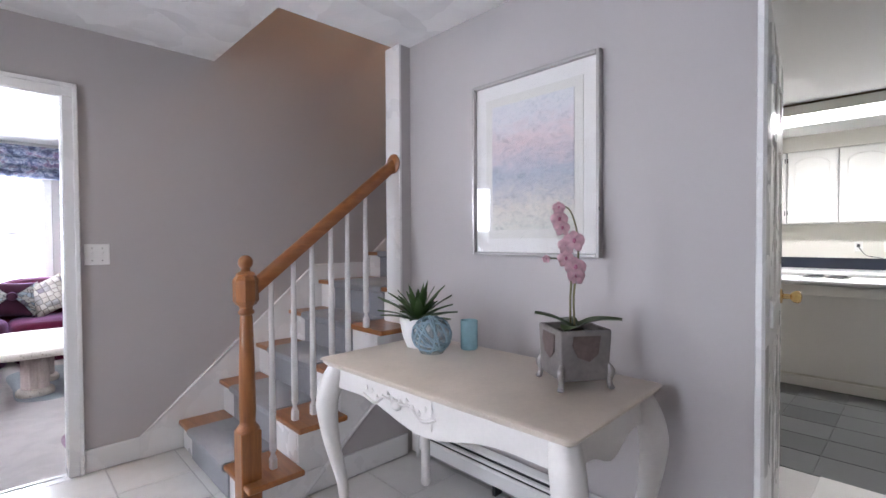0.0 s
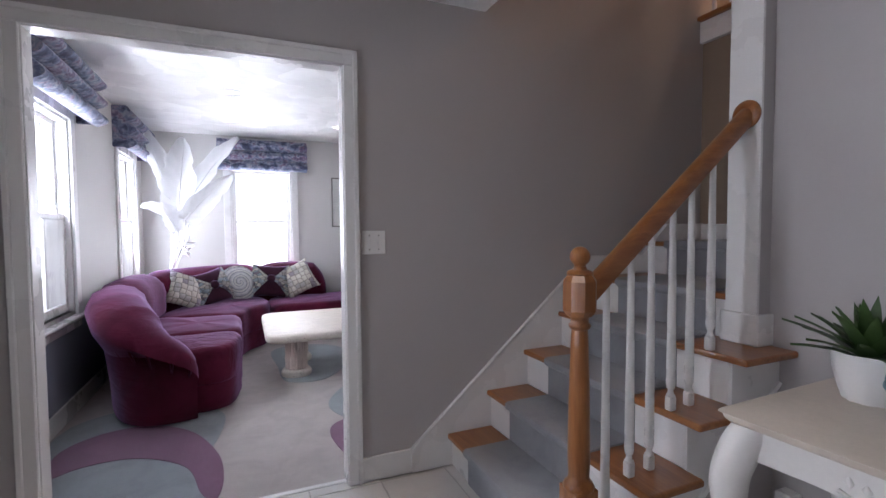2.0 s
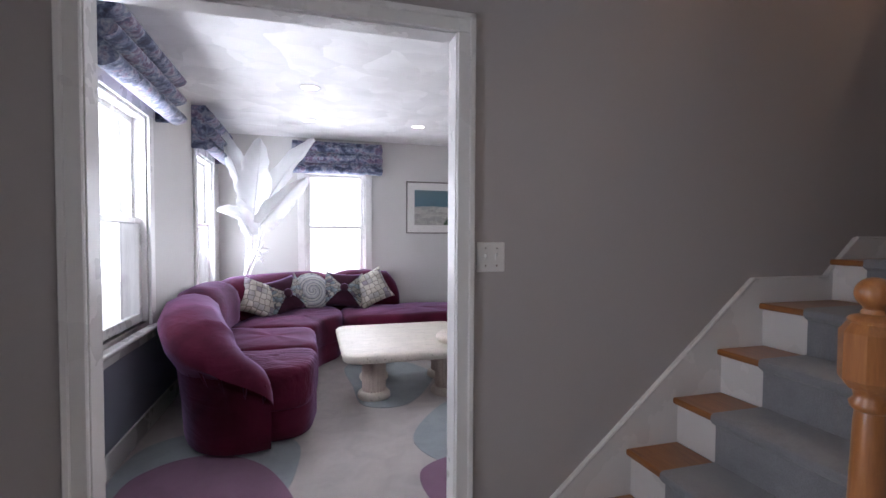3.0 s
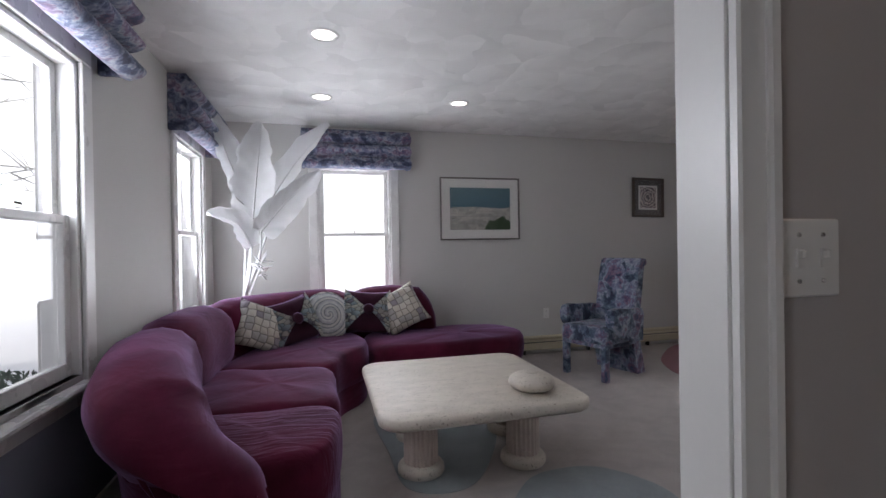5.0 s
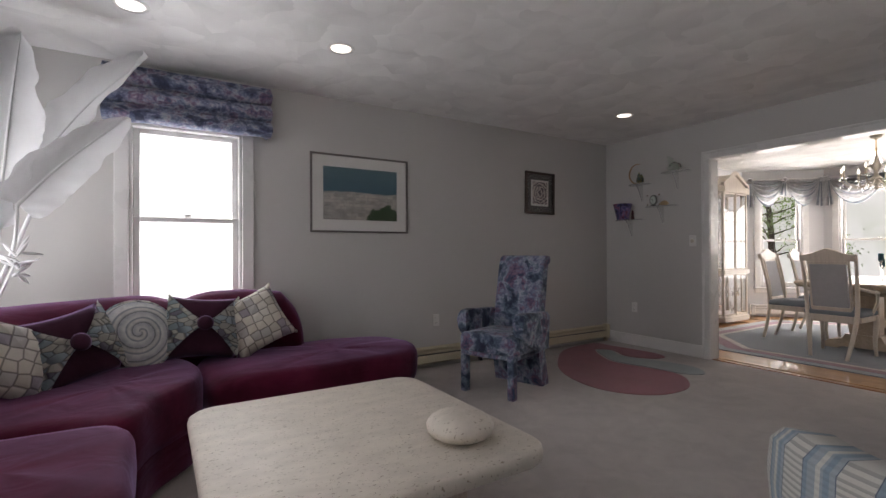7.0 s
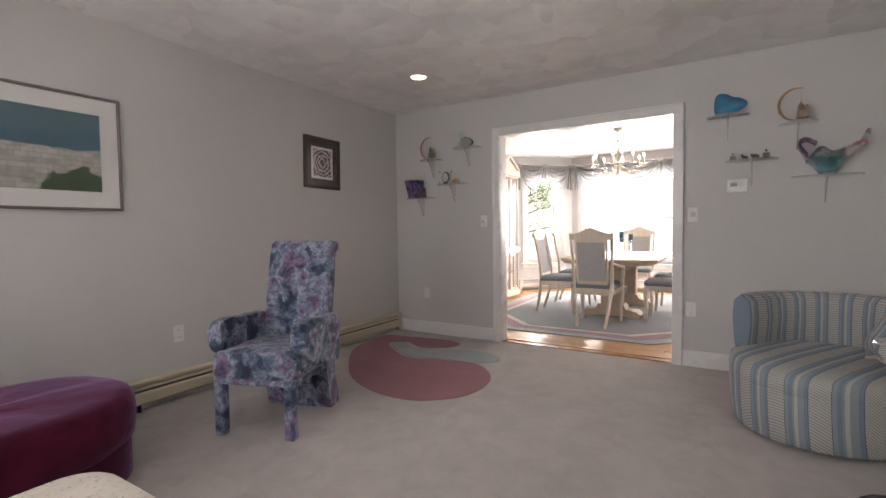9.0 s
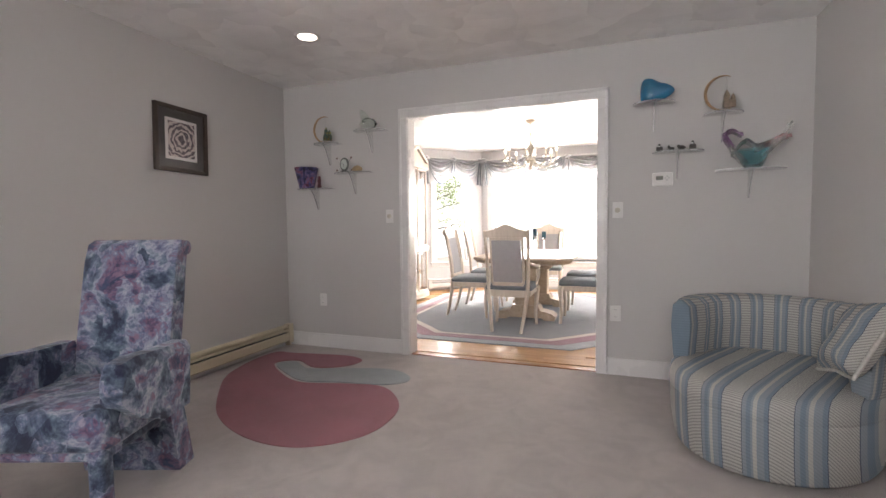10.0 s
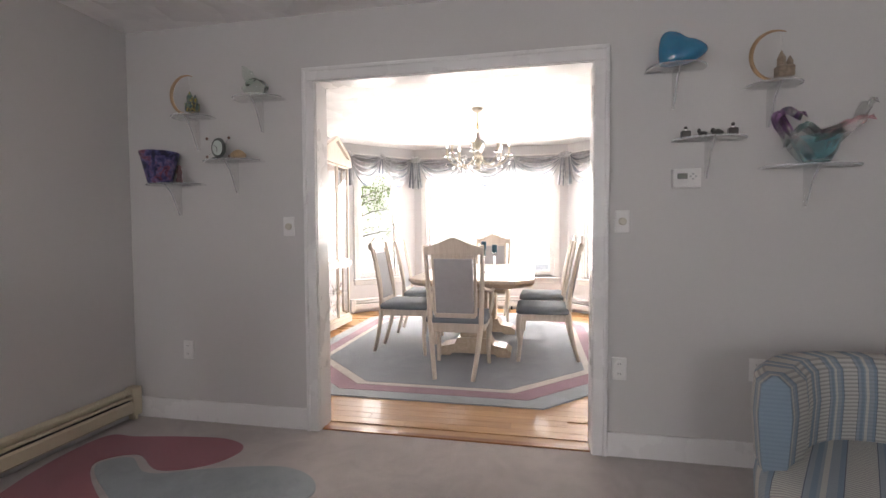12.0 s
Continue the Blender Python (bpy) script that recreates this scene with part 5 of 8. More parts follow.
def sea_town_art():
    """Sea above, pale town below, a dark bush in one corner."""
    m, t, b = nodes_of("seaside_town_print")
    f, sp = local_z(t, -0.22, 0.22)
    n = noise_tex(t, mapped(t, (1, 1, 1.5)), 7, 3, 0.6)
    sky_c = ramp(t, f, [(0.45, (0.075, 0.15, 0.20)), (0.6, (0.06, 0.14, 0.19)), (1.0, (0.10, 0.185, 0.215))])
    br = t.nodes.new("ShaderNodeTexBrick")
    br.inputs["Scale"].default_value = 9
    br.inputs["Color1"].default_value, br.inputs["Color2"].default_value, br.inputs["Mortar"].default_value = (0.62, 0.58, 0.52, 1), (0.42, 0.40, 0.37, 1), (0.30, 0.30, 0.30, 1)
    br.inputs["Mortar Size"].default_value, br.inputs["Bias"].default_value = 0.01, 0.25
    mp = t.nodes.new("ShaderNodeMapping")
    tc = t.nodes.new("ShaderNodeTexCoord")
    mp.inputs["Rotation"].default_value = (radians(90), 0, 0)
    t.links.new(tc.outputs["Object"], mp.inputs["Vector"])
    t.links.new(mp.outputs[0], br.inputs["Vector"])
    town = blend(t, "MULTIPLY", 0.6, br.outputs[0], ramp(t, noise_tex(t, mapped(t), 14, 4, 0.7), [(0.3, (0.5, 0.5, 0.5)), (0.6, (1, 1, 1))]))
    edge = t.nodes.new("ShaderNodeMath")
    edge.operation = "MULTIPLY_ADD"
    edge.inputs[1].default_value = 0.12
    t.links.new(n, edge.inputs[0])
    t.links.new(f, edge.inputs[2])
    c = blend(t, "MIX", ramp(t, edge.outputs[0], [(0.585, (0, 0, 0)), (0.60, (1, 1, 1))]), town, sky_c)
    d = t.nodes.new("ShaderNodeVectorMath")
    d.operation = "DISTANCE"
    d.inputs[1].default_value = (0.30, -0.012, -0.24)
    wob = t.nodes.new("ShaderNodeVectorMath")
    wob.operation = "MULTIPLY_ADD"
    wob.inputs[1].default_value = (0.12, 0, 0.12)
    nn = t.nodes.new("ShaderNodeTexNoise")
    nn.inputs["Scale"].default_value = 14
    t.links.new(tc.outputs["Object"], nn.inputs["Vector"])
    t.links.new(nn.outputs["Color"], wob.inputs[0])
    t.links.new(tc.outputs["Object"], wob.inputs[2])
    t.links.new(wob.outputs[0], d.inputs[0])
    c = blend(t, "MIX", ramp(t, d.outputs["Value"], [(0.20, (1, 1, 1)), (0.22, (0, 0, 0))]), c, (0.035, 0.075, 0.03))
    t.links.new(c, b.inputs["Base Color"])
    b.inputs["Roughness"].default_value = 0.6
    return m


picture("framed_print", pose(1.93, YN, 1.622), 0.91, 0.675, 0.016, PEWTER_FRAME, 0.095, MAT_WHITE, sea_town_art(), "silver-framed print of a white seaside town behind glass")


def maze_art():
    m, t, b = nodes_of("patterned_block_print")
    w = t.nodes.new("ShaderNodeTexWave")
    w.wave_type, w.rings_direction = "RINGS", "Y"
    w.inputs["Scale"].default_value, w.inputs["Distortion"].default_value, w.inputs["Detail"].default_value, w.inputs["Detail Scale"].default_value = 9, 6, 2, 3
    t.links.new(mapped(t), w.inputs["Vector"])
    c = ramp(t, w.outputs["Fac"], [(0.3, (0.62, 0.55, 0.52)), (0.5, (0.30, 0.20, 0.24)), (0.7, (0.08, 0.06, 0.08))])
    t.links.new(c, b.inputs["Base Color"])
    return m


DARK_FRAME = wood("dark_walnut_frame", (0.02, 0.012, 0.010), (0.07, 0.04, 0.03), "x", 0.35)
MAT_DARK = surface("mat_board_charcoal", (0.06, 0.055, 0.055), 0.7, var=0.04)
picture("framed_print", pose(4.06, YN, 1.768, 0, 0.8, 0), 0.44, 0.47, 0.03, DARK_FRAME, 0.082, MAT_DARK, maze_art(), "small dark-framed patterned print behind glass", border=(0.022, MAT_WHITE))

# foyer ceiling lamp, behind the viewer
cl = thing("ceiling_light", "round frosted glass ceiling light with a brass ring", "ceiling light", pose(0.58, 2.68, HF))
part("ring", lathe(bm_new(), [(0.15, 0), (0.155, -0.02), (0.14, -0.03)][::-1], 32), BRASS, cl)
part("shade", lathe(bm_new(), [(0.01, -0.10), (0.07, -0.09), (0.12, -0.06), (0.138, -0.025)], 32), glow("frosted_lamp_glass", (1.0, 0.88, 0.72), 17.0), cl, smooth=80)

# ---- living room ----
def smooth_closed(pts, n=6):
    out = []
    m = len(pts)
    for i in range(m):
        p0, p1, p2, p3 = (Vector((*pts[(i + k) % m], 0)) for k in (-1, 0, 1, 2))
        for j in range(n):
            f = j / n
            q = 0.5 * ((2 * p1) + (p2 - p0) * f + (2 * p0 - 5 * p1 + 4 * p2 - p3) * f * f + (3 * p1 - p0 - 3 * p2 + p3) * f ** 3)
            out.append((q.x, q.y))
    return out


def puffy(bm, outline, rings, wave=0.0, seed=0):
    """A soft slab: rings of (scale, z) about the outline's middle."""
    cx = sum(p[0] for p in outline) / len(outline)
    cy = sum(p[1] for p in outline) / len(outline)
    rows = []
    for k, z in rings:
        rows.append([Vector((cx + (x - cx) * k, cy + (y - cy) * k, z + wave * noise.noise(Vector((x * 5 + seed, y * 5, z * 3))))) for x, y in outline])
    vs = grid_mesh(bm, rows, True)
    bm.faces.new(vs[0][::-1])
    mid = bm.verts.new((cx, cy, rings[-1][1]))
    for i in range(len(outline)):
        bm.faces.new((vs[-1][i], vs[-1][(i + 1) % len(outline)], mid))
    return bm


def sweep(bm, path, heights, section, taper=0.0):
    """Sweep section(h) -> [(offset to the room side, z)] along a plan path; ends drawn in by taper."""
    n = len(path)
    rows = []
    for i, p in enumerate(path):
        d = (path[min(i + 1, n - 1)] - path[max(i - 1, 0)]).normalized()
        s = Vector((d.y, -d.x, 0))
        sec = section(heights[i])
        e = min(i, n - 1 - i)
        k = 1.0 if taper == 0 or e > 3 else 1 - taper * (1 - e / 4) ** 2
        mo = sum(o for o, z in sec) / len(sec)
        mz = sum(z for o, z in sec) / len(sec)
        rows.append([p + s * (mo + (o - mo) * k) + Vector((0, 0, mz + (z - mz) * k)) for o, z in sec])
    vs = grid_mesh(bm, rows, True)
    bm.faces.new(vs[0][::-1]), bm.faces.new(vs[-1])
    return bm


SOFA_LINE = [(0.04, 5.53, 0), (-0.13, 5.50, 0), (-0.28, 5.58, 0), (-0.39, 5.82, 0), (-0.49, 6.25, 0), (-0.545, 6.8, 0), (-0.50, 7.3, 0), (-0.34, 7.76, 0), (0.0, 8.07, 0), (0.45, 8.22, 0), (0.9, 8.26, 0), (1.18, 8.26, 0), (1.33, 8.25, 0)]
SOFA_H = [0.44, 0.62, 0.77, 0.83, 0.845, 0.845, 0.845, 0.84, 0.84, 0.845, 0.85, 0.82, 0.60]
NS = 96
line = curve_pts(SOFA_LINE, NS)
hts = lerp_list(SOFA_H, NS)


def shell_section(h):
    return [(-0.09, 0.025), (-0.10, 0.2), (-0.125, 0.42), (-0.15, h * 0.68), (-0.14, h * 0.8), (-0.03, h * 0.84), (0.07, h * 0.74), (0.10, 0.38), (0.10, 0.025)]


def cushion_section(h):
    lo = min(0.40, h - 0.2)
    return [(-0.13, lo + 0.06), (-0.20, lo + (h - lo) * 0.45), (-0.225, h - 0.13), (-0.19, h - 0.05), (-0.10, h - 0.008), (-0.02, h), (0.07, h - 0.025), (0.135, h - 0.09), (0.165, h - 0.20), (0.16, lo + 0.06), (0.12, lo - 0.02), (0.02, lo - 0.03), (-0.08, lo)]


sofa = thing("sectional_sofa", "curved plum velvet sectional sofa with a chaise end", "sofa")
part("shell", sweep(bm_new(), line, hts, shell_section), VELVET, sofa, smooth=60)
for a, b in ((0, 36), (36, 50), (50, 73), (73, 96)):
    part("back_cushion", sweep(bm_new(), line[a:b + 1], hts[a:b + 1], cushion_section, 0.30 if a else 0.22), VELVET, sofa, smooth=80)
SEATS = [
    [(-0.36, 5.68), (-0.10, 5.56), (0.12, 5.54), (0.26, 5.62), (0.315, 5.82), (0.30, 6.10), (-0.06, 6.13), (-0.44, 6.12)],
    [(-0.44, 6.14), (-0.06, 6.15), (0.30, 6.13), (0.325, 6.48), (0.285, 6.86), (-0.06, 6.93), (-0.44, 6.95)],
    [(-0.44, 6.98), (-0.05, 6.96), (0.27, 6.89), (0.40, 7.15), (0.58, 7.42), (0.61, 7.80), (0.50, 8.10), (0.10, 8.02), (-0.24, 7.74)],
    [(0.64, 7.47), (1.0, 7.42), (1.4, 7.42), (1.80, 7.49), (2.02, 7.66), (2.08, 7.90), (1.98, 8.16), (1.7, 8.30), (1.2, 8.30), (0.65, 8.18)]]
for k, pl_ in enumerate(SEATS):
    ol = smooth_closed(pl_)
    top = 0.455 if k < 3 else 0.43
    part("seat_cushion", puffy(bm_new(), ol, [(0.93, 0.19), (0.985, 0.21), (1.0, 0.26), (1.005, 0.33), (0.995, top - 0.055), (0.965, top - 0.025), (0.91, top - 0.006), (0.80, top), (0.5, top + 0.008), (0.2, top + 0.01)], 0.010, k), VELVET_CREASED if k == 0 else VELVET, sofa, smooth=80)
    part("seat_base", puffy(bm_new(), ol, [(0.95, 0.02), (0.965, 0.03), (0.965, 0.2), (0.9, 0.215)]), VELVET, sofa, smooth=50)
for k in range(5):
    # gathered pleats at the rolled end
    i = 3 + k * 3
    p, h = line[i], hts[i]
    dd = (line[i + 1] - line[i - 1]).normalized()
    s = Vector((dd.y, -dd.x, 0))
    pts = [p + s * -0.135 + Vector((0, 0, h * 0.62)), p + s * -0.188 + Vector((0, 0, h * 0.76)), p + s * -0.19 + Vector((0, 0, h * 0.86)), p + s * -0.15 + Vector((0, 0, h - 0.04))]
    part("pleat", tube(bm_new(), curve_pts(pts, 8), [0.002, 0.006, 0.009, 0.010, 0.009, 0.008, 0.006, 0.004, 0.001], 6), VELVET, sofa, smooth=80)


# scatter cushions
def patch_cloth(name, cols, scale, loose=1.0, stretch=1.6):
    m, t, b = nodes_of(name)
    vor = t.nodes.new("ShaderNodeTexVoronoi")
    vor.inputs["Scale"].default_value, vor.inputs["Randomness"].default_value = scale, loose
    t.links.new(mapped(t, (1, stretch, 0)), vor.inputs["Vector"])
    sp = t.nodes.new("ShaderNodeSeparateColor")
    t.links.new(vor.outputs["Color"], sp.inputs[0])
    c = ramp(t, sp.outputs[0], cols, "CONSTANT")
    edge = t.nodes.new("ShaderNodeTexVoronoi")
    edge.feature = "DISTANCE_TO_EDGE"
    edge.inputs["Scale"].default_value, edge.inputs["Randomness"].default_value = scale, loose
    t.links.new(mapped(t, (1, stretch, 0)), edge.inputs["Vector"])
    c = blend(t, "MULTIPLY", 0.75, c, ramp(t, edge.outputs["Distance"], [(0.03, (0.2, 0.18, 0.2)), (0.09, (1, 1, 1))]))
    t.links.new(c, b.inputs["Base Color"])
    b.inputs["Roughness"].default_value, b.inputs["Sheen Weight"].default_value = 0.9, 0.2
    bump(t, b, edge.outputs["Distance"], 0.8, 0.02)
    return m


def spiral_cloth():
    m, t, b = nodes_of("spiral_pieced_cloth")
    tc = t.nodes.new("ShaderNodeTexCoord")
    gr = t.nodes.new("ShaderNodeSeparateXYZ")
    t.links.new(tc.outputs["Object"], gr.inputs[0])
    an = t.nodes.new("ShaderNodeMath")
    an.operation = "ARCTAN2"
    t.links.new(gr.outputs["Y"], an.inputs[0]), t.links.new(gr.outputs["X"], an.inputs[1])
    ln = t.nodes.new("ShaderNodeVectorMath")
    ln.operation = "LENGTH"
    fl = t.nodes.new("ShaderNodeVectorMath")
    fl.operation = "MULTIPLY"
    fl.inputs[1].default_value = (1, 1, 0)
    t.links.new(tc.outputs["Object"], fl.inputs[0]), t.links.new(fl.outputs[0], ln.inputs[0])
    k1, k2, fr = (t.nodes.new("ShaderNodeMath") for _ in range(3))
    k1.operation, k1.inputs[1].default_value = "MULTIPLY", 14.0
    t.links.new(ln.outputs["Value"], k1.inputs[0])
    k2.operation, k2.inputs[1].default_value = "MULTIPLY_ADD", 1 / (2 * math.pi)
    t.links.new(an.outputs[0], k2.inputs[0]), t.links.new(k1.outputs[0], k2.inputs[2])
    fr.operation = "FRACT"
    t.links.new(k2.outputs[0], fr.inputs[0])
    c = ramp(t, fr.outputs[0], [(0.0, (0.10, 0.10, 0.13)), (0.16, (0.50, 0.50, 0.48)), (0.3, (0.58, 0.56, 0.52)), (0.46, (0.20, 0.22, 0.26)), (0.55, (0.58, 0.58, 0.56)), (0.9, (0.40, 0.40, 0.42))])
    c = blend(t, "MULTIPLY", 0.5, c, ramp(t, noise_tex(t, mapped(t), 30, 3), [(0.35, (0.6, 0.62, 0.66)), (0.6, (1, 1, 1))]))
    t.links.new(c, b.inputs["Base Color"])
    b.inputs["Roughness"].default_value = 0.9
    bump(t, b, fr.outputs[0], 0.4, 0.008)
    return m


PATCH = patch_cloth("patchwork_cloth", [(0.0, (0.55, 0.51, 0.44)), (0.3, (0.42, 0.40, 0.38)), (0.5, (0.60, 0.57, 0.51)), (0.68, (0.28, 0.25, 0.28)), (0.84, (0.46, 0.42, 0.36))], 17, 0.28, 1.0)
WING = patch_cloth("butterfly_cloth", [(0.0, (0.50, 0.49, 0.45)), (0.35, (0.30, 0.36, 0.40)), (0.55, (0.58, 0.56, 0.50)), (0.75, (0.22, 0.20, 0.25)), (0.88, (0.42, 0.50, 0.55))], 20)
PLUM_DARK = velvet("velvet_dark_plum", (0.05, 0.016, 0.03))
SPIRAL = spiral_cloth()


def pillow_mesh(bm, w, h, d, rnd=False, n=14):
    """A stuffed cushion in the local x-y plane, with its thickness in z."""
    front, back = [], []
    for j in range(n + 1):
        ra, rb = [], []
        for i in range(n + 1):
            u, v = 2 * i / n - 1, 2 * j / n - 1
            if rnd:
                x, y = u * math.sqrt(1 - v * v / 2), v * math.sqrt(1 - u * u / 2)
                rr = min(1, x * x + y * y)
                z = d * math.sqrt(max(0, 1 - rr)) * 0.9
            else:
                pin = 1 - 0.10 * (1 - (u * u)) * v * v - 0.0
                pin2 = 1 - 0.10 * (1 - (v * v)) * u * u
                x, y = u * pin2, v * pin
                z = d * ((1 - u ** 4) * (1 - v ** 4)) ** 0.55
            z *= 1 + 0.15 * noise.noise(Vector((u * 2.5, v * 2.5, w * 9)))
            ra.append(Vector((x * w / 2, y * h / 2, z)))
            rb.append(Vector((x * w / 2, y * h / 2, -z * 0.8 - 0.001)))
        front.append(ra), back.append(rb)
    grid_mesh(bm, front)
    grid_mesh(bm, back)
    bmesh.ops.remove_doubles(bm, verts=bm.verts, dist=0.0012)
    return bm


def cushion(kind, x, y, z, yaw, lean, spin, size, label):
    m = pose(x, y, z, 0, 0, yaw) @ pose(0, 0, 0, 90 - lean, 0, 0) @ pose(0, 0, 0, 0, 0, spin)
    root = thing("throw_pillow", label, "pillow", m, group="pillows on the sofa")
    base = {"patch": PATCH, "spiral": SPIRAL, "wing": PLUM_DARK}[kind]
    part("cover", pillow_mesh(bm_new(), size, size, 0.075, kind == "spiral"), base, root, smooth=80)
    if kind == "spiral":
        ring = [Vector((size / 2 * math.cos(a * math.pi / 16), size / 2 * math.sin(a * math.pi / 16), 0)) for a in range(32)]
        part("piping", tube(bm_new(), ring, 0.008, 6, True), WING, root, smooth=80)
    if kind == "wing":
        for s in (-1, 1):
            bm = bm_new()
            rows = []
            for i in range(9):
                u = i / 8
                x0 = s * (0.02 + u * size * 0.46)
                half = 0.020 + u ** 1.25 * size * 0.47
                rows.append([Vector((x0, half * (2 * j / 10 - 1), 0.112 - 0.060 * u * u - 0.03 * u * abs(2 * j / 10 - 1) ** 3 + 0.007 * math.sin(j * 3.1) * (1 - 0.5 * u))) for j in range(11)])
            grid_mesh(bm, rows)
            bmesh.ops.solidify(bm, geom=bm.faces[:], thickness=0.006)
            part("wing", bm, WING, root, "gathered patterned wing", 80)
        part("knot", lathe(bm_new(), [(0.005, 0.08), (0.040, 0.095), (0.048, 0.115), (0.03, 0.136), (0.004, 0.138)], 14), PLUM_DARK, root, "dark gathered rosette", 80)
    else:
        for sx in (-1, 1):
            for sy in (-1, 1):
                if kind == "patch":
                    part("corner", lathe(bm_new(), [(0.012, -0.004), (0.006, 0.004)], 6, (sx * size * 0.485, sy * size * 0.485, 0)), PATCH, root)
    return root


cushion("patch", -0.215, 7.54, 0.625, 40, 24, -26, 0.38, "square patchwork throw pillow in cream and grey")
cushion("wing", 0.01, 7.70, 0.625, 30, 22, 12, 0.39, "plum throw pillow with a gathered butterfly bow")
cushion("spiral", 0.29, 7.93, 0.63, 16, 22, 0, 0.42, "round throw pillow with a pieced spiral")
cushion("wing", 0.64, 8.0, 0.635, 4, 22, -6, 0.41, "plum throw pillow with a gathered butterfly bow")
cushion("patch", 0.96, 8.0, 0.65, -6, 22, 26, 0.40, "square patchwork throw pillow in cream and grey")

# coffee table
ct = thing("coffee_table", "square cream travertine coffee table on four fluted column legs", "coffee table", pose(1.058, 6.42, 0))
bm = bm_new()
rows = []
for k, z in ((-0.012, 0.362), (0.0, 0.372), (0.004, 0.392), (0.0, 0.414), (-0.012, 0.422)):
    rows.append([Vector((x, y, z)) for x, y in rounded(1.11 + 2 * k, 1.14 + 2 * k, 0.125 + k, 10)])
vs = grid_mesh(bm, rows, True)
bm.faces.new(vs[0][::-1]), bm.faces.new(vs[-1])
part("tabletop", bm, TRAVERTINE, ct, "thick travertine top", 50)
ROSE_STONE = surface("rose_travertine", (0.60, 0.50, 0.45), 0.45, var=0.12, big=9, fine=50, grain=0.12, depth=0.002)
for dx, dy in ((-0.30, -0.20), (0.28, -0.24), (-0.24, 0.26), (0.36, 0.20)):
    leg = part("leg", lathe(bm_new(), [(0.120, 0.0), (0.127, 0.012), (0.125, 0.04), (0.112, 0.055), (0.092, 0.06)], 32, (dx, dy, 0)), TRAVERTINE, ct, "round column base", 50)
    bm = bm_new()
    n = 132
    rows = []
    for z in (0.055, 0.10, 0.30, 0.364):
        rows.append([Vector((dx + (0.093 - 0.007 * (0.5 + 0.5 * math.cos(22 * 2 * math.pi * i / n))) * math.cos(2 * math.pi * i / n), dy + (0.093 - 0.007 * (0.5 + 0.5 * math.cos(22 * 2 * math.pi * i / n))) * math.sin(2 * math.pi * i / n), z)) for i in range(n)])
    grid_mesh(bm, rows, True)
    part("fluted_shaft", bm, ROSE_STONE, leg, "fluted rose stone shaft", 60)
bw = thing("decorative_bowl", "low round white ribbed stone ornament on the coffee table", "ornament", pose(1.355, 6.09, 0.422))
bm = bm_new()
n = 60
rows = []
for a in range(0, 181, 9):
    r = 0.125 * math.sin(radians(a)) ** 0.8 if 0 < a < 180 else 0.004
    z = 0.052 - 0.052 * math.cos(radians(a))
    rib = 0.0022 if a < 75 else 0.0008
    rows.append([Vector(((r + rib * math.cos(20 * 2 * math.pi * i / n)) * math.cos(2 * math.pi * i / n), (r + rib * math.cos(20 * 2 * math.pi * i / n)) * math.sin(2 * math.pi * i / n), z)) for i in range(n)])
vs = grid_mesh(bm, rows, True)
bm.faces.new(vs[0][::-1]), bm.faces.new(vs[-1])
part("body", bm, TRAVERTINE, bw, smooth=80)
part("rim", lathe(bm_new(), [(0.03, 0.098), (0.042, 0.104), (0.036, 0.108), (0.02, 0.102)], 24), TRAVERTINE, bw, smooth=60)


# roman valances over the living room windows
def valance(name, m, w, h, label, depth=0.14):
    """Local: x along the wall, room side -y, top at z = 0."""
    root = thing(name, label, "valance", m)
    folds = 3
    fh = h / folds
    for k in range(folds):
        z1 = -k * fh
        z0 = z1 - fh - 0.012
        rows = []
        n = 30
        for i in range(n + 1):
            x = -w / 2 + w * i / n
            row = []
            for j in range(13):
                f = j / 12
                zz = z1 + (z0 - z1) * f
                bulge = 0.075 * math.sin(math.pi * (f * 0.995) ** 1.7) ** 0.8
                wob = 0.006 * noise.noise(Vector((x * 6, k * 3.0, f * 2)))
                row.append(Vector((x + (0.004 * (1 if i == n else -1 if i == 0 else 0)) * math.sin(math.pi * f), -depth + 0.02 - bulge + wob, zz + wob)))
            back = [Vector((x, -depth + 0.045, z0 + 0.01)), Vector((x, -depth + 0.045, z1))]
            rows.append(row + back)
        bm = bm_new()
        vs = grid_mesh(bm, rows, True)
        bm.faces.new(vs[0][::-1]), bm.faces.new(vs[-1])
        part("fold", bm, FLORAL_BLIND, root, smooth=60)
        for s in (-1, 1):
            xa, xb = sorted((s * w / 2, s * (w / 2 - 0.03)))
            side = box(bm_new(), xa, xb, -depth + 0.02, 0, z0 + 0.012, z1, 0.008, 2)
            part("return", side, FLORAL_BLIND, root)
    part("header_board", box(bm_new(), -w / 2 + 0.03, w / 2 - 0.03, -depth + 0.045, 0, -0.03, 0), TRIM, root)
    return root


valance("window_valance", pose(0.61, YN, 2.385), 1.06, 0.375, "grey-blue floral fabric valance in three soft folds")
valance("window_valance", pose(XW, 7.76, 2.425, 0, 0, 90), 1.02, 0.385, "grey-blue floral fabric valance in three soft folds")
valance("window_valance", pose(XW, 5.67, 2.425, 0, 0, 90), 1.20, 0.385, "grey-blue floral fabric valance in three soft folds")

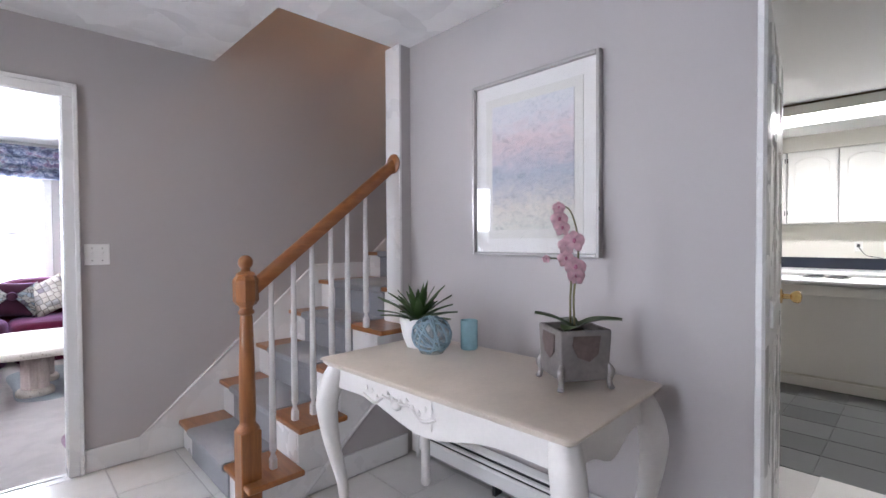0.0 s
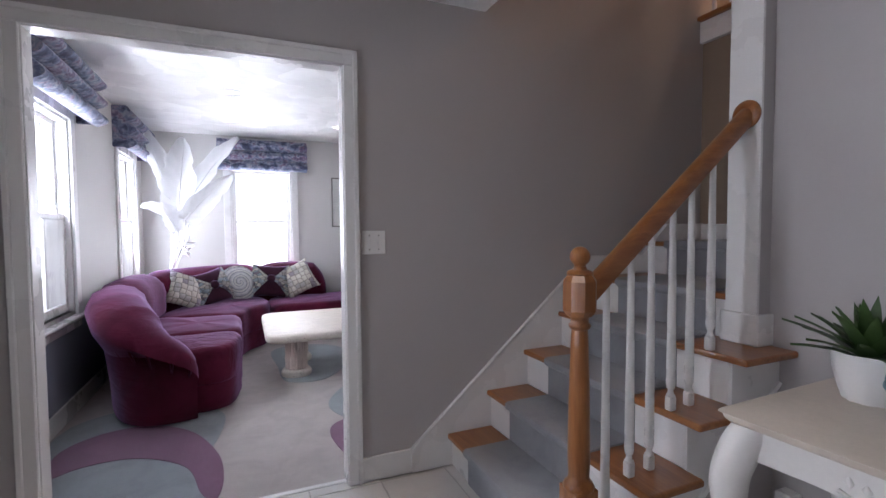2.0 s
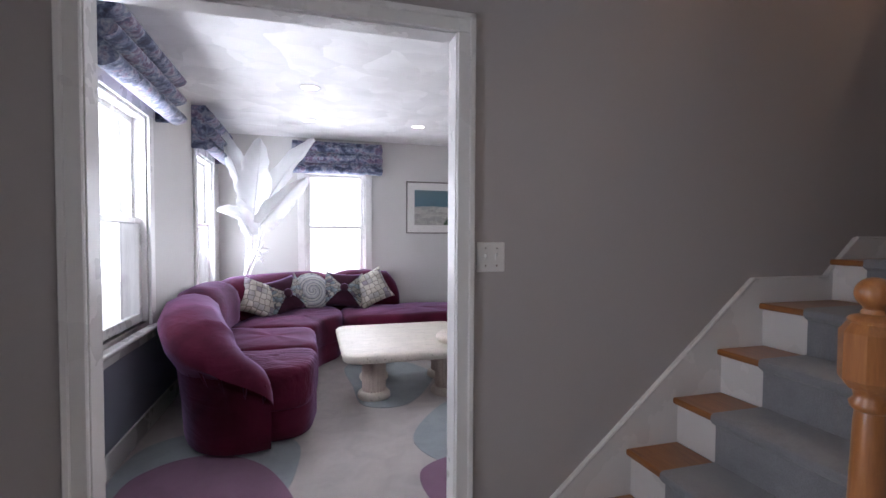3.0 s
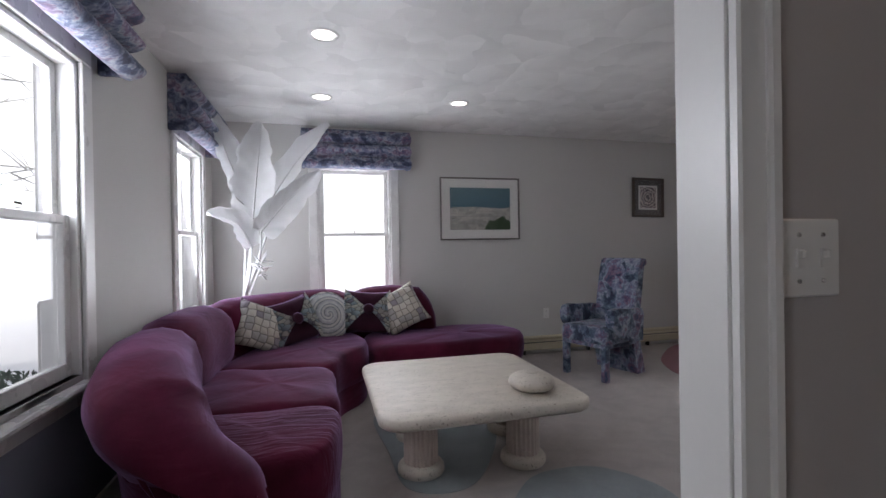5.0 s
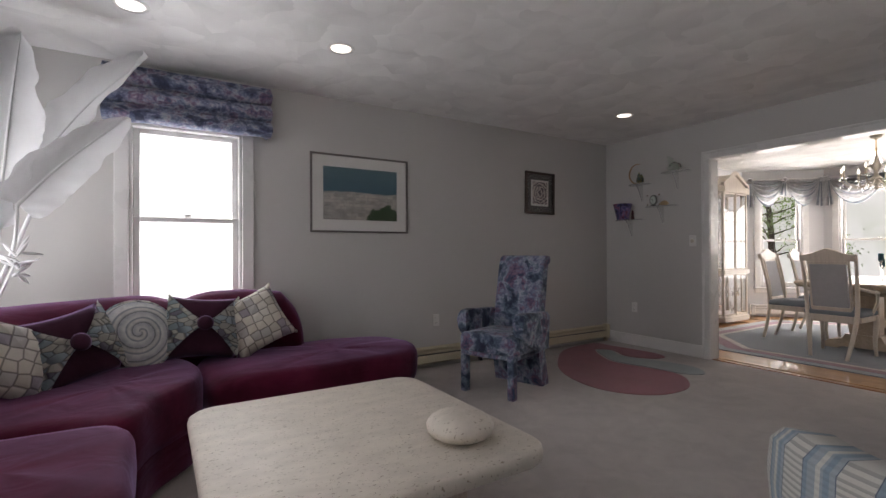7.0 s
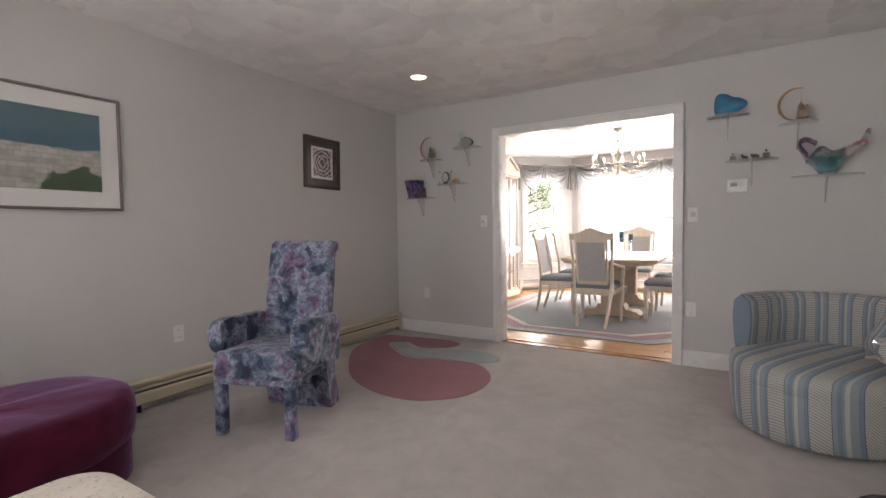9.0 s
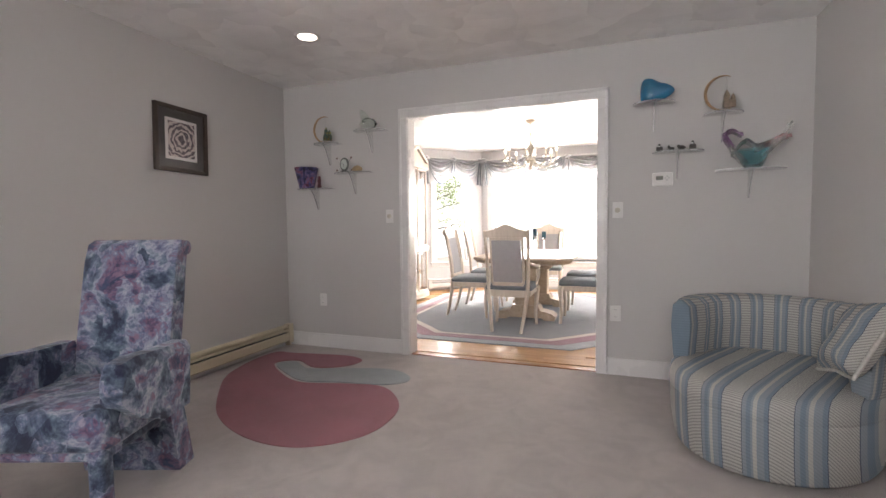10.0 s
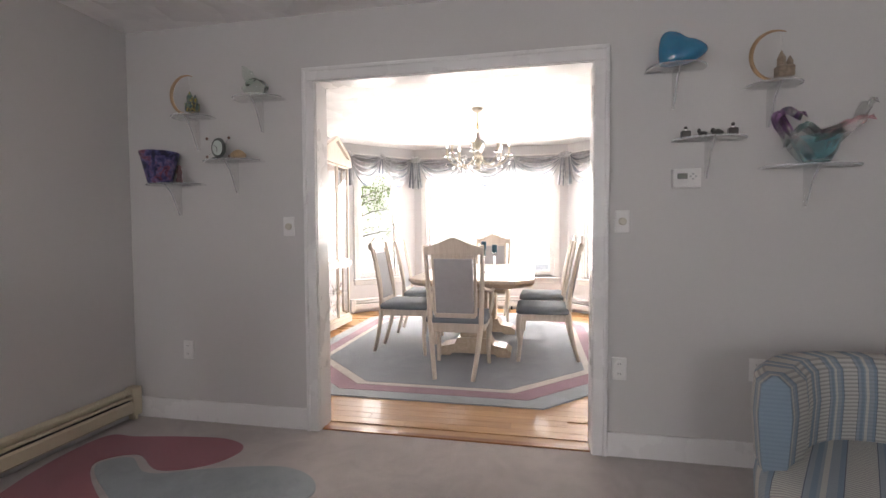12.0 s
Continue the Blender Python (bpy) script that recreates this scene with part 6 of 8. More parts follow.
# recessed lamps
for x, y in ((0.285, 6.49), (0.272, 7.615), (1.408, 7.55), (4.272, 7.57)):
    dl = thing("recessed_light", "round recessed ceiling light, switched on", "ceiling light", pose(x, y, H), group="recessed ceiling lights")
    part("trim_ring", lathe(bm_new(), [(0.062, -0.002), (0.07, -0.007), (0.083, -0.006), (0.088, -0.001)], 32), TRIM, dl, smooth=50)
    part("bulb", lathe(bm_new(), [(0.066, -0.003), (0.05, -0.006), (0.004, -0.007)], 28), BULB, dl, "glowing lamp face")


# white bird-of-paradise plant
bp = thing("artificial_plant", "tall white painted bird-of-paradise plant behind the sofa", "plant")
BX, BY = -0.33, 8.02
part("pot", lathe(bm_new(), [(0.11, 0), (0.13, 0.02), (0.15, 0.26), (0.155, 0.28), (0.14, 0.28), (0.13, 0.24)], 28, (-0.50, 8.30, 0)), WHITE_MATT, bp, "white pot", 40)


def big_leaf(base, mid, tip, width, curl=0.04, face=None, seed=0):
    pts = curve_pts([base, mid, tip], 40)
    n = len(pts)
    bm = bm_new()
    rows = []
    for i, p in enumerate(pts):
        u = i / (n - 1)
        d = (pts[min(i + 1, n - 1)] - pts[max(i - 1, 0)]).normalized()
        f = (face or Vector((0.25, -0.96, 0.1))).normalized()
        s = d.cross(f).normalized()
        q = s.cross(d).normalized()
        w = width * (math.sin(math.pi * min(1, (0.08 + 0.92 * u)) ** 0.75) ** 0.7 if u < 0.995 else 0.02)
        row = []
        for j in range(-8, 9):
            v = j / 8
            side = 3 if v > 0 else 8
            nick = noise.noise(Vector((u * 11, seed * 1.7, side)))
            tear = (0.16 * nick - 0.22 * max(0, noise.noise(Vector((u * 23, seed + 5.0, side))) - 0.25)) * abs(v) ** 3
            rib = 0.004 * math.sin(u * 46 - 9 * abs(v))
            wave = 0.020 * math.sin(u * 17 + seed + 2 * (v > 0)) * abs(v) ** 2 * min(1, w * 8)
            row.append(p + s * w * v * (1 + tear) + q * (curl * (0.2 + abs(v)) * abs(v) + wave + rib * abs(v)))
        rows.append(row)
    grid_mesh(bm, rows)
    bmesh.ops.solidify(bm, geom=bm.faces[:], thickness=0.003)
    lf = part("leaf", bm, WHITE_LEAF, bp, smooth=70)
    part("midrib", tube(bm_new(), [p - (face or Vector((0.25, -0.96, 0.1))).normalized() * -0.004 for p in pts], lerp_list([0.010, 0.006, 0.002], n - 1), 6), WHITE_LEAF, lf, smooth=80)


V3 = lambda x, z, y=BY: Vector((x, y, z))
foot = Vector((-0.50, 8.30, 0.24))
big_leaf(V3(-0.345, 1.60, 7.97), V3(-0.475, 1.97, 7.93), V3(-0.605, 2.33, 7.88), 0.115, 0.05, Vector((0.55, -0.83, 0)), 1)
big_leaf(V3(-0.30, 1.47, 7.92), V3(-0.25, 1.87, 7.84), V3(-0.205, 2.26, 7.82), 0.175, 0.06, Vector((-0.25, -0.97, 0.0)), 2)
big_leaf(V3(-0.17, 1.64, 8.02), V3(0.06, 2.0, 8.04), V3(0.345, 2.31, 7.99), 0.12, 0.05, Vector((-0.25, -0.85, 0.45)), 3)
big_leaf(V3(-0.235, 1.37, 7.88), V3(-0.03, 1.60, 7.80), V3(0.25, 1.88, 7.80), 0.13, 0.05, Vector((0.3, -0.93, -0.2)), 4)
big_leaf(V3(-0.315, 1.24, 7.92), V3(-0.42, 1.44, 7.87), V3(-0.64, 1.50, 7.85), 0.095, 0.05, Vector((0.1, -0.8, 0.6)), 5)
for p in (V3(-0.345, 1.62, 7.97), V3(-0.30, 1.49, 7.92), V3(-0.17, 1.66, 8.02), V3(-0.235, 1.39, 7.88), V3(-0.315, 1.26, 7.92)):
    part("stalk", tube(bm_new(), curve_pts([foot, Vector((-0.42, 8.16, 0.75)), Vector((p.x - 0.02, p.y + 0.03, p.z - 0.25)), p], 16), lerp_list([0.016, 0.014, 0.010, 0.008], 16), 8), WHITE_LEAF, bp, smooth=80)
rng = random.Random(11)
fc = V3(-0.24, 1.08, 7.9)
part("flower_stalk", tube(bm_new(), curve_pts([foot, Vector((-0.40, 8.1, 0.7)), fc], 12), 0.008, 6), WHITE_LEAF, bp)
for k in range(18):
    a, e = rng.uniform(0, 6.28), rng.uniform(-0.7, 1.1)
    dr = Vector((math.cos(a) * math.cos(e), math.sin(a) * math.cos(e), math.sin(e)))
    ln = rng.uniform(0.06, 0.12)
    off = Vector((0, 0, rng.uniform(-0.08, 0.08)))
    part("petal", tube(bm_new(), [fc + off, fc + off + dr * ln * 0.6, fc + off + dr * ln], [0.005, 0.010, 0.002], 6), WHITE_LEAF, bp, smooth=80)


# floral armchair
fcx = thing("parsons_armchair", "high-backed armchair fully covered in blue floral fabric", "chair", pose(2.545, 7.52, 0, 0, 0, -70))
bm = bm_new()
for s in (-1, 1):
    x0, x1 = sorted((s * 0.245, s * 0.185))
    lg = box(bm_new(), x0, x1, 0.0, 0.06, 0.0, 0.36, 0.012, 2)
    part("front_leg", lg, FLORAL, fcx)
part("seat", puffy(bm_new(), rounded(0.52, 0.54, 0.05, 4), [(0.95, 0.33), (1.0, 0.345), (1.0, 0.42), (0.985, 0.45), (0.93, 0.468), (0.7, 0.478), (0.3, 0.482)]), FLORAL, fcx, smooth=60).matrix_local = pose(0, 0.26, 0)
part("seat_rail", box(bm_new(), -0.245, 0.245, 0.005, 0.50, 0.29, 0.36, 0.015, 2), FLORAL, fcx)
rows = []
for y, z, th in ((0.50, 0.30, 0.05), (0.50, 0.45, 0.055), (0.525, 0.62, 0.06), (0.56, 0.80, 0.06), (0.59, 0.97, 0.055), (0.615, 1.05, 0.05), (0.64, 1.07, 0.035)):
    w = 0.216
    rows.append([Vector((x * w, y + (q - 0.5) * 2 * th, z + (0.5 - q) * 0.02)) for x, q in ((-1, 0.12), (-0.92, 0), (0.92, 0), (1, 0.12), (1, 0.88), (0.92, 1), (-0.92, 1), (-1, 0.88))])
bm = bm_new()
vs = grid_mesh(bm, rows, True)
bm.faces.new(vs[0][::-1]), bm.faces.new(vs[-1])
part("backrest", bm, FLORAL, fcx, smooth=45)
part("back_roll", tube(bm_new(), [(-0.218, 0.645, 1.04), (0.218, 0.645, 1.04)], 0.034, 14), FLORAL, fcx, smooth=60)
part("rear_panel", prism(bm_new(), [(0.44, 0.30), (0.55, 0.30), (0.62, 0.0), (0.50, 0.0)], -0.225, 0.225, "x"), FLORAL, fcx, "fabric-covered rear base panel")
for s in (-1, 1):
    x0, x1 = sorted((s * 0.215, s * 0.295))
    rows = []
    for y, zt, zb in ((0.04, 0.60, 0.50), (0.06, 0.635, 0.47), (0.14, 0.645, 0.40), (0.30, 0.63, 0.33), (0.48, 0.625, 0.33)):
        rows.append([Vector((x0, y, zb)), Vector((x0 - 0.012 * (s < 0), y, zt - 0.03)), Vector((x0 + 0.008, y, zt)), Vector((x1 - 0.008, y, zt)), Vector((x1 + 0.012 * (s > 0), y, zt - 0.03)), Vector((x1, y, zb))])
    bm = bm_new()
    vs = grid_mesh(bm, rows, True)
    bm.faces.new(vs[0][::-1]), bm.faces.new(vs[-1])
    part("arm", bm, FLORAL, fcx, smooth=50)


# striped barrel chairs
def striped(name, mode):
    m, t, b = nodes_of(name)
    tc = t.nodes.new("ShaderNodeTexCoord")
    sp = t.nodes.new("ShaderNodeSeparateXYZ")
    t.links.new(tc.outputs["Object"], sp.inputs[0])
    if mode == "round":
        an = t.nodes.new("ShaderNodeMath")
        an.operation = "ARCTAN2"
        t.links.new(sp.outputs["X"], an.inputs[0]), t.links.new(sp.outputs["Y"], an.inputs[1])
        src, k = an.outputs[0], 0.47 / 0.17
    else:
        src, k = sp.outputs["X"], 1 / 0.17
    f1, f2 = t.nodes.new("ShaderNodeMath"), t.nodes.new("ShaderNodeMath")
    f1.operation, f1.inputs[1].default_value, f1.inputs[2].default_value = "MULTIPLY_ADD", k, 10.0
    f2.operation = "FRACT"
    t.links.new(src, f1.inputs[0]), t.links.new(f1.outputs[0], f2.inputs[0])
    cream, blue, slate, dark = (0.50, 0.485, 0.45), (0.21, 0.275, 0.335), (0.29, 0.335, 0.37), (0.12, 0.14, 0.19)
    c = ramp(t, f2.outputs[0], [(0.0, cream), (0.26, dark), (0.275, slate), (0.36, blue), (0.45, slate), (0.5, cream), (0.58, slate), (0.72, blue), (0.80, dark), (0.815, cream)], "CONSTANT")
    lad = t.nodes.new("ShaderNodeMath")
    lad.operation, lad.inputs[1].default_value = "MULTIPLY", 72.0
    if mode == "round":
        t.links.new(sp.outputs["Z"], lad.inputs[0])
    else:
        run = t.nodes.new("ShaderNodeMath")
        t.links.new(sp.outputs["Y"], run.inputs[0]), t.links.new(sp.outputs["Z"], run.inputs[1])
        t.links.new(run.outputs[0], lad.inputs[0])
    lf = t.nodes.new("ShaderNodeMath")
    lf.operation = "FRACT"
    t.links.new(lad.outputs[0], lf.inputs[0])
    rung = ramp(t, lf.outputs[0], [(0.0, (0.62, 0.63, 0.66)), (0.42, (0.68, 0.69, 0.7)), (0.5, (1, 1, 1)), (0.95, (1, 1, 1))])
    c = blend(t, "MULTIPLY", ramp(t, f2.outputs[0], [(0.0, (1, 1, 1)), (0.26, (0.3, 0.3, 0.3)), (0.815, (1, 1, 1))], "CONSTANT"), c, rung)
    weave = noise_tex(t, mapped(t), 300, 2)
    c = blend(t, "MULTIPLY", 0.3, c, ramp(t, weave, [(0.3, (0.7, 0.7, 0.7)), (0.7, (1, 1, 1))]))
    t.links.new(c, b.inputs["Base Color"])
    b.inputs["Roughness"].default_value = 0.9
    bump(t, b, lf.outputs[0], 0.25, 0.003)
    return m


STRIPE_R, STRIPE_S = striped("striped_cloth_round", "round"), striped("striped_cloth_flat", "flat")
sw = thing("swivel_chair", "round barrel swivel chair in blue and cream striped fabric", "chair", pose(4.29, 4.82, 0, 0, 0, -121), group="striped swivel chairs")


def seat_outline(k=1.0):
    return [(0.45 * k * math.sin(a), (0.44 if math.cos(a) > 0 else 0.55) * k * math.cos(a)) for a in (2 * math.pi * i / 48 for i in range(48))]


part("base", puffy(bm_new(), seat_outline(), [(0.92, 0.03), (0.94, 0.045), (0.98, 0.16), (0.997, 0.28), (0.997, 0.30), (0.96, 0.31)]), STRIPE_S, sw, smooth=60)
part("plinth", lathe(bm_new(), [(0.34, 0.0), (0.34, 0.05), (0.3, 0.055)], 36), BLACK, sw)
part("seat", puffy(bm_new(), seat_outline(), [(0.985, 0.296), (1.0, 0.305), (1.002, 0.345), (0.988, 0.382), (0.94, 0.402), (0.75, 0.414), (0.4, 0.42)], 0.006, 3), STRIPE_S, sw, "striped seat cushion", 70)
rows = []
for i in range(41):
    u = i / 40
    a = radians(-116 + 234 * u)
    top = 0.715 - 0.17 * max(0, (u - 0.70) / 0.30) ** 1.3
    e = min(1, min(u, 1 - u) * 14)
    r1, r0 = 0.452, 0.452 - 0.15 * (0.55 + 0.45 * e)
    sec = [(r1 - 0.03, 0.30), (r1, 0.42), (r1 + 0.012, 0.58), (r1 + 0.005, top - 0.03), (r1 - 0.025, top), (r0 + 0.045, top), (r0 + 0.01, top - 0.035), (r0, 0.58), (r0 + 0.01, 0.42), (r0 + 0.03, 0.34)]
    rows.append([Vector((r * math.sin(a), r * math.cos(a), z)) for r, z in sec])
bm = bm_new()
vs = grid_mesh(bm, rows, True)
bm.faces.new(vs[0][::-1]), bm.faces.new(vs[-1])
part("backrest", bm, STRIPE_R, sw, "curved barrel back", 50)
copy_thing(sw, pose(1.86, 4.83, 0, 0, 0, 90) @ Matrix.Diagonal((0.91, 0.86, 1, 1)))
pw = thing("throw_pillow", "striped throw pillow with a cream braided edge on the swivel chair", "pillow", pose(4.29, 4.82, 0, 0, 0, -121) @ pose(0.36, -0.20, 0.645, 0, 0, -66) @ pose(0, 0, 0, 60) @ pose(0, 0, 0, 0, 0, 12))
part("cover", pillow_mesh(bm_new(), 0.36, 0.36, 0.07), STRIPE_S, pw, smooth=80)
EDGE = surface("cream_braid", (0.60, 0.58, 0.54), 0.9, var=0.2, big=40, fine=120, grain=0.4, depth=0.003)
ring = [Vector((0.178 * x, 0.178 * y, 0)) for x, y in ((-1, -1), (-0.5, -0.95), (0, -0.9), (0.5, -0.95), (1, -1), (0.95, -0.5), (0.9, 0), (0.95, 0.5), (1, 1), (0.5, 0.95), (0, 0.9), (-0.5, 0.95), (-1, 1), (-0.95, 0.5), (-0.9, 0), (-0.95, -0.5))]
part("braided_edge", tube(bm_new(), ring, 0.009, 6, True), EDGE, pw, "cream braid", 80)

# iron scroll stand between the chairs
st = thing("iron_scroll_stand", "dark iron scrollwork stand with a curled top", "stand", pose(3.05, 4.80, 0))
part("pole", tube(bm_new(), [(0, 0, 0.02), (0, 0, 0.78)], 0.009, 8), IRON, st)
for k in range(3):
    a = radians(90 + 120 * k)
    c, s_ = math.cos(a), math.sin(a)
    part("foot", tube(bm_new(), curve_pts([(0, 0, 0.22), (c * 0.10, s_ * 0.10, 0.20), (c * 0.2, s_ * 0.2, 0.05), (c * 0.25, s_ * 0.25, 0.012), (c * 0.27, s_ * 0.27, 0.035)], 16), 0.008, 8), IRON, st)
sc = [(0.09 * (1 - i / 40) * math.cos(i * 0.3), 0.09 * (1 - i / 40) * math.sin(i * 0.3), 0.74 + 0.0008 * i) for i in range(34)]
part("scroll", tube(bm_new(), sc, 0.006, 8), CHROME, st, "polished curled wire")
part("finial", lathe(bm_new(), [(0.008, 0.77), (0.026, 0.80), (0.034, 0.84), (0.024, 0.885), (0.006, 0.905)], 16), IRON, st, "dark oval finial", 60)


# carpet inlays: curved coloured shapes let into the carpet
def inlay(name, outline, material, label, z=0.004):
    ol = smooth_closed(outline, 6)
    return structure(name, prism(bm_new(), ol, -0.002, z), material, label, "carpet")


inlay("carpet_inlay_rose", [(3.93, 8.12), (3.62, 7.80), (3.45, 7.42), (3.46, 7.08), (3.68, 6.84), (3.98, 6.80), (4.22, 6.90), (4.40, 7.12), (4.36, 7.42), (4.29, 7.72), (4.42, 8.00), (4.62, 8.22), (4.74, 8.08), (4.62, 7.84), (4.72, 7.62), (4.90, 7.56), (4.99, 7.72), (4.97, 8.0), (4.92, 8.26), (4.90, 8.44), (4.62, 8.46), (4.25, 8.36)], CARPET_ROSE, "rose curved shape let into the carpet")
inlay("carpet_inlay_blue", [(4.60, 8.19), (4.44, 7.98), (4.32, 7.72), (4.385, 7.42), (4.43, 7.12), (4.56, 6.98), (4.70, 7.06), (4.76, 7.26), (4.68, 7.58), (4.58, 7.86), (4.70, 8.08)], CARPET_BLUE, "grey-blue curved shape let into the carpet", 0.0055)
inlay("carpet_inlay_blue_b", [(-0.70, 5.60), (-0.66, 4.90), (-0.40, 4.55), (-0.10, 4.40), (0.16, 4.40), (0.22, 4.62), (0.12, 4.80), (0.20, 5.15), (0.20, 5.55), (-0.1, 5.85), (-0.45, 5.85)], CARPET_BLUE, "grey-blue curved shape let into the carpet", 0.003)
inlay("carpet_inlay_plum", [(-0.62, 5.28), (-0.45, 5.47), (-0.20, 5.48), (0.04, 5.28), (0.20, 4.92), (0.245, 4.62), (0.22, 4.42), (0.15, 4.50), (0.07, 4.78), (-0.10, 4.96), (-0.28, 5.04), (-0.46, 5.02), (-0.60, 4.95)], CARPET_PLUM, "plum curved shape let into the carpet", 0.006)
inlay("carpet_inlay_blue_c", [(0.95, 5.55), (0.90, 5.28), (1.05, 5.05), (1.45, 5.10), (1.80, 5.40), (1.88, 5.70), (1.72, 5.97), (1.50, 6.03), (1.25, 5.95)], CARPET_BLUE, "grey-blue curved shape let into the carpet", 0.003)
inlay("carpet_inlay_plum_b", [(0.86, 5.02), (0.84, 4.72), (0.95, 4.50), (1.30, 4.52), (1.42, 4.85), (1.15, 5.12)], CARPET_PLUM, "plum curved shape let into the carpet", 0.006)
inlay("carpet_inlay_blue_d", [(0.60, 7.10), (0.62, 6.50), (0.66, 6.05), (0.95, 5.98), (1.2, 6.3), (1.35, 6.7), (1.2, 7.1), (0.9, 7.25)], CARPET_BLUE, "grey-blue curved shape let into the carpet", 0.0035)


# acrylic shelves and what stands on them
def shelf(y, z, w, label="clear acrylic wall shelf with a slim fin bracket", d=0.16):
    root = thing("wall_shelf", label, "shelf", pose(XE, y, z, 0, 0, -90), group="acrylic wall shelves")
    pts = [(-w / 2, 0)] + [(-w / 2 * math.cos(math.pi * k / 12), -d * (0.35 + 0.65 * math.sin(math.pi * k / 12))) for k in range(13)] + [(w / 2, 0)]
    part("board", prism(bm_new(), pts, -0.008, 0.0), ACRYLIC, root, "clear acrylic board", bevel=0)
    # whitened tubes imitate light caught in the acrylic edges
    part("edge_glint", tube(bm_new(), [(x, y, -0.004) for x, y in pts[1:-1]], 0.0036, 6), ACRYLIC_EDGE, root, "whitened strip for the glint of the edge", 60)
    part("fin_glint", tube(bm_new(), [(0, -d * 0.8, -0.01), (0, -d * 0.5, -0.06), (0, -0.02, -0.19)], 0.0045, 6), ACRYLIC_EDGE, root, "whitened strip for the glint of the edge", 60)
    part("fin", prism(bm_new(), [(-0.001, -0.008), (-d * 0.8, -0.008), (-d * 0.5, -0.06), (-0.02, -0.19), (-0.001, -0.19)], -0.004, 0.004, "x"), ACRYLIC, root)
    return root


SH = {"bucket": (8.16, 1.482, 0.36), "clock": (7.76, 1.612, 0.36), "moon": (8.02, 1.880, 0.25), "fish": (7.585, 1.968, 0.30), "heart": (5.325, 1.978, 0.27), "moon2": (4.90, 1.868, 0.23), "minis": (5.17, 1.630, 0.32), "bowl": (4.735, 1.486, 0.40)}
for k, (y, z, w) in SH.items():
    shelf(y, z, w)
XS = XE - 0.10


def on_shelf(name, key, label, category, dy=0.0, rz=0, k=1.4):
    y, z, w = SH[key]
    return thing(name, label, category, pose(XS, y + dy, z + 0.0005, 0, 0, -90 + rz) @ Matrix.Scale(k, 4))


vase = on_shelf("painted_vase", "bucket", "dark blue and violet painted bucket vase", "vase", 0.06, k=1.28)
VASE = floral("vase_glaze", [(0.3, (0.02, 0.02, 0.05)), (0.45, (0.07, 0.07, 0.20)), (0.55, (0.22, 0.18, 0.34)), (0.66, (0.30, 0.08, 0.12)), (0.8, (0.03, 0.03, 0.08))], 14)
part("body", lathe(bm_new(), [(0.048, 0), (0.052, 0.004), (0.064, 0.06), (0.077, 0.118), (0.084, 0.142), (0.082, 0.146), (0.076, 0.14), (0.06, 0.06), (0.045, 0.01)], 36), VASE, vase, smooth=50)
fg = on_shelf("small_figurine", "bucket", "small dark red standing figurine", "figurine", -0.075)
part("body", lathe(bm_new(), [(0.012, 0), (0.015, 0.01), (0.009, 0.03), (0.013, 0.045), (0.008, 0.06), (0.01, 0.068), (0.002, 0.078)], 14), surface("dark_red_glaze", (0.10, 0.03, 0.035), 0.3), fg, smooth=60)
ck = on_shelf("table_clock", "clock", "oval desk clock in a silver frame", "clock", 0.06)
rg = lathe(bm_new(), [(0.004, 0), (0.036, 0), (0.040, 0.006), (0.036, 0.014), (0.003, 0.014)], 28, (0, 0, 0), 0.82, 1.1)
bd = part("case", rg, surface("pewter", (0.16, 0.17, 0.16), 0.35, metal=0.5), ck, smooth=40)
bd.matrix_local = pose(0, 0.01, 0.048, 90)
fc_ = part("face", lathe(bm_new(), [(0.028, 0.013), (0.028, 0.016), (0.002, 0.017)], 24, (0, 0, 0), 0.82, 1.1), surface("clock_face_pale", (0.58, 0.64, 0.60), 0.3), ck, "pale green clock face")
fc_.matrix_local = pose(0, 0.01, 0.048, 90)
for a in (60, 180):
    hd = part("hand", box(bm_new(), -0.001, 0.001, 0, 0.018, 0.0172, 0.018), BLACK, ck)
    hd.matrix_local = pose(0, 0.01, 0.048, 90) @ pose(0, 0, 0, 0, 0, a)
part("foot", box(bm_new(), -0.02, 0.02, -0.015, 0.015, 0, 0.008, 0.002), BLACK, ck)
for sx in (-1, 1):
    for zz in (0.012, 0.088):
        part("ear", lathe(bm_new(), [(0.003, -0.006), (0.007, 0), (0.003, 0.006)], 8, (sx * 0.052, 0, zz)), surface("brown_glaze", (0.14, 0.07, 0.05), 0.4), ck)
        part("rod", tube(bm_new(), [(sx * 0.02, 0.005, 0.048), (sx * 0.052, 0.0, zz)], 0.0015, 6), CHROME, ck)
sh_ = on_shelf("seashell_ornament", "clock", "small tan shell ornament", "ornament", -0.07)
part("shell", lathe(bm_new(), [(0.012, 0), (0.026, 0.006), (0.028, 0.018), (0.016, 0.032), (0.004, 0.038)], 20, (0, 0, 0), 1.3, 0.8), surface("tan_shell", (0.46, 0.32, 0.18), 0.4, var=0.25, big=40), sh_, smooth=60)


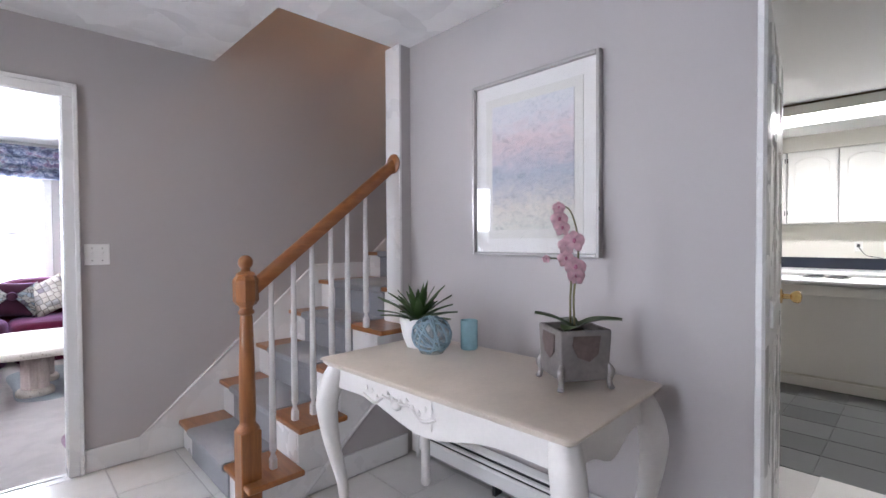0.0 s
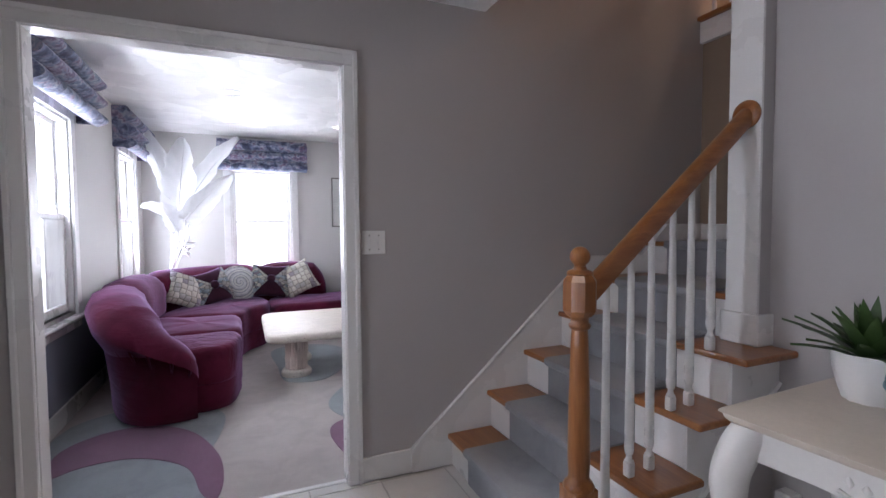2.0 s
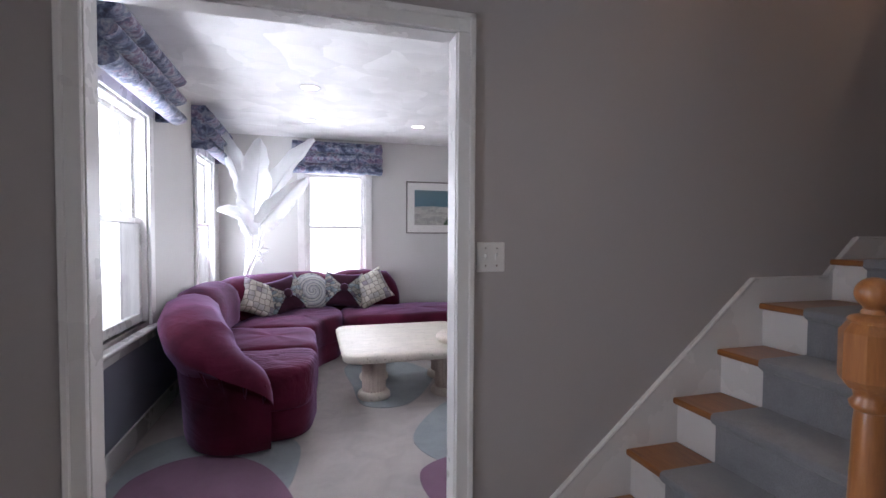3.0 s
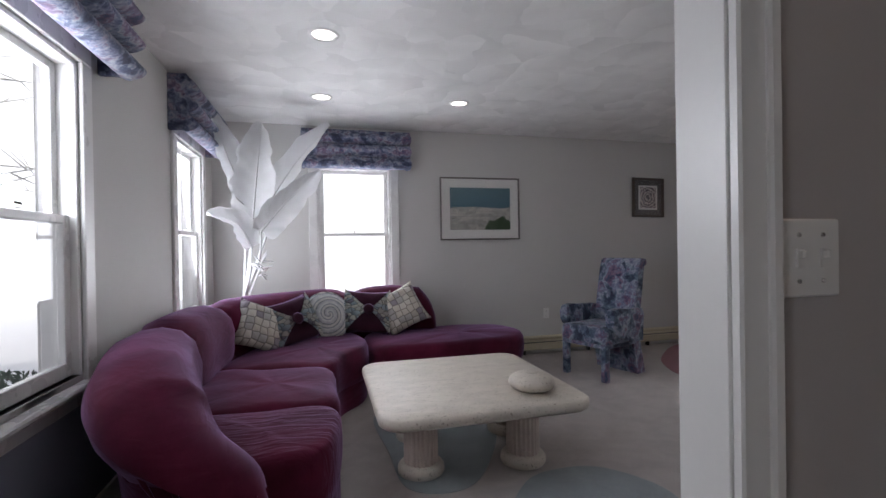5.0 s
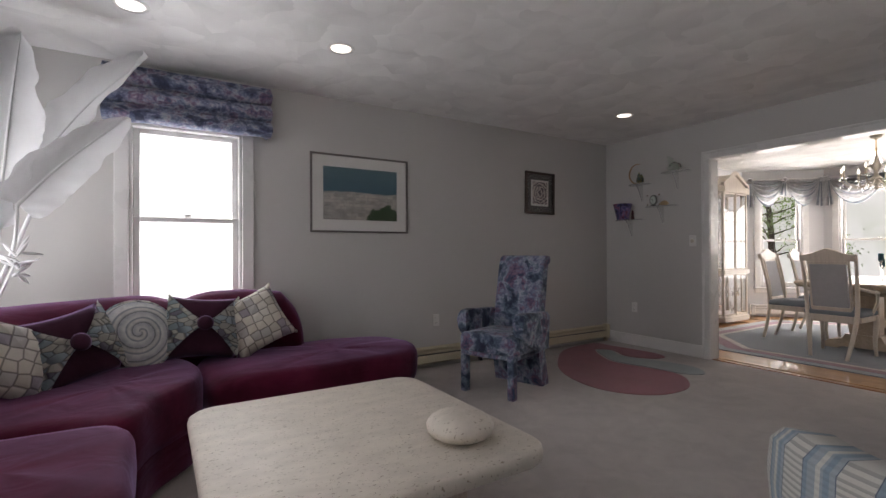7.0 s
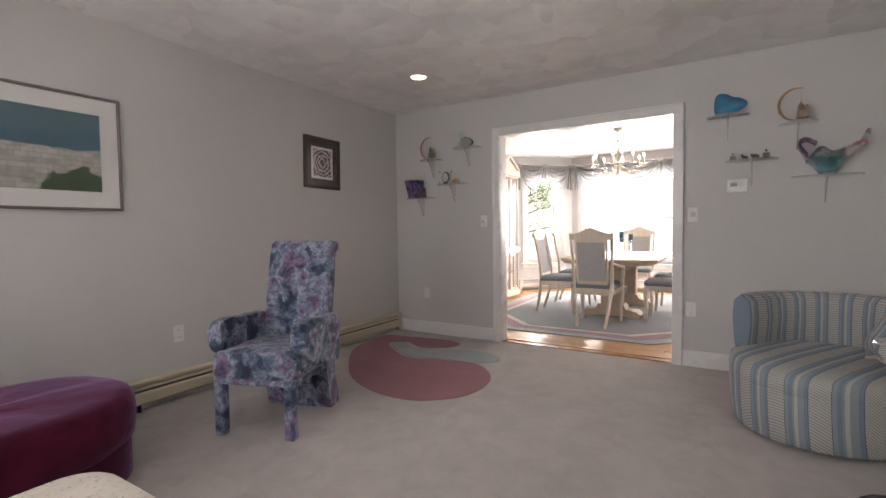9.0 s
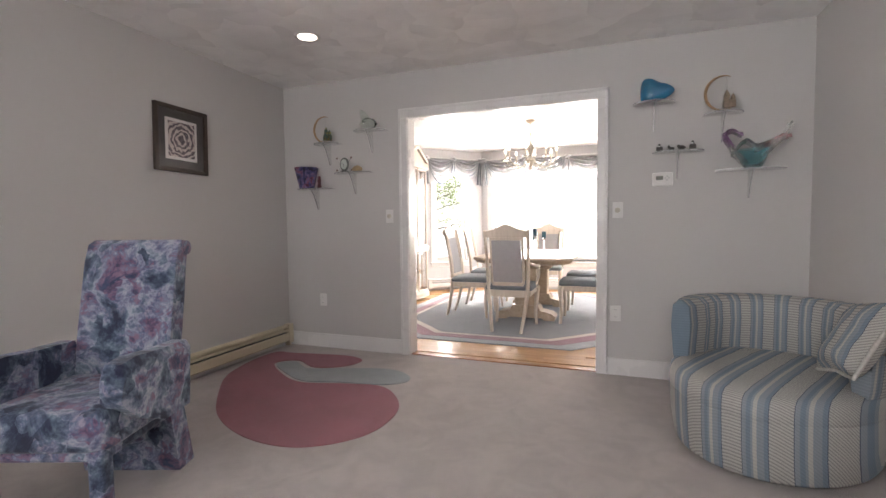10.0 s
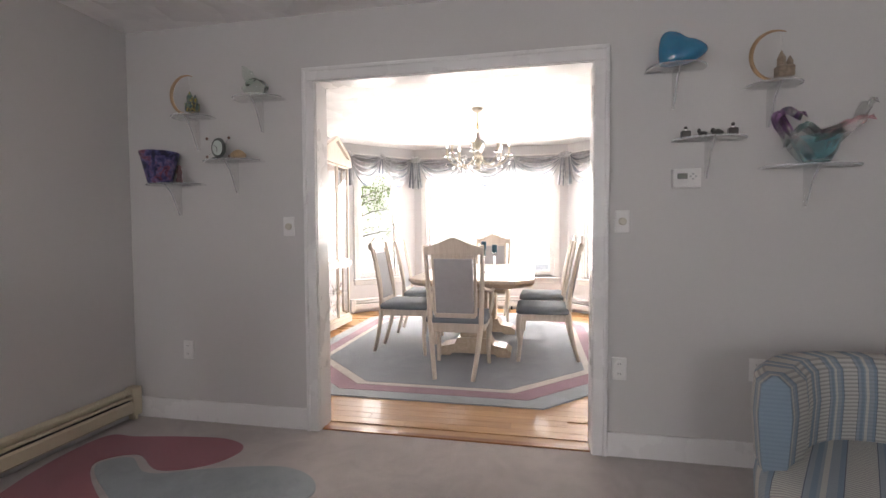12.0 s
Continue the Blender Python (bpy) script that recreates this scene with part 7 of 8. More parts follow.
def moon_ornament(key, dy, colour, label):
    r = on_shelf("moon_ornament", key, label, "ornament", dy)
    pts = [(-0.075 * math.cos(radians(a)), 0, 0.085 + 0.080 * math.sin(radians(a))) for a in range(112, -125, -7)]
    rad = [0.0015 + 0.0055 * math.sin(math.pi * i / (len(pts) - 1)) ** 0.8 for i in range(len(pts))]
    part("crescent", tube(bm_new(), pts, rad, 8), surface("tan_wood_" + key, (0.42, 0.27, 0.15), 0.4, var=0.2, big=30), r, "thin tan crescent", 60)
    bm = box(bm_new(), 0.0, 0.05, -0.018, 0.018, 0.012, 0.05, 0.004)
    lathe(bm, [(0.013, 0), (0.013, 0.03), (0.001, 0.055)], 8, (0.015, 0, 0.045))
    lathe(bm, [(0.010, 0), (0.010, 0.016), (0.001, 0.034)], 8, (0.04, 0, 0.048))
    part("castle", bm, colour, r, "tiny painted castle")
    part("thread", tube(bm_new(), [(0.018, 0, 0.098), (0.01, 0, 0.163)], 0.0008, 4), CHROME, r)
    part("stand", box(bm_new(), -0.03, 0.045, -0.02, 0.02, 0, 0.012, 0.003), ACRYLIC, r)


moon_ornament("moon", 0.0, floral("castle_green", [(0.3, (0.03, 0.06, 0.05)), (0.5, (0.15, 0.24, 0.2)), (0.6, (0.5, 0.36, 0.05)), (0.7, (0.05, 0.08, 0.08))], 40), "tan crescent moon ornament with a small green castle")
moon_ornament("moon2", 0.01, surface("castle_tan", (0.34, 0.26, 0.19), 0.5, var=0.3, big=60), "tan crescent moon ornament with a small castle")
gf = on_shelf("glass_bird", "fish", "clear green-tinted glass bird", "ornament", 0.0)
PALE_GLASS = clear("pale_green_glass", (0.86, 0.93, 0.88), 0.08, 1.35)
bm = lathe(bm_new(), [(0.01, 0.0), (0.035, 0.01), (0.045, 0.03), (0.03, 0.055), (0.008, 0.066)], 20, (0.01, 0, 0), 1.35, 0.7)
part("body", bm, PALE_GLASS, gf, smooth=70)
part("wing", tube(bm_new(), curve_pts([(0.0, 0, 0.05), (-0.025, 0, 0.09), (-0.045, 0, 0.12)], 8), lerp_list([0.026, 0.022, 0.004], 8), 10), PALE_GLASS, gf, smooth=70)
hb = on_shelf("glass_heart", "heart", "glossy turquoise blue glass heart lying on its side", "ornament", 0.0, k=1.4)
BLUE_GLASS = surface("turquoise_gloss_glass", (0.02, 0.20, 0.36), 0.06, var=0.12, big=14, coat=0.8)
bm = bm_new()
rows = []
for a in range(0, 181, 9):
    row = []
    for i in range(40):
        u = 2 * math.pi * i / 40
        x = 0.078 * math.cos(u) + 0.012 * math.cos(2 * u)
        z = 0.064 * math.sin(u) * (1 - 0.36 * math.cos(u)) - 0.008 * math.exp(-((u - 1.15) / 0.22) ** 2)
        k = max(0.02, math.sin(radians(a)) ** 0.8)
        row.append(Vector((x * k, -0.040 * math.cos(radians(a)), 0.050 + z * k)))
    rows.append(row)
vs = grid_mesh(bm, rows, True)
bm.faces.new(vs[0][::-1]), bm.faces.new(vs[-1])
for v in bm.verts:
    v.co.z = max(v.co.z, 0.006)
bmesh.ops.translate(bm, verts=bm.verts, vec=(0, 0, -0.006))
part("body", bm, BLUE_GLASS, hb, smooth=80)
PEWTER = surface("pewter_dark", (0.10, 0.095, 0.09), 0.35, metal=0.6, var=0.2, big=60)
for dy, hgt in ((0.12, 0.030), (-0.085, 0.036)):
    mn = on_shelf("miniature_bottle", "minis", "tiny dark scent bottle with a round stopper", "bottle", dy)
    part("bottle", box(bm_new(), -0.015, 0.015, -0.010, 0.010, 0, hgt * 0.72, 0.003, 2), PEWTER, mn)
    part("collar", lathe(bm_new(), [(0.008, hgt * 0.7), (0.008, hgt * 0.86), (0.006, hgt * 0.88)], 12), CHROME, mn)
    part("stopper", lathe(bm_new(), [(0.004, hgt * 0.88), (0.007, hgt * 1.02), (0.005, hgt * 1.18), (0.001, hgt * 1.25)], 12), PEWTER, mn, smooth=60)
for dy, k in ((0.045, 0.9), (-0.02, 1.15)):
    mn = on_shelf("miniature_figure", "minis", "tiny pewter animal figure", "figurine", dy)
    bm = lathe(bm_new(), [(0.004, 0.004), (0.011 * k, 0.008), (0.011 * k, 0.015), (0.003, 0.021 * k)], 12, (0, 0, 0), 1.5, 0.8)
    lathe(bm, [(0.003, 0.012), (0.007 * k, 0.017), (0.006 * k, 0.024), (0.001, 0.029)], 10, (-0.013 * k, 0, 0))
    for x, y in ((-0.008, -0.005), (-0.008, 0.005), (0.009, -0.005), (0.009, 0.005)):
        lathe(bm, [(0.003, 0), (0.0025, 0.01)], 6, (x, y, 0))
    part("body", bm, PEWTER, mn, smooth=50)
# ruffled glass bowl
rb = on_shelf("art_glass_bowl", "bowl", "ruffled art glass bowl in turquoise, purple and red", "bowl", 0.0, k=1.35)
rb.matrix_world = rb.matrix_world @ Matrix.Diagonal((0.96, 1, 1.2, 1))
AQUA, PURPLE, CORAL, SMOKE = (clear(n, c, 0.04, 1.4) for n, c in (("aqua_glass", (0.60, 0.90, 0.95)), ("purple_glass", (0.22, 0.04, 0.30)), ("coral_glass", (0.85, 0.30, 0.36)), ("smoke_glass", (0.85, 0.85, 0.86))))
part("cup", lathe(bm_new(), [(0.035, 0), (0.042, 0.004), (0.062, 0.035), (0.078, 0.075), (0.074, 0.076), (0.056, 0.036), (0.034, 0.012)], 28, (0, 0, 0), 0.95, 0.75), AQUA, rb, "turquoise cup", 60)


def petal_sheet(pts, w0, w1, mat, name, label):
    c = curve_pts(pts, 12)
    rows = []
    for i, p in enumerate(c):
        u = i / 12
        w = w0 + (w1 - w0) * math.sin(math.pi * u * 0.8)
        rows.append([p + Vector((0, (j / 5 - 0.5) * w, 0.012 * math.sin(j * 2.1 + u * 5))) for j in range(6)])
    bm = bm_new()
    grid_mesh(bm, rows)
    bmesh.ops.solidify(bm, geom=bm.faces[:], thickness=0.005)
    part(name, bm, mat, rb, label, 80)


petal_sheet([(-0.085, 0, 0.085), (-0.12, 0, 0.12), (-0.125, 0, 0.145), (-0.09, 0, 0.15), (-0.05, 0, 0.135)], 0.06, 0.09, PURPLE, "petal", "purple folded rim")
petal_sheet([(-0.02, 0, 0.01), (-0.08, 0, 0.06), (-0.125, 0, 0.125)], 0.07, 0.11, SMOKE, "petal", "clear ruffled side")
petal_sheet([(0.01, 0, 0.075), (0.06, 0, 0.085), (0.11, 0, 0.115), (0.15, 0, 0.12)], 0.07, 0.11, CORAL, "petal", "coral red folded rim")
petal_sheet([(0.04, 0, 0.05), (0.11, 0, 0.10), (0.15, 0, 0.16), (0.165, 0, 0.165)], 0.05, 0.08, SMOKE, "petal", "clear flared rim")

petal_sheet([(-0.09, 0.02, 0.06), (-0.03, 0.035, 0.11), (0.03, 0.035, 0.09), (0.09, 0.02, 0.11)], 0.03, 0.06, SMOKE, "petal", "clear ruffled back")

# ---- dining room ----
def octagon(x0, x1, y0, y1, c):
    return [(x0 + c, y0), (x1 - c, y0), (x1, y0 + c), (x1, y1 - c), (x1 - c, y1), (x0 + c, y1), (x0, y1 - c), (x0, y0 + c)]


rug = thing("area_rug", "octagonal slate blue rug with mauve and cream borders", "rug")
for k, (inset, cut, mat, nm) in enumerate(((0.0, 0.66, RUG_PALE, "outer_border"), (0.13, 0.63, RUG_ROSE, "mauve_band"), (0.25, 0.61, RUG_CREAM, "cream_band"), (0.31, 0.60, RUG_BLUE, "field"))):
    part(nm, prism(bm_new(), octagon(5.76 + inset, 9.30 - inset, 5.28 + inset, 8.20 - inset, cut - 0.0), 0.001, 0.010 + 0.0015 * k), mat, rug)

SEAT_CLOTH = surface("seat_cloth_slate", (0.22, 0.25, 0.28), 0.9, var=0.08, big=20, fine=260, grain=0.2, depth=0.001)
BACK_CLOTH = surface("back_cloth_grey", (0.40, 0.40, 0.42), 0.9, var=0.05, big=20, fine=260, grain=0.2, depth=0.001)
Z_RUG = 0.0145


def dining_chair(m, arms, label):
    """Seat about the origin, back at +y, facing -y."""
    root = thing("dining_chair", label, "chair", m, group="chairs round the dining table")
    part("seat", puffy(bm_new(), rounded(0.50, 0.47, 0.05, 4), [(0.96, 0.43), (1.0, 0.438), (1.0, 0.465), (0.96, 0.485), (0.7, 0.495), (0.3, 0.50)]), SEAT_CLOTH, root, "slate blue padded seat", 60)
    for s in (-1, 1):
        part("side_rail", box(bm_new(), *sorted((s * 0.235, s * 0.20)), -0.20, 0.20, 0.37, 0.432, 0.006), PALE_OAK, root)
        part("front_leg", tube(bm_new(), curve_pts([(s * 0.225, -0.20, 0.42), (s * 0.232, -0.212, 0.34), (s * 0.222, -0.20, 0.16), (s * 0.228, -0.212, 0.0)], 12), lerp_list([0.028, 0.026, 0.019, 0.016], 12), 8), PALE_OAK, root, smooth=50)
        part("back_post", tube(bm_new(), curve_pts([(s * 0.15, 0.315, 0.0), (s * 0.18, 0.26, 0.2), (s * 0.205, 0.225, 0.44), (s * 0.215, 0.245, 0.7), (s * 0.225, 0.32, 1.06)], 16), lerp_list([0.017, 0.02, 0.022, 0.019, 0.016], 16), 8), PALE_OAK, root, smooth=50)
        part("inner_stile", tube(bm_new(), curve_pts([(s * 0.165, 0.228, 0.50), (s * 0.165, 0.245, 0.7), (s * 0.165, 0.31, 1.0)], 10), 0.013, 8), PALE_OAK, root, smooth=50)
        if arms:
            part("arm", tube(bm_new(), curve_pts([(s * 0.225, 0.25, 0.72), (s * 0.265, 0.05, 0.68), (s * 0.27, -0.10, 0.67), (s * 0.255, -0.15, 0.64)], 12), [0.015] * 6 + [0.018] * 6 + [0.02], 8), PALE_OAK, root, smooth=50)
            part("arm_support", tube(bm_new(), curve_pts([(s * 0.262, -0.13, 0.65), (s * 0.27, -0.10, 0.56), (s * 0.235, -0.05, 0.43)], 10), 0.014, 8), PALE_OAK, root, smooth=50)
    part("front_rail", box(bm_new(), -0.2, 0.2, -0.225, -0.195, 0.37, 0.432, 0.006), PALE_OAK, root)
    part("rear_rail", box(bm_new(), -0.2, 0.2, 0.20, 0.232, 0.36, 0.44, 0.006), PALE_OAK, root)
    tilt = pose(0, 0.228, 0.50, -11)
    pn = part("back_panel", box(bm_new(), -0.152, 0.152, -0.018, 0.018, 0.02, 0.47, 0.008, 2), BACK_CLOTH, root, "grey padded back panel")
    pn.matrix_local = tilt
    for z0, z1 in ((-0.02, 0.022), (0.465, 0.50)):
        part("panel_rail", box(bm_new(), -0.165, 0.165, -0.014, 0.014, z0, z1, 0.004), PALE_OAK, root).matrix_local = tilt
    part("crest", prism(bm_new(), [(-0.232, 0.50), (0.232, 0.50), (0.232, 0.555), (0.12, 0.585), (0.03, 0.625), (0, 0.632), (-0.03, 0.625), (-0.12, 0.585), (-0.232, 0.555)], -0.013, 0.013, "y"), PALE_OAK, root, "peaked crest rail").matrix_local = tilt
    return root


dining_chair(pose(6.52, 6.62, Z_RUG, 0, 0, 90), True, "pale oak dining armchair with a grey padded back")
side = dining_chair(pose(7.10, 7.22, Z_RUG, 0, 0, 0), False, "pale oak dining chair with a slate blue seat")
copy_thing(side, pose(7.93, 7.24, Z_RUG, 0, 0, 4))
copy_thing(side, pose(7.06, 5.93, Z_RUG, 0, 0, 180))
copy_thing(side, pose(7.90, 5.92, Z_RUG, 0, 0, 178))
dining_chair(pose(8.72, 6.56, Z_RUG, 0, 0, -90), True, "pale oak dining armchair with a grey padded back")

dt = thing("dining_table", "pale oak dining table on two carved pedestals", "dining table", pose(7.52, 6.56, Z_RUG))
rows = []
for k, z in ((-0.10, 0.665), (-0.03, 0.685), (0.0, 0.72), (0.0, 0.742), (-0.008, 0.75)):
    rows.append([Vector((x, y, z)) for x, y in octagon(-0.96 - k, 0.96 + k, -0.56 - k, 0.56 + k, 0.16)])
bm = bm_new()
vs = grid_mesh(bm, rows, True)
bm.faces.new(vs[0][::-1]), bm.faces.new(vs[-1])
part("tabletop", bm, PALE_OAK_X, dt)
for sx in (-1, 1):
    ped = part("pedestal", box(bm_new(), sx * 0.48 - 0.09, sx * 0.48 + 0.09, -0.13, 0.13, 0.16, 0.68, 0.02, 2), PALE_OAK_X, dt)
    part("cap", box(bm_new(), sx * 0.48 - 0.13, sx * 0.48 + 0.13, -0.30, 0.30, 0.60, 0.675, 0.02), PALE_OAK_X, ped)
    part("foot", prism(bm_new(), [(-0.34, 0), (-0.22, 0), (-0.20, 0.025), (0.20, 0.025), (0.22, 0), (0.34, 0), (0.35, 0.05), (0.30, 0.085), (0.18, 0.11), (0.15, 0.17), (-0.15, 0.17), (-0.18, 0.11), (-0.30, 0.085), (-0.35, 0.05)], sx * 0.48 - 0.11, sx * 0.48 + 0.11, "x"), PALE_OAK_X, ped)
part("stretcher", box(bm_new(), -0.4, 0.4, -0.03, 0.03, 0.2, 0.29, 0.01), PALE_OAK_X, dt)
TEAL = surface("teal_candle_wax", (0.02, 0.10, 0.15), 0.4, var=0.1)
for x, y, h in ((7.28, 6.50, 0.235), (7.36, 6.40, 0.20), (7.40, 6.52, 0.17)):
    ch = thing("candle_holder", "tall glass candle holder with a teal pillar candle", "candle holder", pose(x, y, Z_RUG + 0.7505), group="candle holders on the dining table")
    part("stem", lathe(bm_new(), [(0.035, 0), (0.036, 0.006), (0.009, 0.014), (0.007, h * 0.5), (0.010, h - 0.02), (0.032, h - 0.006), (0.034, h)], 20), CRYSTAL, ch, smooth=60)
    part("candle", lathe(bm_new(), [(0.026, h), (0.027, h + 0.004), (0.027, h + 0.075), (0.02, h + 0.08), (0.003, h + 0.079)], 18), TEAL, ch, "teal pillar candle", 50)

# china cabinet
cb = thing("china_cabinet", "pale oak china cabinet with glass doors and a gabled top", "cabinet", pose(7.84, 8.69, 0))
CW, CDp = 0.50, 0.40
outl = [(-CW, 0), (-CW, -CDp + 0.16), (-CW + 0.16, -CDp), (CW - 0.16, -CDp), (CW, -CDp + 0.16), (CW, 0)]


def scaled(o, k):
    return [(x * (1 + k / CW), y - (k if y < -0.01 else 0)) for x, y in o]


for nm, z0, z1, k in (("plinth", 0.05, 0.12, 0.012), ("lower_shelf", 0.12, 0.135, -0.01), ("waist", 0.76, 0.82, 0.015), ("cornice", 1.98, 2.07, 0.02)):
    part(nm, prism(bm_new(), scaled(outl, k), z0, z1), PALE_OAK, cb)
part("back_panel", box(bm_new(), -CW + 0.01, CW - 0.01, -0.02, -0.004, 0.12, 2.0), surface("mirror_back", (0.85, 0.86, 0.86), 0.05, metal=0.9, var=0.01), cb, "mirrored back")
for x, y in ((-CW + 0.02, -0.03), (CW - 0.02, -0.03), (-CW + 0.022, -CDp + 0.16), (CW - 0.022, -CDp + 0.16), (-CW + 0.17, -CDp + 0.022), (CW - 0.17, -CDp + 0.022)):
    part("stile", box(bm_new(), x - 0.011, x + 0.011, y - 0.011, y + 0.011, 0.13, 1.99, 0.003), PALE_OAK, cb)
for z0, z1 in ((0.14, 0.755), (0.825, 1.975)):
    for (xa, ya), (xb, yb) in (((-CW + 0.18, -CDp + 0.02), (-0.01, -CDp + 0.02)), ((0.01, -CDp + 0.02), (CW - 0.18, -CDp + 0.02)), ((-CW + 0.02, -CDp + 0.17), (-CW + 0.16, -CDp + 0.03)), ((CW - 0.16, -CDp + 0.03), (CW - 0.02, -CDp + 0.17))):
        d2 = Vector((xb - xa, yb - ya, 0))
        ln = d2.length
        door = bm_new()
        for bx in ((0, 0.013, -0.010, 0.010, z0, z1), (ln - 0.013, ln, -0.010, 0.010, z0, z1), (0.013, ln - 0.013, -0.010, 0.010, z0, z0 + 0.02), (0.013, ln - 0.013, -0.010, 0.010, z1 - 0.02, z1)):
            box(door, *bx, 0.003)
        dr = part("door", door, PALE_OAK, cb)
        dr.matrix_local = pose(xa, ya, 0, 0, 0, math.degrees(math.atan2(d2.y, d2.x)))
        gp = part("glass", box(bm_new(), 0.011, ln - 0.011, -0.002, 0.002, z0 + 0.017, z1 - 0.017), PANE, dr, "clear glass")
        gp.visible_shadow = False
        if ln > 0.25:
            part("handle", tube(bm_new(), [(0.015 if xa > 0 else ln - 0.015, -0.02, (z0 + z1) / 2 - 0.03), (0.015 if xa > 0 else ln - 0.015, -0.03, (z0 + z1) / 2), (0.015 if xa > 0 else ln - 0.015, -0.02, (z0 + z1) / 2 + 0.03)], 0.005, 6), BRASS, dr, "small brass pull")
for z in (0.42, 1.15, 1.45, 1.72):
    sg = part("glass_shelf", box(bm_new(), -CW + 0.03, CW - 0.03, -CDp + 0.06, -0.03, z, z + 0.008), PANE, cb, "glass shelf")
    sg.visible_shadow = False
for sx in (-1, 1):
    part("gable", prism(bm_new(), [(0, 2.26), (0, 2.31), (sx * (CW - 0.14), 2.12), (sx * (CW - 0.14), 2.07)], -CDp - 0.01, -CDp + 0.04, "y"), PALE_OAK, cb, "sloping gable moulding")
part("gable_panel", prism(bm_new(), [(-CW + 0.14, 2.07), (CW - 0.14, 2.07), (0, 2.27)], -CDp + 0.03, -0.02, "y"), PALE_OAK, cb)
for x in (-0.4, 0.4):
    for y in (-0.05, -0.2):
        part("foot", lathe(bm_new(), [(0.02, 0), (0.03, 0.02), (0.025, 0.05)], 12, (x, y, 0)), PALE_OAK, cb)
rng = random.Random(5)
for z in (0.136, 0.4285, 0.821, 1.1585, 1.4585):
    for x in (-0.32, -0.14, 0.05, 0.22, 0.36):
        r = rng.uniform(0.03, 0.05)
        h = rng.uniform(0.08, 0.19)
        gz = thing("glassware", "cut crystal vase inside the china cabinet" if h > 0.13 else "crystal bowl inside the china cabinet", "glassware", pose(7.84 + x, 8.69 - 0.2 + rng.uniform(-0.04, 0.06), z + 0.0005), group="crystal in the china cabinet")
        part("body", lathe(bm_new(), [(r * 0.7, 0), (r * 0.75, 0.006), (r * 0.35, h * 0.3), (r * 0.8, h * 0.6), (r, h), (r * 0.93, h), (r * 0.7, h * 0.6), (r * 0.25, h * 0.33)], 14), CRYSTAL, gz, smooth=40)

# chandelier
cx, cy, cz = 7.45, 6.58, 1.98
chd = thing("chandelier", "ivory eight-arm chandelier with candle bulbs and crystal drops", "chandelier", pose(cx, cy, cz))
IVORY = surface("ivory_enamel", (0.72, 0.66, 0.55), 0.3, var=0.04)
part("canopy", lathe(bm_new(), [(0.012, 0.41), (0.05, 0.43), (0.06, 0.458)], 20), IVORY, chd)
part("chain", tube(bm_new(), [(0, 0, 0.2), (0, 0, 0.42)], 0.006, 6), BRASS, chd)
part("body", lathe(bm_new(), [(0.006, -0.17), (0.028, -0.15), (0.016, -0.12), (0.05, -0.07), (0.058, -0.04), (0.02, 0.0), (0.016, 0.06), (0.035, 0.10), (0.014, 0.15), (0.008, 0.21)], 24), IVORY, chd, smooth=50)
part("glass_urn", lathe(bm_new(), [(0.03, 0.02), (0.062, 0.045), (0.078, 0.09), (0.066, 0.15), (0.036, 0.22), (0.018, 0.28), (0.012, 0.31)], 24), CRYSTAL, chd, "clear glass teardrop body", 60)
for k in range(8):
    a = 2 * math.pi * k / 8
    c, s_ = math.cos(a), math.sin(a)
    arm = part("arm", tube(bm_new(), curve_pts([(c * 0.04, s_ * 0.04, -0.05), (c * 0.14, s_ * 0.14, -0.13), (c * 0.26, s_ * 0.26, -0.10), (c * 0.32, s_ * 0.32, -0.03)], 14), 0.007, 6), IVORY, chd, smooth=60)
    part("drip_pan", lathe(bm_new(), [(0.012, -0.035), (0.04, -0.025), (0.043, -0.02), (0.012, -0.022)], 14, (c * 0.32, s_ * 0.32, 0)), CRYSTAL, arm)
    part("candle_tube", lathe(bm_new(), [(0.011, -0.025), (0.011, 0.06), (0.004, 0.062)], 10, (c * 0.32, s_ * 0.32, 0)), IVORY, arm)
    part("bulb", lathe(bm_new(), [(0.004, 0.062), (0.012, 0.08), (0.010, 0.098), (0.001, 0.122)], 10, (c * 0.32, s_ * 0.32, 0)), BULB, arm, "lit candle bulb", 80)
    for q in range(4):
        f = 0.25 + 0.2 * q
        part("crystal_drop", lathe(bm_new(), [(0.001, -0.05), (0.008, -0.03), (0.006, -0.012), (0.001, 0)], 6, (c * 0.32 * f * 1.2, s_ * 0.32 * f * 1.2, -0.12 + 0.03 * (q % 2))), CRYSTAL, arm)


# swags over the bay windows
def silk(name, color):
    """Thin silk that lets a little light through."""
    m, t, b = nodes_of(name)
    c = ramp(t, noise_tex(t, mapped(t), 22, 3), [(0.35, shade(color, 0.8)), (0.65, shade(color, 1.1))])
    t.links.new(c, b.inputs["Base Color"])
    b.inputs["Roughness"].default_value, b.inputs["Sheen Weight"].default_value = 0.42, 0.3
    tl, mx = t.nodes.new("ShaderNodeBsdfTranslucent"), t.nodes.new("ShaderNodeMixShader")
    t.links.new(c, tl.inputs[0])
    mx.inputs[0].default_value = 0.26
    t.links.new(b.outputs[0], mx.inputs[1])
    t.links.new(tl.outputs[0], mx.inputs[2])
    t.links.new(mx.outputs[0], t.nodes["Material Output"].inputs[0])
    return m


SWAG = silk("silver_silk", (0.78, 0.78, 0.79))
# slate stripe colour that doubles as painted shade in the folds
SWAG_STRIPE = silk("slate_fold_stripe", (0.36, 0.40, 0.45))


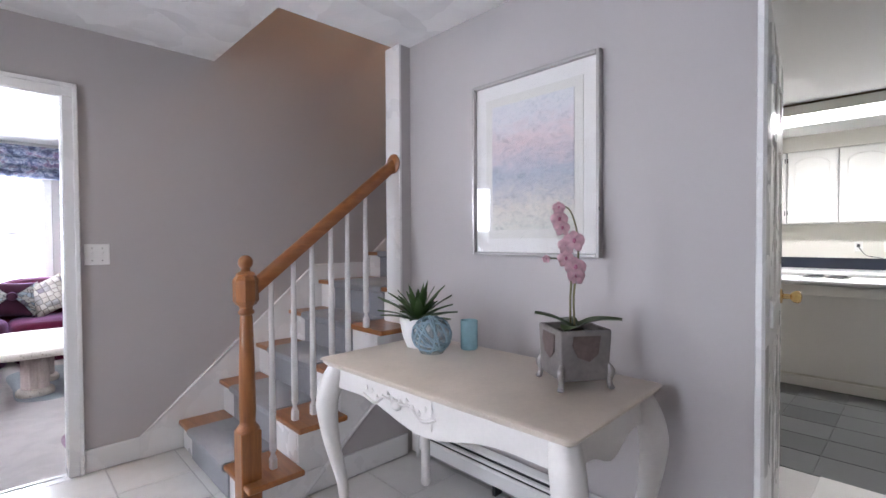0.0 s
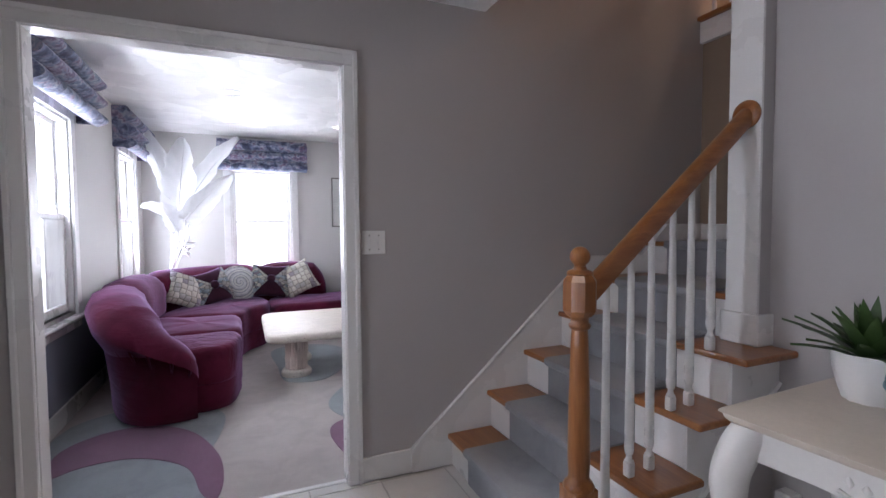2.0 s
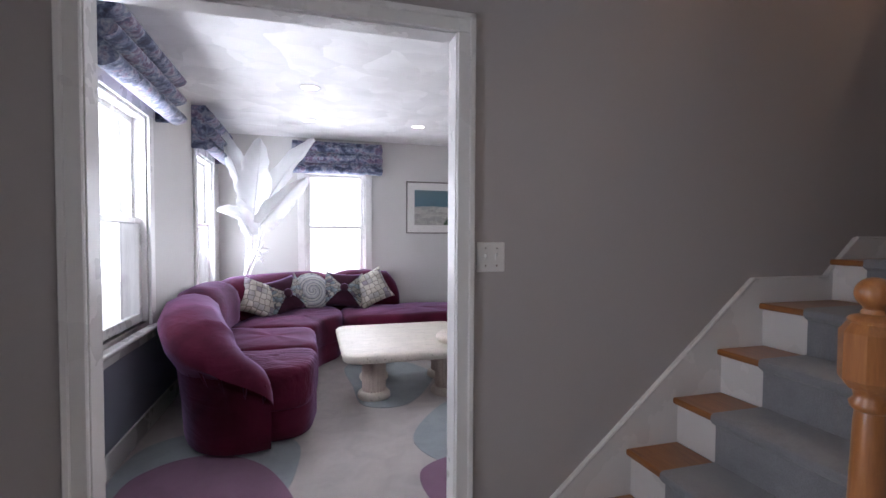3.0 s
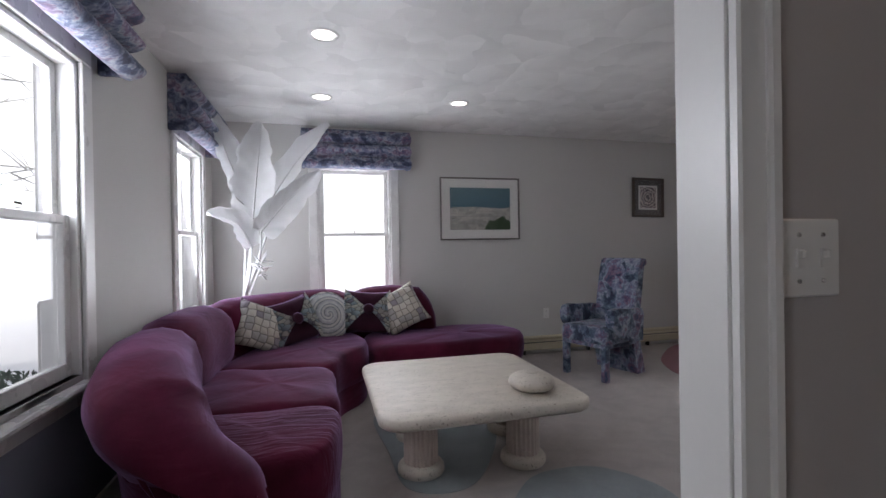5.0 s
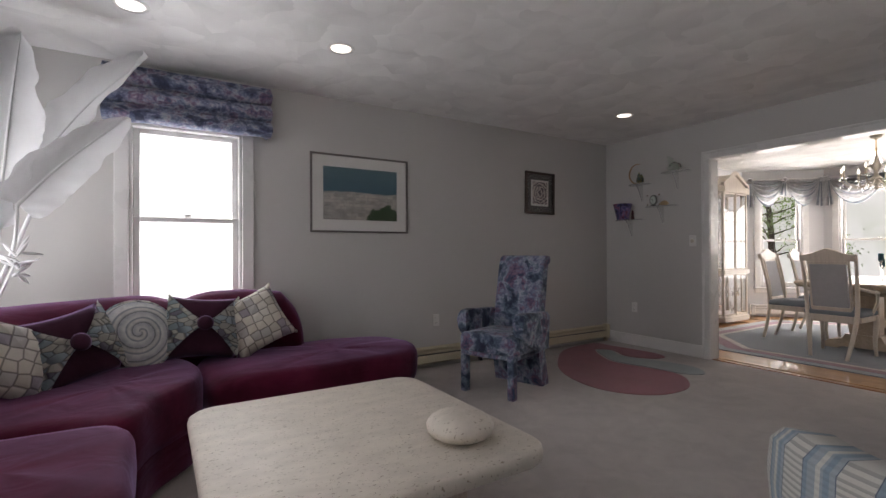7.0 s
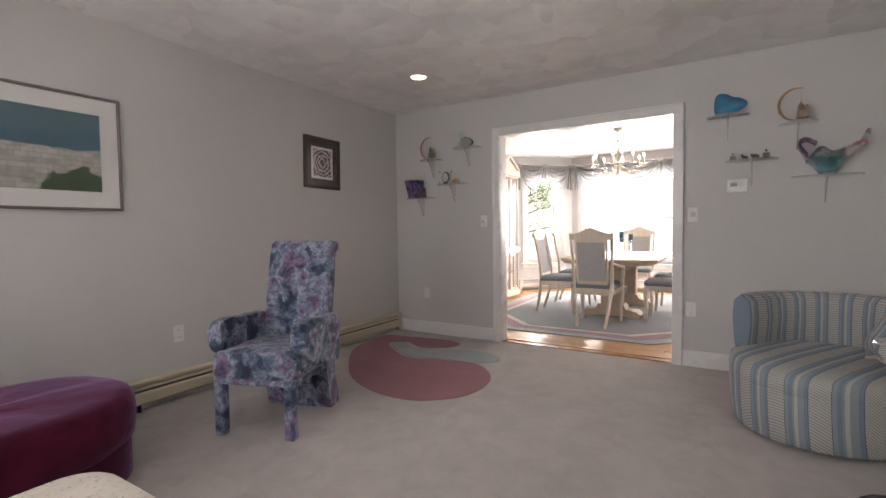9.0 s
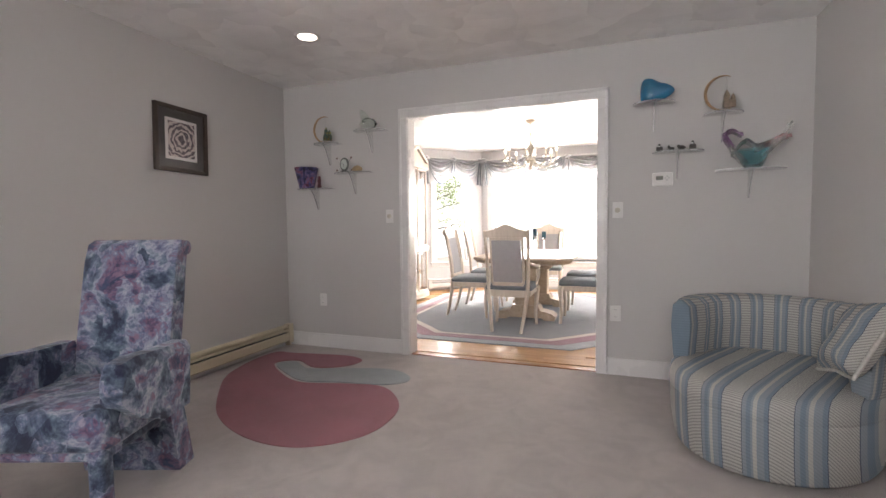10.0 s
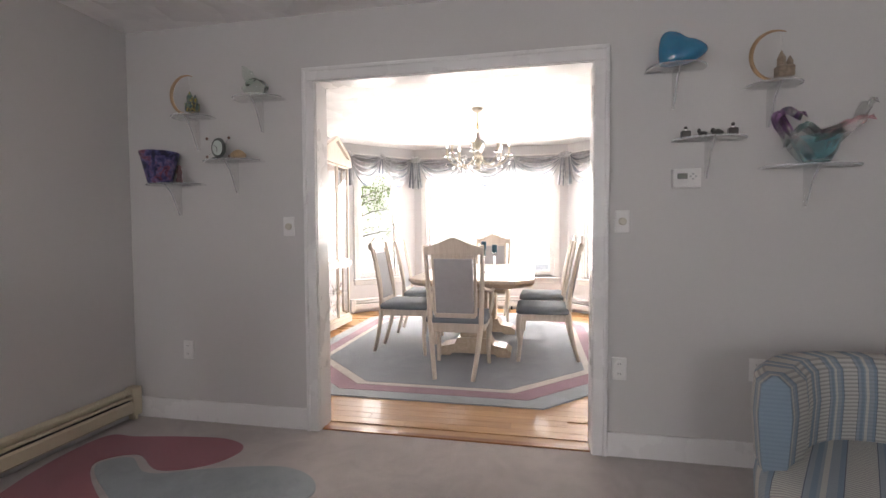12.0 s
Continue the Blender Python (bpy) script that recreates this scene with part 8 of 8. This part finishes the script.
def swag(name, m, w, label, n_swags, tails):
    """Draped valance along x, wall at y = 0, room at -y, hung from z = 0."""
    root = thing(name, label, "curtain", m)
    sw_ = w / n_swags
    for k in range(n_swags):
        xa = -w / 2 + k * sw_
        rows = []
        for i in range(25):
            u = i / 24
            row = []
            for j in range(21):
                f = j / 20
                sag = 0.07 + 0.33 * f
                z = -0.02 - 0.05 * f - sag * (1 - (2 * u - 1) ** 2) ** 0.85 * (0.35 + 0.65 * f)
                fold = 0.048 * math.sin(f * 5.0 * 2 * math.pi + 2.2 * (u - 0.5)) * (0.3 + 0.7 * (1 - (2 * u - 1) ** 2))
                row.append(Vector((xa + sw_ * (0.03 + 0.94 * u), -0.06 - 0.05 * (1 - (2 * u - 1) ** 2) + fold, z)))
            rows.append(row)
        bm = bm_new()
        grid_mesh(bm, rows)
        # one stripe a fold, so the dark pleat line is in the colour
        for q, fc3 in enumerate(bm.faces):
            fc3.material_index = 1 if q % 20 in (2, 6, 10, 14, 19) else 0
        bmesh.ops.solidify(bm, geom=bm.faces[:], thickness=0.003)
        part("swag", bm, SWAG, root, "draped silver silk swag with slate stripes that shade the folds", 80).data.materials.append(SWAG_STRIPE)
    for k in range(n_swags + 1):
        x = -w / 2 + k * sw_
        bm = bm_new()
        rng_ = random.Random(k + n_swags)
        for q in range(9):
            a = rng_.uniform(0, 6.28)
            lathe(bm, [(0.004, -0.02), (0.036, 0), (0.004, 0.022)], 8, (x + 0.03 * math.cos(a), -0.10 + 0.02 * math.sin(a * 2), -0.03 + 0.03 * math.sin(a)), 1.0, 0.8)
        part("rosette", bm, SWAG, root, "gathered silk rosette", 80)
        long = 0.42 if tails and k in (0, n_swags) else 0.24
        rows = []
        for i in range(9):
            f = i / 8
            hw = 0.025 + 0.055 * f
            rows.append([Vector((x + hw * (j / 8 - 0.5) * 2, -0.09 + 0.02 * math.sin(j * 1.9) * (0.4 + f), -0.05 - long * f + 0.05 * f * abs(j / 8 - 0.5))) for j in range(9)])
        bm = bm_new()
        grid_mesh(bm, rows)
        for q, fc3 in enumerate(bm.faces):
            fc3.material_index = 1 if q % 8 in (1, 4, 6) else 0
        bmesh.ops.solidify(bm, geom=bm.faces[:], thickness=0.003)
        part("tail", bm, SWAG, root, "pleated tail", 80).data.materials.append(SWAG_STRIPE)
    part("pole_board", box(bm_new(), -w / 2, w / 2, -0.07, -0.01, -0.02, 0.0), TRIM, root)


for (a, b), n in ((BAY_N, 2), (BAY_C, 3), (BAY_S, 2)):
    ln = (Vector(b) - Vector(a)).length
    swag("window_swag", wall_pose(a, b, ln / 2) @ pose(0, 0, 2.30), ln - 0.16, "draped silver-grey silk swags with rosettes over the bay window", n, True)

# ---- kitchen ----
CAB = surface("cabinet_white", (0.78, 0.77, 0.74), 0.35, var=0.02, fine=80, grain=0.04, depth=0.0005)
COUNTER = surface("counter_pale_grey", (0.55, 0.56, 0.56), 0.25, var=0.05, big=12)
SPLASH = surface("backsplash_navy", (0.02, 0.025, 0.04), 0.25, var=0.15)
pn_ = thing("kitchen_peninsula", "white kitchen peninsula with a pale grey counter", "kitchen counter")
part("body", box(bm_new(), 5.50, 6.05, -0.5, 2.9, 0.10, 0.865, 0.003), CAB, pn_)
part("toe_kick", box(bm_new(), 5.53, 6.02, -0.5, 2.9, 0.0, 0.10), WALL_KITCHEN, pn_)
part("skirting", box(bm_new(), 5.488, 5.50, -0.5, 2.9, 0.0, 0.085, 0.003), CAB, pn_)
part("top_rail", box(bm_new(), 5.488, 5.50, -0.5, 2.9, 0.78, 0.865, 0.003), CAB, pn_)
ctp = thing("worktop", "pale grey laminate worktop with a rolled edge", "worktop")
part("slab", box(bm_new(), 5.44, 6.10, -0.5, 2.9, 0.866, 0.905, 0.012, 3), COUNTER, ctp)
br_ = thing("base_cabinet", "white base cabinets along the kitchen wall", "cabinet")
part("body", box(bm_new(), 6.92, 7.50, -0.5, 2.9, 0.0, 0.865), CAB, br_)
w2 = thing("worktop", "white worktop along the wall with a dark upstand", "worktop")
part("slab", box(bm_new(), 6.88, 7.50, -0.5, 2.9, 0.866, 0.905, 0.01, 2), surface("counter_white", (0.78, 0.78, 0.77), 0.25), w2)
part("upstand", box(bm_new(), 7.46, 7.50, -0.5, 2.9, 0.905, 1.03), SPLASH, w2, "navy upstand")
tray = thing("cooktop", "stainless steel cooktop set in the counter", "cooktop")
part("plate", box(bm_new(), 5.56, 5.98, 1.58, 1.90, 0.905, 0.918, 0.004), CHROME, tray)
for x in (5.67, 5.87):
    for y in (1.66, 1.82):
        part("burner", lathe(bm_new(), [(0.06, 0.918), (0.055, 0.928), (0.02, 0.929)], 20, (x, y, 0)), BLACK, tray)
for k in range(6):
    y0 = 2.72 - 0.46 * k
    uc = thing("wall_cabinet", "white wall cabinet with an arched door panel", "cabinet", pose(7.18, y0, 1.42), group="kitchen wall cabinets")
    part("body", box(bm_new(), 0, 0.32, -0.45, 0.0, 0, 0.82), CAB, uc)
    dr = part("door", box(bm_new(), -0.02, 0.0, -0.44, -0.01, 0.01, 0.81, 0.004), CAB, uc)
    arch = [(-0.38, 0.07), (-0.07, 0.07), (-0.07, 0.66)] + [(-0.225 + 0.155 * math.cos(math.pi * q / 10), 0.66 + 0.08 * math.sin(math.pi * q / 10)) for q in range(1, 10)] + [(-0.38, 0.66)]
    part("arched_panel", tube(bm_new(), [(-0.022, y, z) for y, z in arch], 0.006, 6, True), CAB, dr)
    part("knob", lathe(bm_new(), [(0.006, 0), (0.012, 0.012), (0.004, 0.02)], 10), CAB, dr).matrix_local = pose(-0.02, -0.40 if k % 2 else -0.05, 0.1, 0, -90, 0)
    for z in (0.1, 0.7):
        part("hinge", box(bm_new(), -0.024, -0.018, -0.008 if k % 2 else -0.445, 0.0 if k % 2 else -0.437, z, z + 0.05), BLACK, dr)
structure("soffit_kitchen", box(bm_new(), 7.14, 7.5, -0.6, 3.1, 2.24, HF), WALL_KITCHEN, "cream painted soffit above the wall cabinets", "soffit")
for y in (1.66, 1.42):
    wall_plate("wall_outlet", pose(7.5, y, 1.16, 0, 0, -90), "socket", "white outlet above the kitchen worktop")
    pg = thing("plug", "black power plug with a cord", "plug", pose(7.488, y, 1.17, 0, 0, -90))
    part("body", box(bm_new(), -0.014, 0.014, -0.035, 0.0, -0.02, 0.02, 0.005), BLACK, pg)
    part("cord", tube(bm_new(), curve_pts([(0, -0.03, -0.01), (0.06, -0.05, -0.10), (0.12, -0.05, -0.12), (0.2, -0.05, -0.135)], 12), 0.004, 6), BLACK, pg)
fx = thing("fluorescent_light", "long boxed fluorescent ceiling light with dark end trim", "ceiling light", pose(5.74, 1.75, HF))
part("housing", box(bm_new(), -0.22, 0.22, -0.52, 1.0, -0.10, -0.002, 0.004), CAB, fx)
part("diffuser", box(bm_new(), -0.21, 0.21, -0.51, 0.99, -0.112, -0.102, 0.003), glow("diffuser_glow", (1, 0.98, 0.94), 8.0), fx, "glowing diffuser")
part("dark_trim", box(bm_new(), -0.225, 0.225, -0.525, 1.005, -0.018, -0.001), surface("walnut_trim", (0.06, 0.035, 0.02), 0.4), fx, "dark wood trim")

# ---- outside ----
# board that glows by itself, for the bright view outside a window
def backdrop(name, m, w, h, label, tree, strength, scale):
    mt, t, b = nodes_of(name + "_material")
    out = t.nodes["Material Output"]
    em = t.nodes.new("ShaderNodeEmission")
    n1 = noise_tex(t, mapped(t), scale, 6, 0.65, 0.6)
    n2 = noise_tex(t, mapped(t), scale * 0.25, 3, 0.6)
    f, sp = local_z(t, -1.0, h)
    c = ramp(t, n1, [(0.40, tree), (0.6, (1, 1, 1))])
    c = blend(t, "MIX", ramp(t, f, [(0.1, (0.15, 0.15, 0.15)), (0.6, (1, 1, 1))]), c, (1, 1, 1))
    c = blend(t, "MIX", ramp(t, n2, [(0.35, (0, 0, 0)), (0.65, (1, 1, 1))]), c, (0.97, 0.98, 1.0))
    t.links.new(c, em.inputs[0])
    em.inputs[1].default_value = strength
    t.links.new(em.outputs[0], out.inputs[0])
    ob = structure(name, box(bm_new(), -w / 2, w / 2, 0, 0.05, -0.5, h), mt, label, "backdrop")
    ob.matrix_world = m
    return ob


backdrop("backdrop_west", pose(-14, 8, 0, 0, 0, 90), 60, 12, "pale winter garden far outside the west windows", (0.72, 0.72, 0.74), 4.0, 0.8)
backdrop("backdrop_north", pose(0, 22, 0, 0, 0, 0), 60, 12, "pale bright distance outside the north window", (0.93, 0.94, 0.96), 5.0, 0.5)
backdrop("backdrop_east", pose(26, 8, 0, 0, 0, -90), 70, 9, "pale glowing backdrop outside the bay", (0.46, 0.53, 0.40), 2.6, 0.6)

BARK_W = surface("birch_bark", (0.62, 0.60, 0.57), 0.8, var=0.25, big=6, fine=30, grain=0.4, depth=0.004)
BARK = surface("brown_bark", (0.09, 0.065, 0.05), 0.9, var=0.25, big=8, fine=40, grain=0.5, depth=0.006)
def thin_leaf(name, color):
    """Leaf that lets part of the sunlight through."""
    m, t, b = nodes_of(name)
    c = ramp(t, noise_tex(t, mapped(t), 1.6, 3), [(0.3, shade(color, 0.7)), (0.7, shade(color, 1.35))])
    t.links.new(c, b.inputs["Base Color"])
    b.inputs["Roughness"].default_value = 0.6
    tl, mx = t.nodes.new("ShaderNodeBsdfTranslucent"), t.nodes.new("ShaderNodeMixShader")
    t.links.new(blend(t, "MULTIPLY", 1.0, c, (1.6, 1.6, 1.2)), tl.inputs[0])
    mx.inputs[0].default_value = 0.7
    t.links.new(b.outputs[0], mx.inputs[1])
    t.links.new(tl.outputs[0], mx.inputs[2])
    t.links.new(mx.outputs[0], t.nodes["Material Output"].inputs[0])
    return m


NEEDLE = thin_leaf("leaf_green", (0.24, 0.31, 0.17))


def tree(name, m, height, trunk_r, label, bark, leaf=None, seed=0, crown=9000):
    root = thing(name, label, "tree", m)
    rg = random.Random(seed)
    trunk = curve_pts([(0, 0, 0), (0.1, 0.05, height * 0.35), (-0.05, 0.1, height * 0.7), (0.05, 0, height)], 16)
    bm = tube(bm_new(), trunk, lerp_list([trunk_r, trunk_r * 0.75, trunk_r * 0.45, trunk_r * 0.12], 16), 10)
    tips = []
    for k in range(26):
        z = height * (0.25 + 0.7 * k / 26)
        a = k * 2.4
        ln = height * (0.34 - 0.22 * k / 26) * rg.uniform(0.8, 1.2)
        b0 = trunk[min(16, int(16 * z / height))]
        dr = Vector((math.cos(a), math.sin(a), rg.uniform(0.1, 0.5)))
        pts = [b0, b0 + dr * ln * 0.5 + Vector((0, 0, 0.06 * ln)), b0 + dr * ln]
        tube(bm, pts, [trunk_r * 0.25, trunk_r * 0.14, 0.006], 6)
        tips.append(pts)
        for q in range(4):
            f = rg.uniform(0.4, 0.95)
            p = pts[1].lerp(pts[2], f)
            d3 = Vector((rg.uniform(-1, 1), rg.uniform(-1, 1), rg.uniform(-0.2, 0.7))).normalized()
            tube(bm, [p, p + d3 * ln * 0.3], [0.012, 0.003], 5)
            tips.append([p, p + d3 * ln * 0.15, p + d3 * ln * 0.3])
    part("trunk", bm, bark, root, smooth=60)
    if leaf:
        verts, faces = [], []
        for k in range(crown):
            pts = rg.choice(tips)
            p = pts[1].lerp(pts[2], rg.random() ** 0.6) + Vector((rg.gauss(0, 0.24), rg.gauss(0, 0.24), rg.gauss(0, 0.22)))
            e = Euler((rg.uniform(0, 6), rg.uniform(0, 6), rg.uniform(0, 6))).to_matrix()
            s = rg.uniform(0.03, 0.065)
            i0 = len(verts)
            verts += [p + e @ Vector(v) * s for v in ((-1, 0, 0), (0, -0.5, 0.1), (1, 0, 0), (0, 0.5, 0.1))]
            faces += [(i0, i0 + 1, i0 + 2, i0 + 3)]
        me = bpy.data.meshes.new("crown")
        me.from_pydata([tuple(v) for v in verts], [], faces)
        me.materials.append(leaf)
        mesh_object("crown", me, root)
    return root


tree("birch_tree", pose(-5.5, 10.6, -0.5), 8, 0.15, "bare white-barked birch tree in the garden", BARK_W, None, 3)
tree("birch_tree", pose(-6.6, 13.2, -0.5), 8, 0.13, "bare white-barked birch tree in the garden", BARK_W, None, 8)
tree("leafy_tree", pose(15.5, 14.5, -0.5), 6.5, 0.16, "leafy green tree outside the dining room bay", BARK, NEEDLE, 5)
tree("leafy_tree", pose(18.0, 17.5, -0.5), 7.5, 0.18, "leafy green tree outside the dining room bay", BARK, NEEDLE, 6)
tree("leafy_tree", pose(20.0, 13.0, -0.5), 5.5, 0.16, "leafy green tree outside the dining room bay", BARK, NEEDLE, 9, 7000)
sb = thing("garden_shrub", "low grey-green shrub outside the west window", "shrub", pose(-3.2, 8.6, -0.5))
rg = random.Random(2)
verts, faces = [], []
for k in range(1800):
    a, r = rg.uniform(0, 6.28), rg.random() ** 0.5
    p = Vector((0.9 * r * math.cos(a), 1.6 * r * math.sin(a), 0.15 + (0.55 - 0.35 * r) * rg.random()))
    e = Euler((rg.uniform(0, 6), rg.uniform(0, 6), rg.uniform(0, 6))).to_matrix()
    i0 = len(verts)
    verts += [tuple(p + e @ Vector(v) * 0.05) for v in ((-1, 0, 0), (0, -0.4, 0), (1, 0, 0), (0, 0.4, 0))]
    faces.append((i0, i0 + 1, i0 + 2, i0 + 3))
me = bpy.data.meshes.new("foliage")
me.from_pydata(verts, [], faces)
me.materials.append(surface("shrub_grey_green", (0.12, 0.15, 0.12), 0.8, var=0.3, big=8))
mesh_object("foliage", me, sb)
bm = bm_new()
for k in range(9):
    a = k * 0.7
    tube(bm, [(0, 0.2 * (k - 4) * 0.5, 0), (0.4 * math.cos(a), 0.2 * (k - 4) + 0.4 * math.sin(a), 0.4)], [0.02, 0.006], 5)
part("branches", bm, BARK, sb)

# ---- floor pieces ----
def piece_mesh(name, w, d, h, bevel, material):
    bm = bm_new()
    box(bm, -w / 2, w / 2, -d / 2, d / 2, -h, 0)
    top = [e for e in bm.edges if all(v.co.z > -1e-6 for v in e.verts)]
    bmesh.ops.bevel(bm, geom=top, offset=bevel, segments=1, affect="EDGES")
    me = bpy.data.meshes.new(name)
    bm.to_mesh(me)
    bm.free()
    me.materials.append(material)
    return me


# foyer tiles
TS = 0.343
tile_me = piece_mesh("tile", TS - 0.006, TS - 0.006, 0.012, 0.0015, TILE)
rng = random.Random(21)
ty = [4.255 - TS / 2 - TS * k for k in range(14)]
tx = [0.625 + TS / 2 + TS * k for k in range(-4, 9)]
for y in ty:
    for x in tx:
        if y < -0.4 or x - TS / 2 < XW - 0.12 or (x > XF - 0.05 and y > 1.5) or (x > 1.62 and y > 3.35) or x > 3.7:
            continue
        ob = mesh_object("tile", tile_me, floor_foyer)
        ob.matrix_local = pose(x, y, rng.uniform(-0.0004, 0.0004), 0, 0, 90 * rng.randrange(4))
cut_me = piece_mesh("tile_cut", TS - 0.006, 0.062, 0.012, 0.0015, TILE)
for x in tx:
    if OA[0] - 0.1 < x < OA[1] + 0.1:
        mesh_object("tile", cut_me, floor_foyer).matrix_local = pose(x, 4.289, 0)
# kitchen tiles, laid in a two-tone pattern
dk, md = piece_mesh("tile_dark", 0.292, 0.292, 0.012, 0.0015, TILE_DARK), piece_mesh("tile_mid", 0.292, 0.292, 0.012, 0.0015, TILE_MID)
for i in range(7):
    for j in range(9):
        ob = mesh_object("tile", md if (i % 2 == 0 or j % 3 == 1) else dk, floor_kitchen)
        ob.matrix_local = pose(3.68 + 0.15 + 0.298 * i, 0.2 + 0.298 * j, 0)
# oak strips of the dining room
rng = random.Random(31)
PW = 0.0835
strip = {ln: piece_mesh("plank", PW - 0.0007, ln - 0.0010, 0.012, 0.0005, OAK_FLOOR) for ln in (0.9, 1.2, 1.5)}
x = XE + 0.062 + PW / 2
while x < 9.75:
    y = 4.42 - rng.uniform(0, 0.9)
    while y < 8.66:
        ln = rng.choice((0.9, 1.2, 1.5))
        a, b = y, y + ln
        if b > 4.5 and not (x < XE + 0.13 and (a < OB[0] - 0.05 or b > OB[1] + 0.05)) and b < 8.72 and a > 4.3 and not (x > 8.9 and (b > 8.7 - (x - 8.9) or a < 4.7 + (x - 8.9))):
            ob = mesh_object("plank", strip[ln], floor_dining)
            ob.matrix_local = pose(x, (a + b) / 2, 0)
        y = b
    x += PW
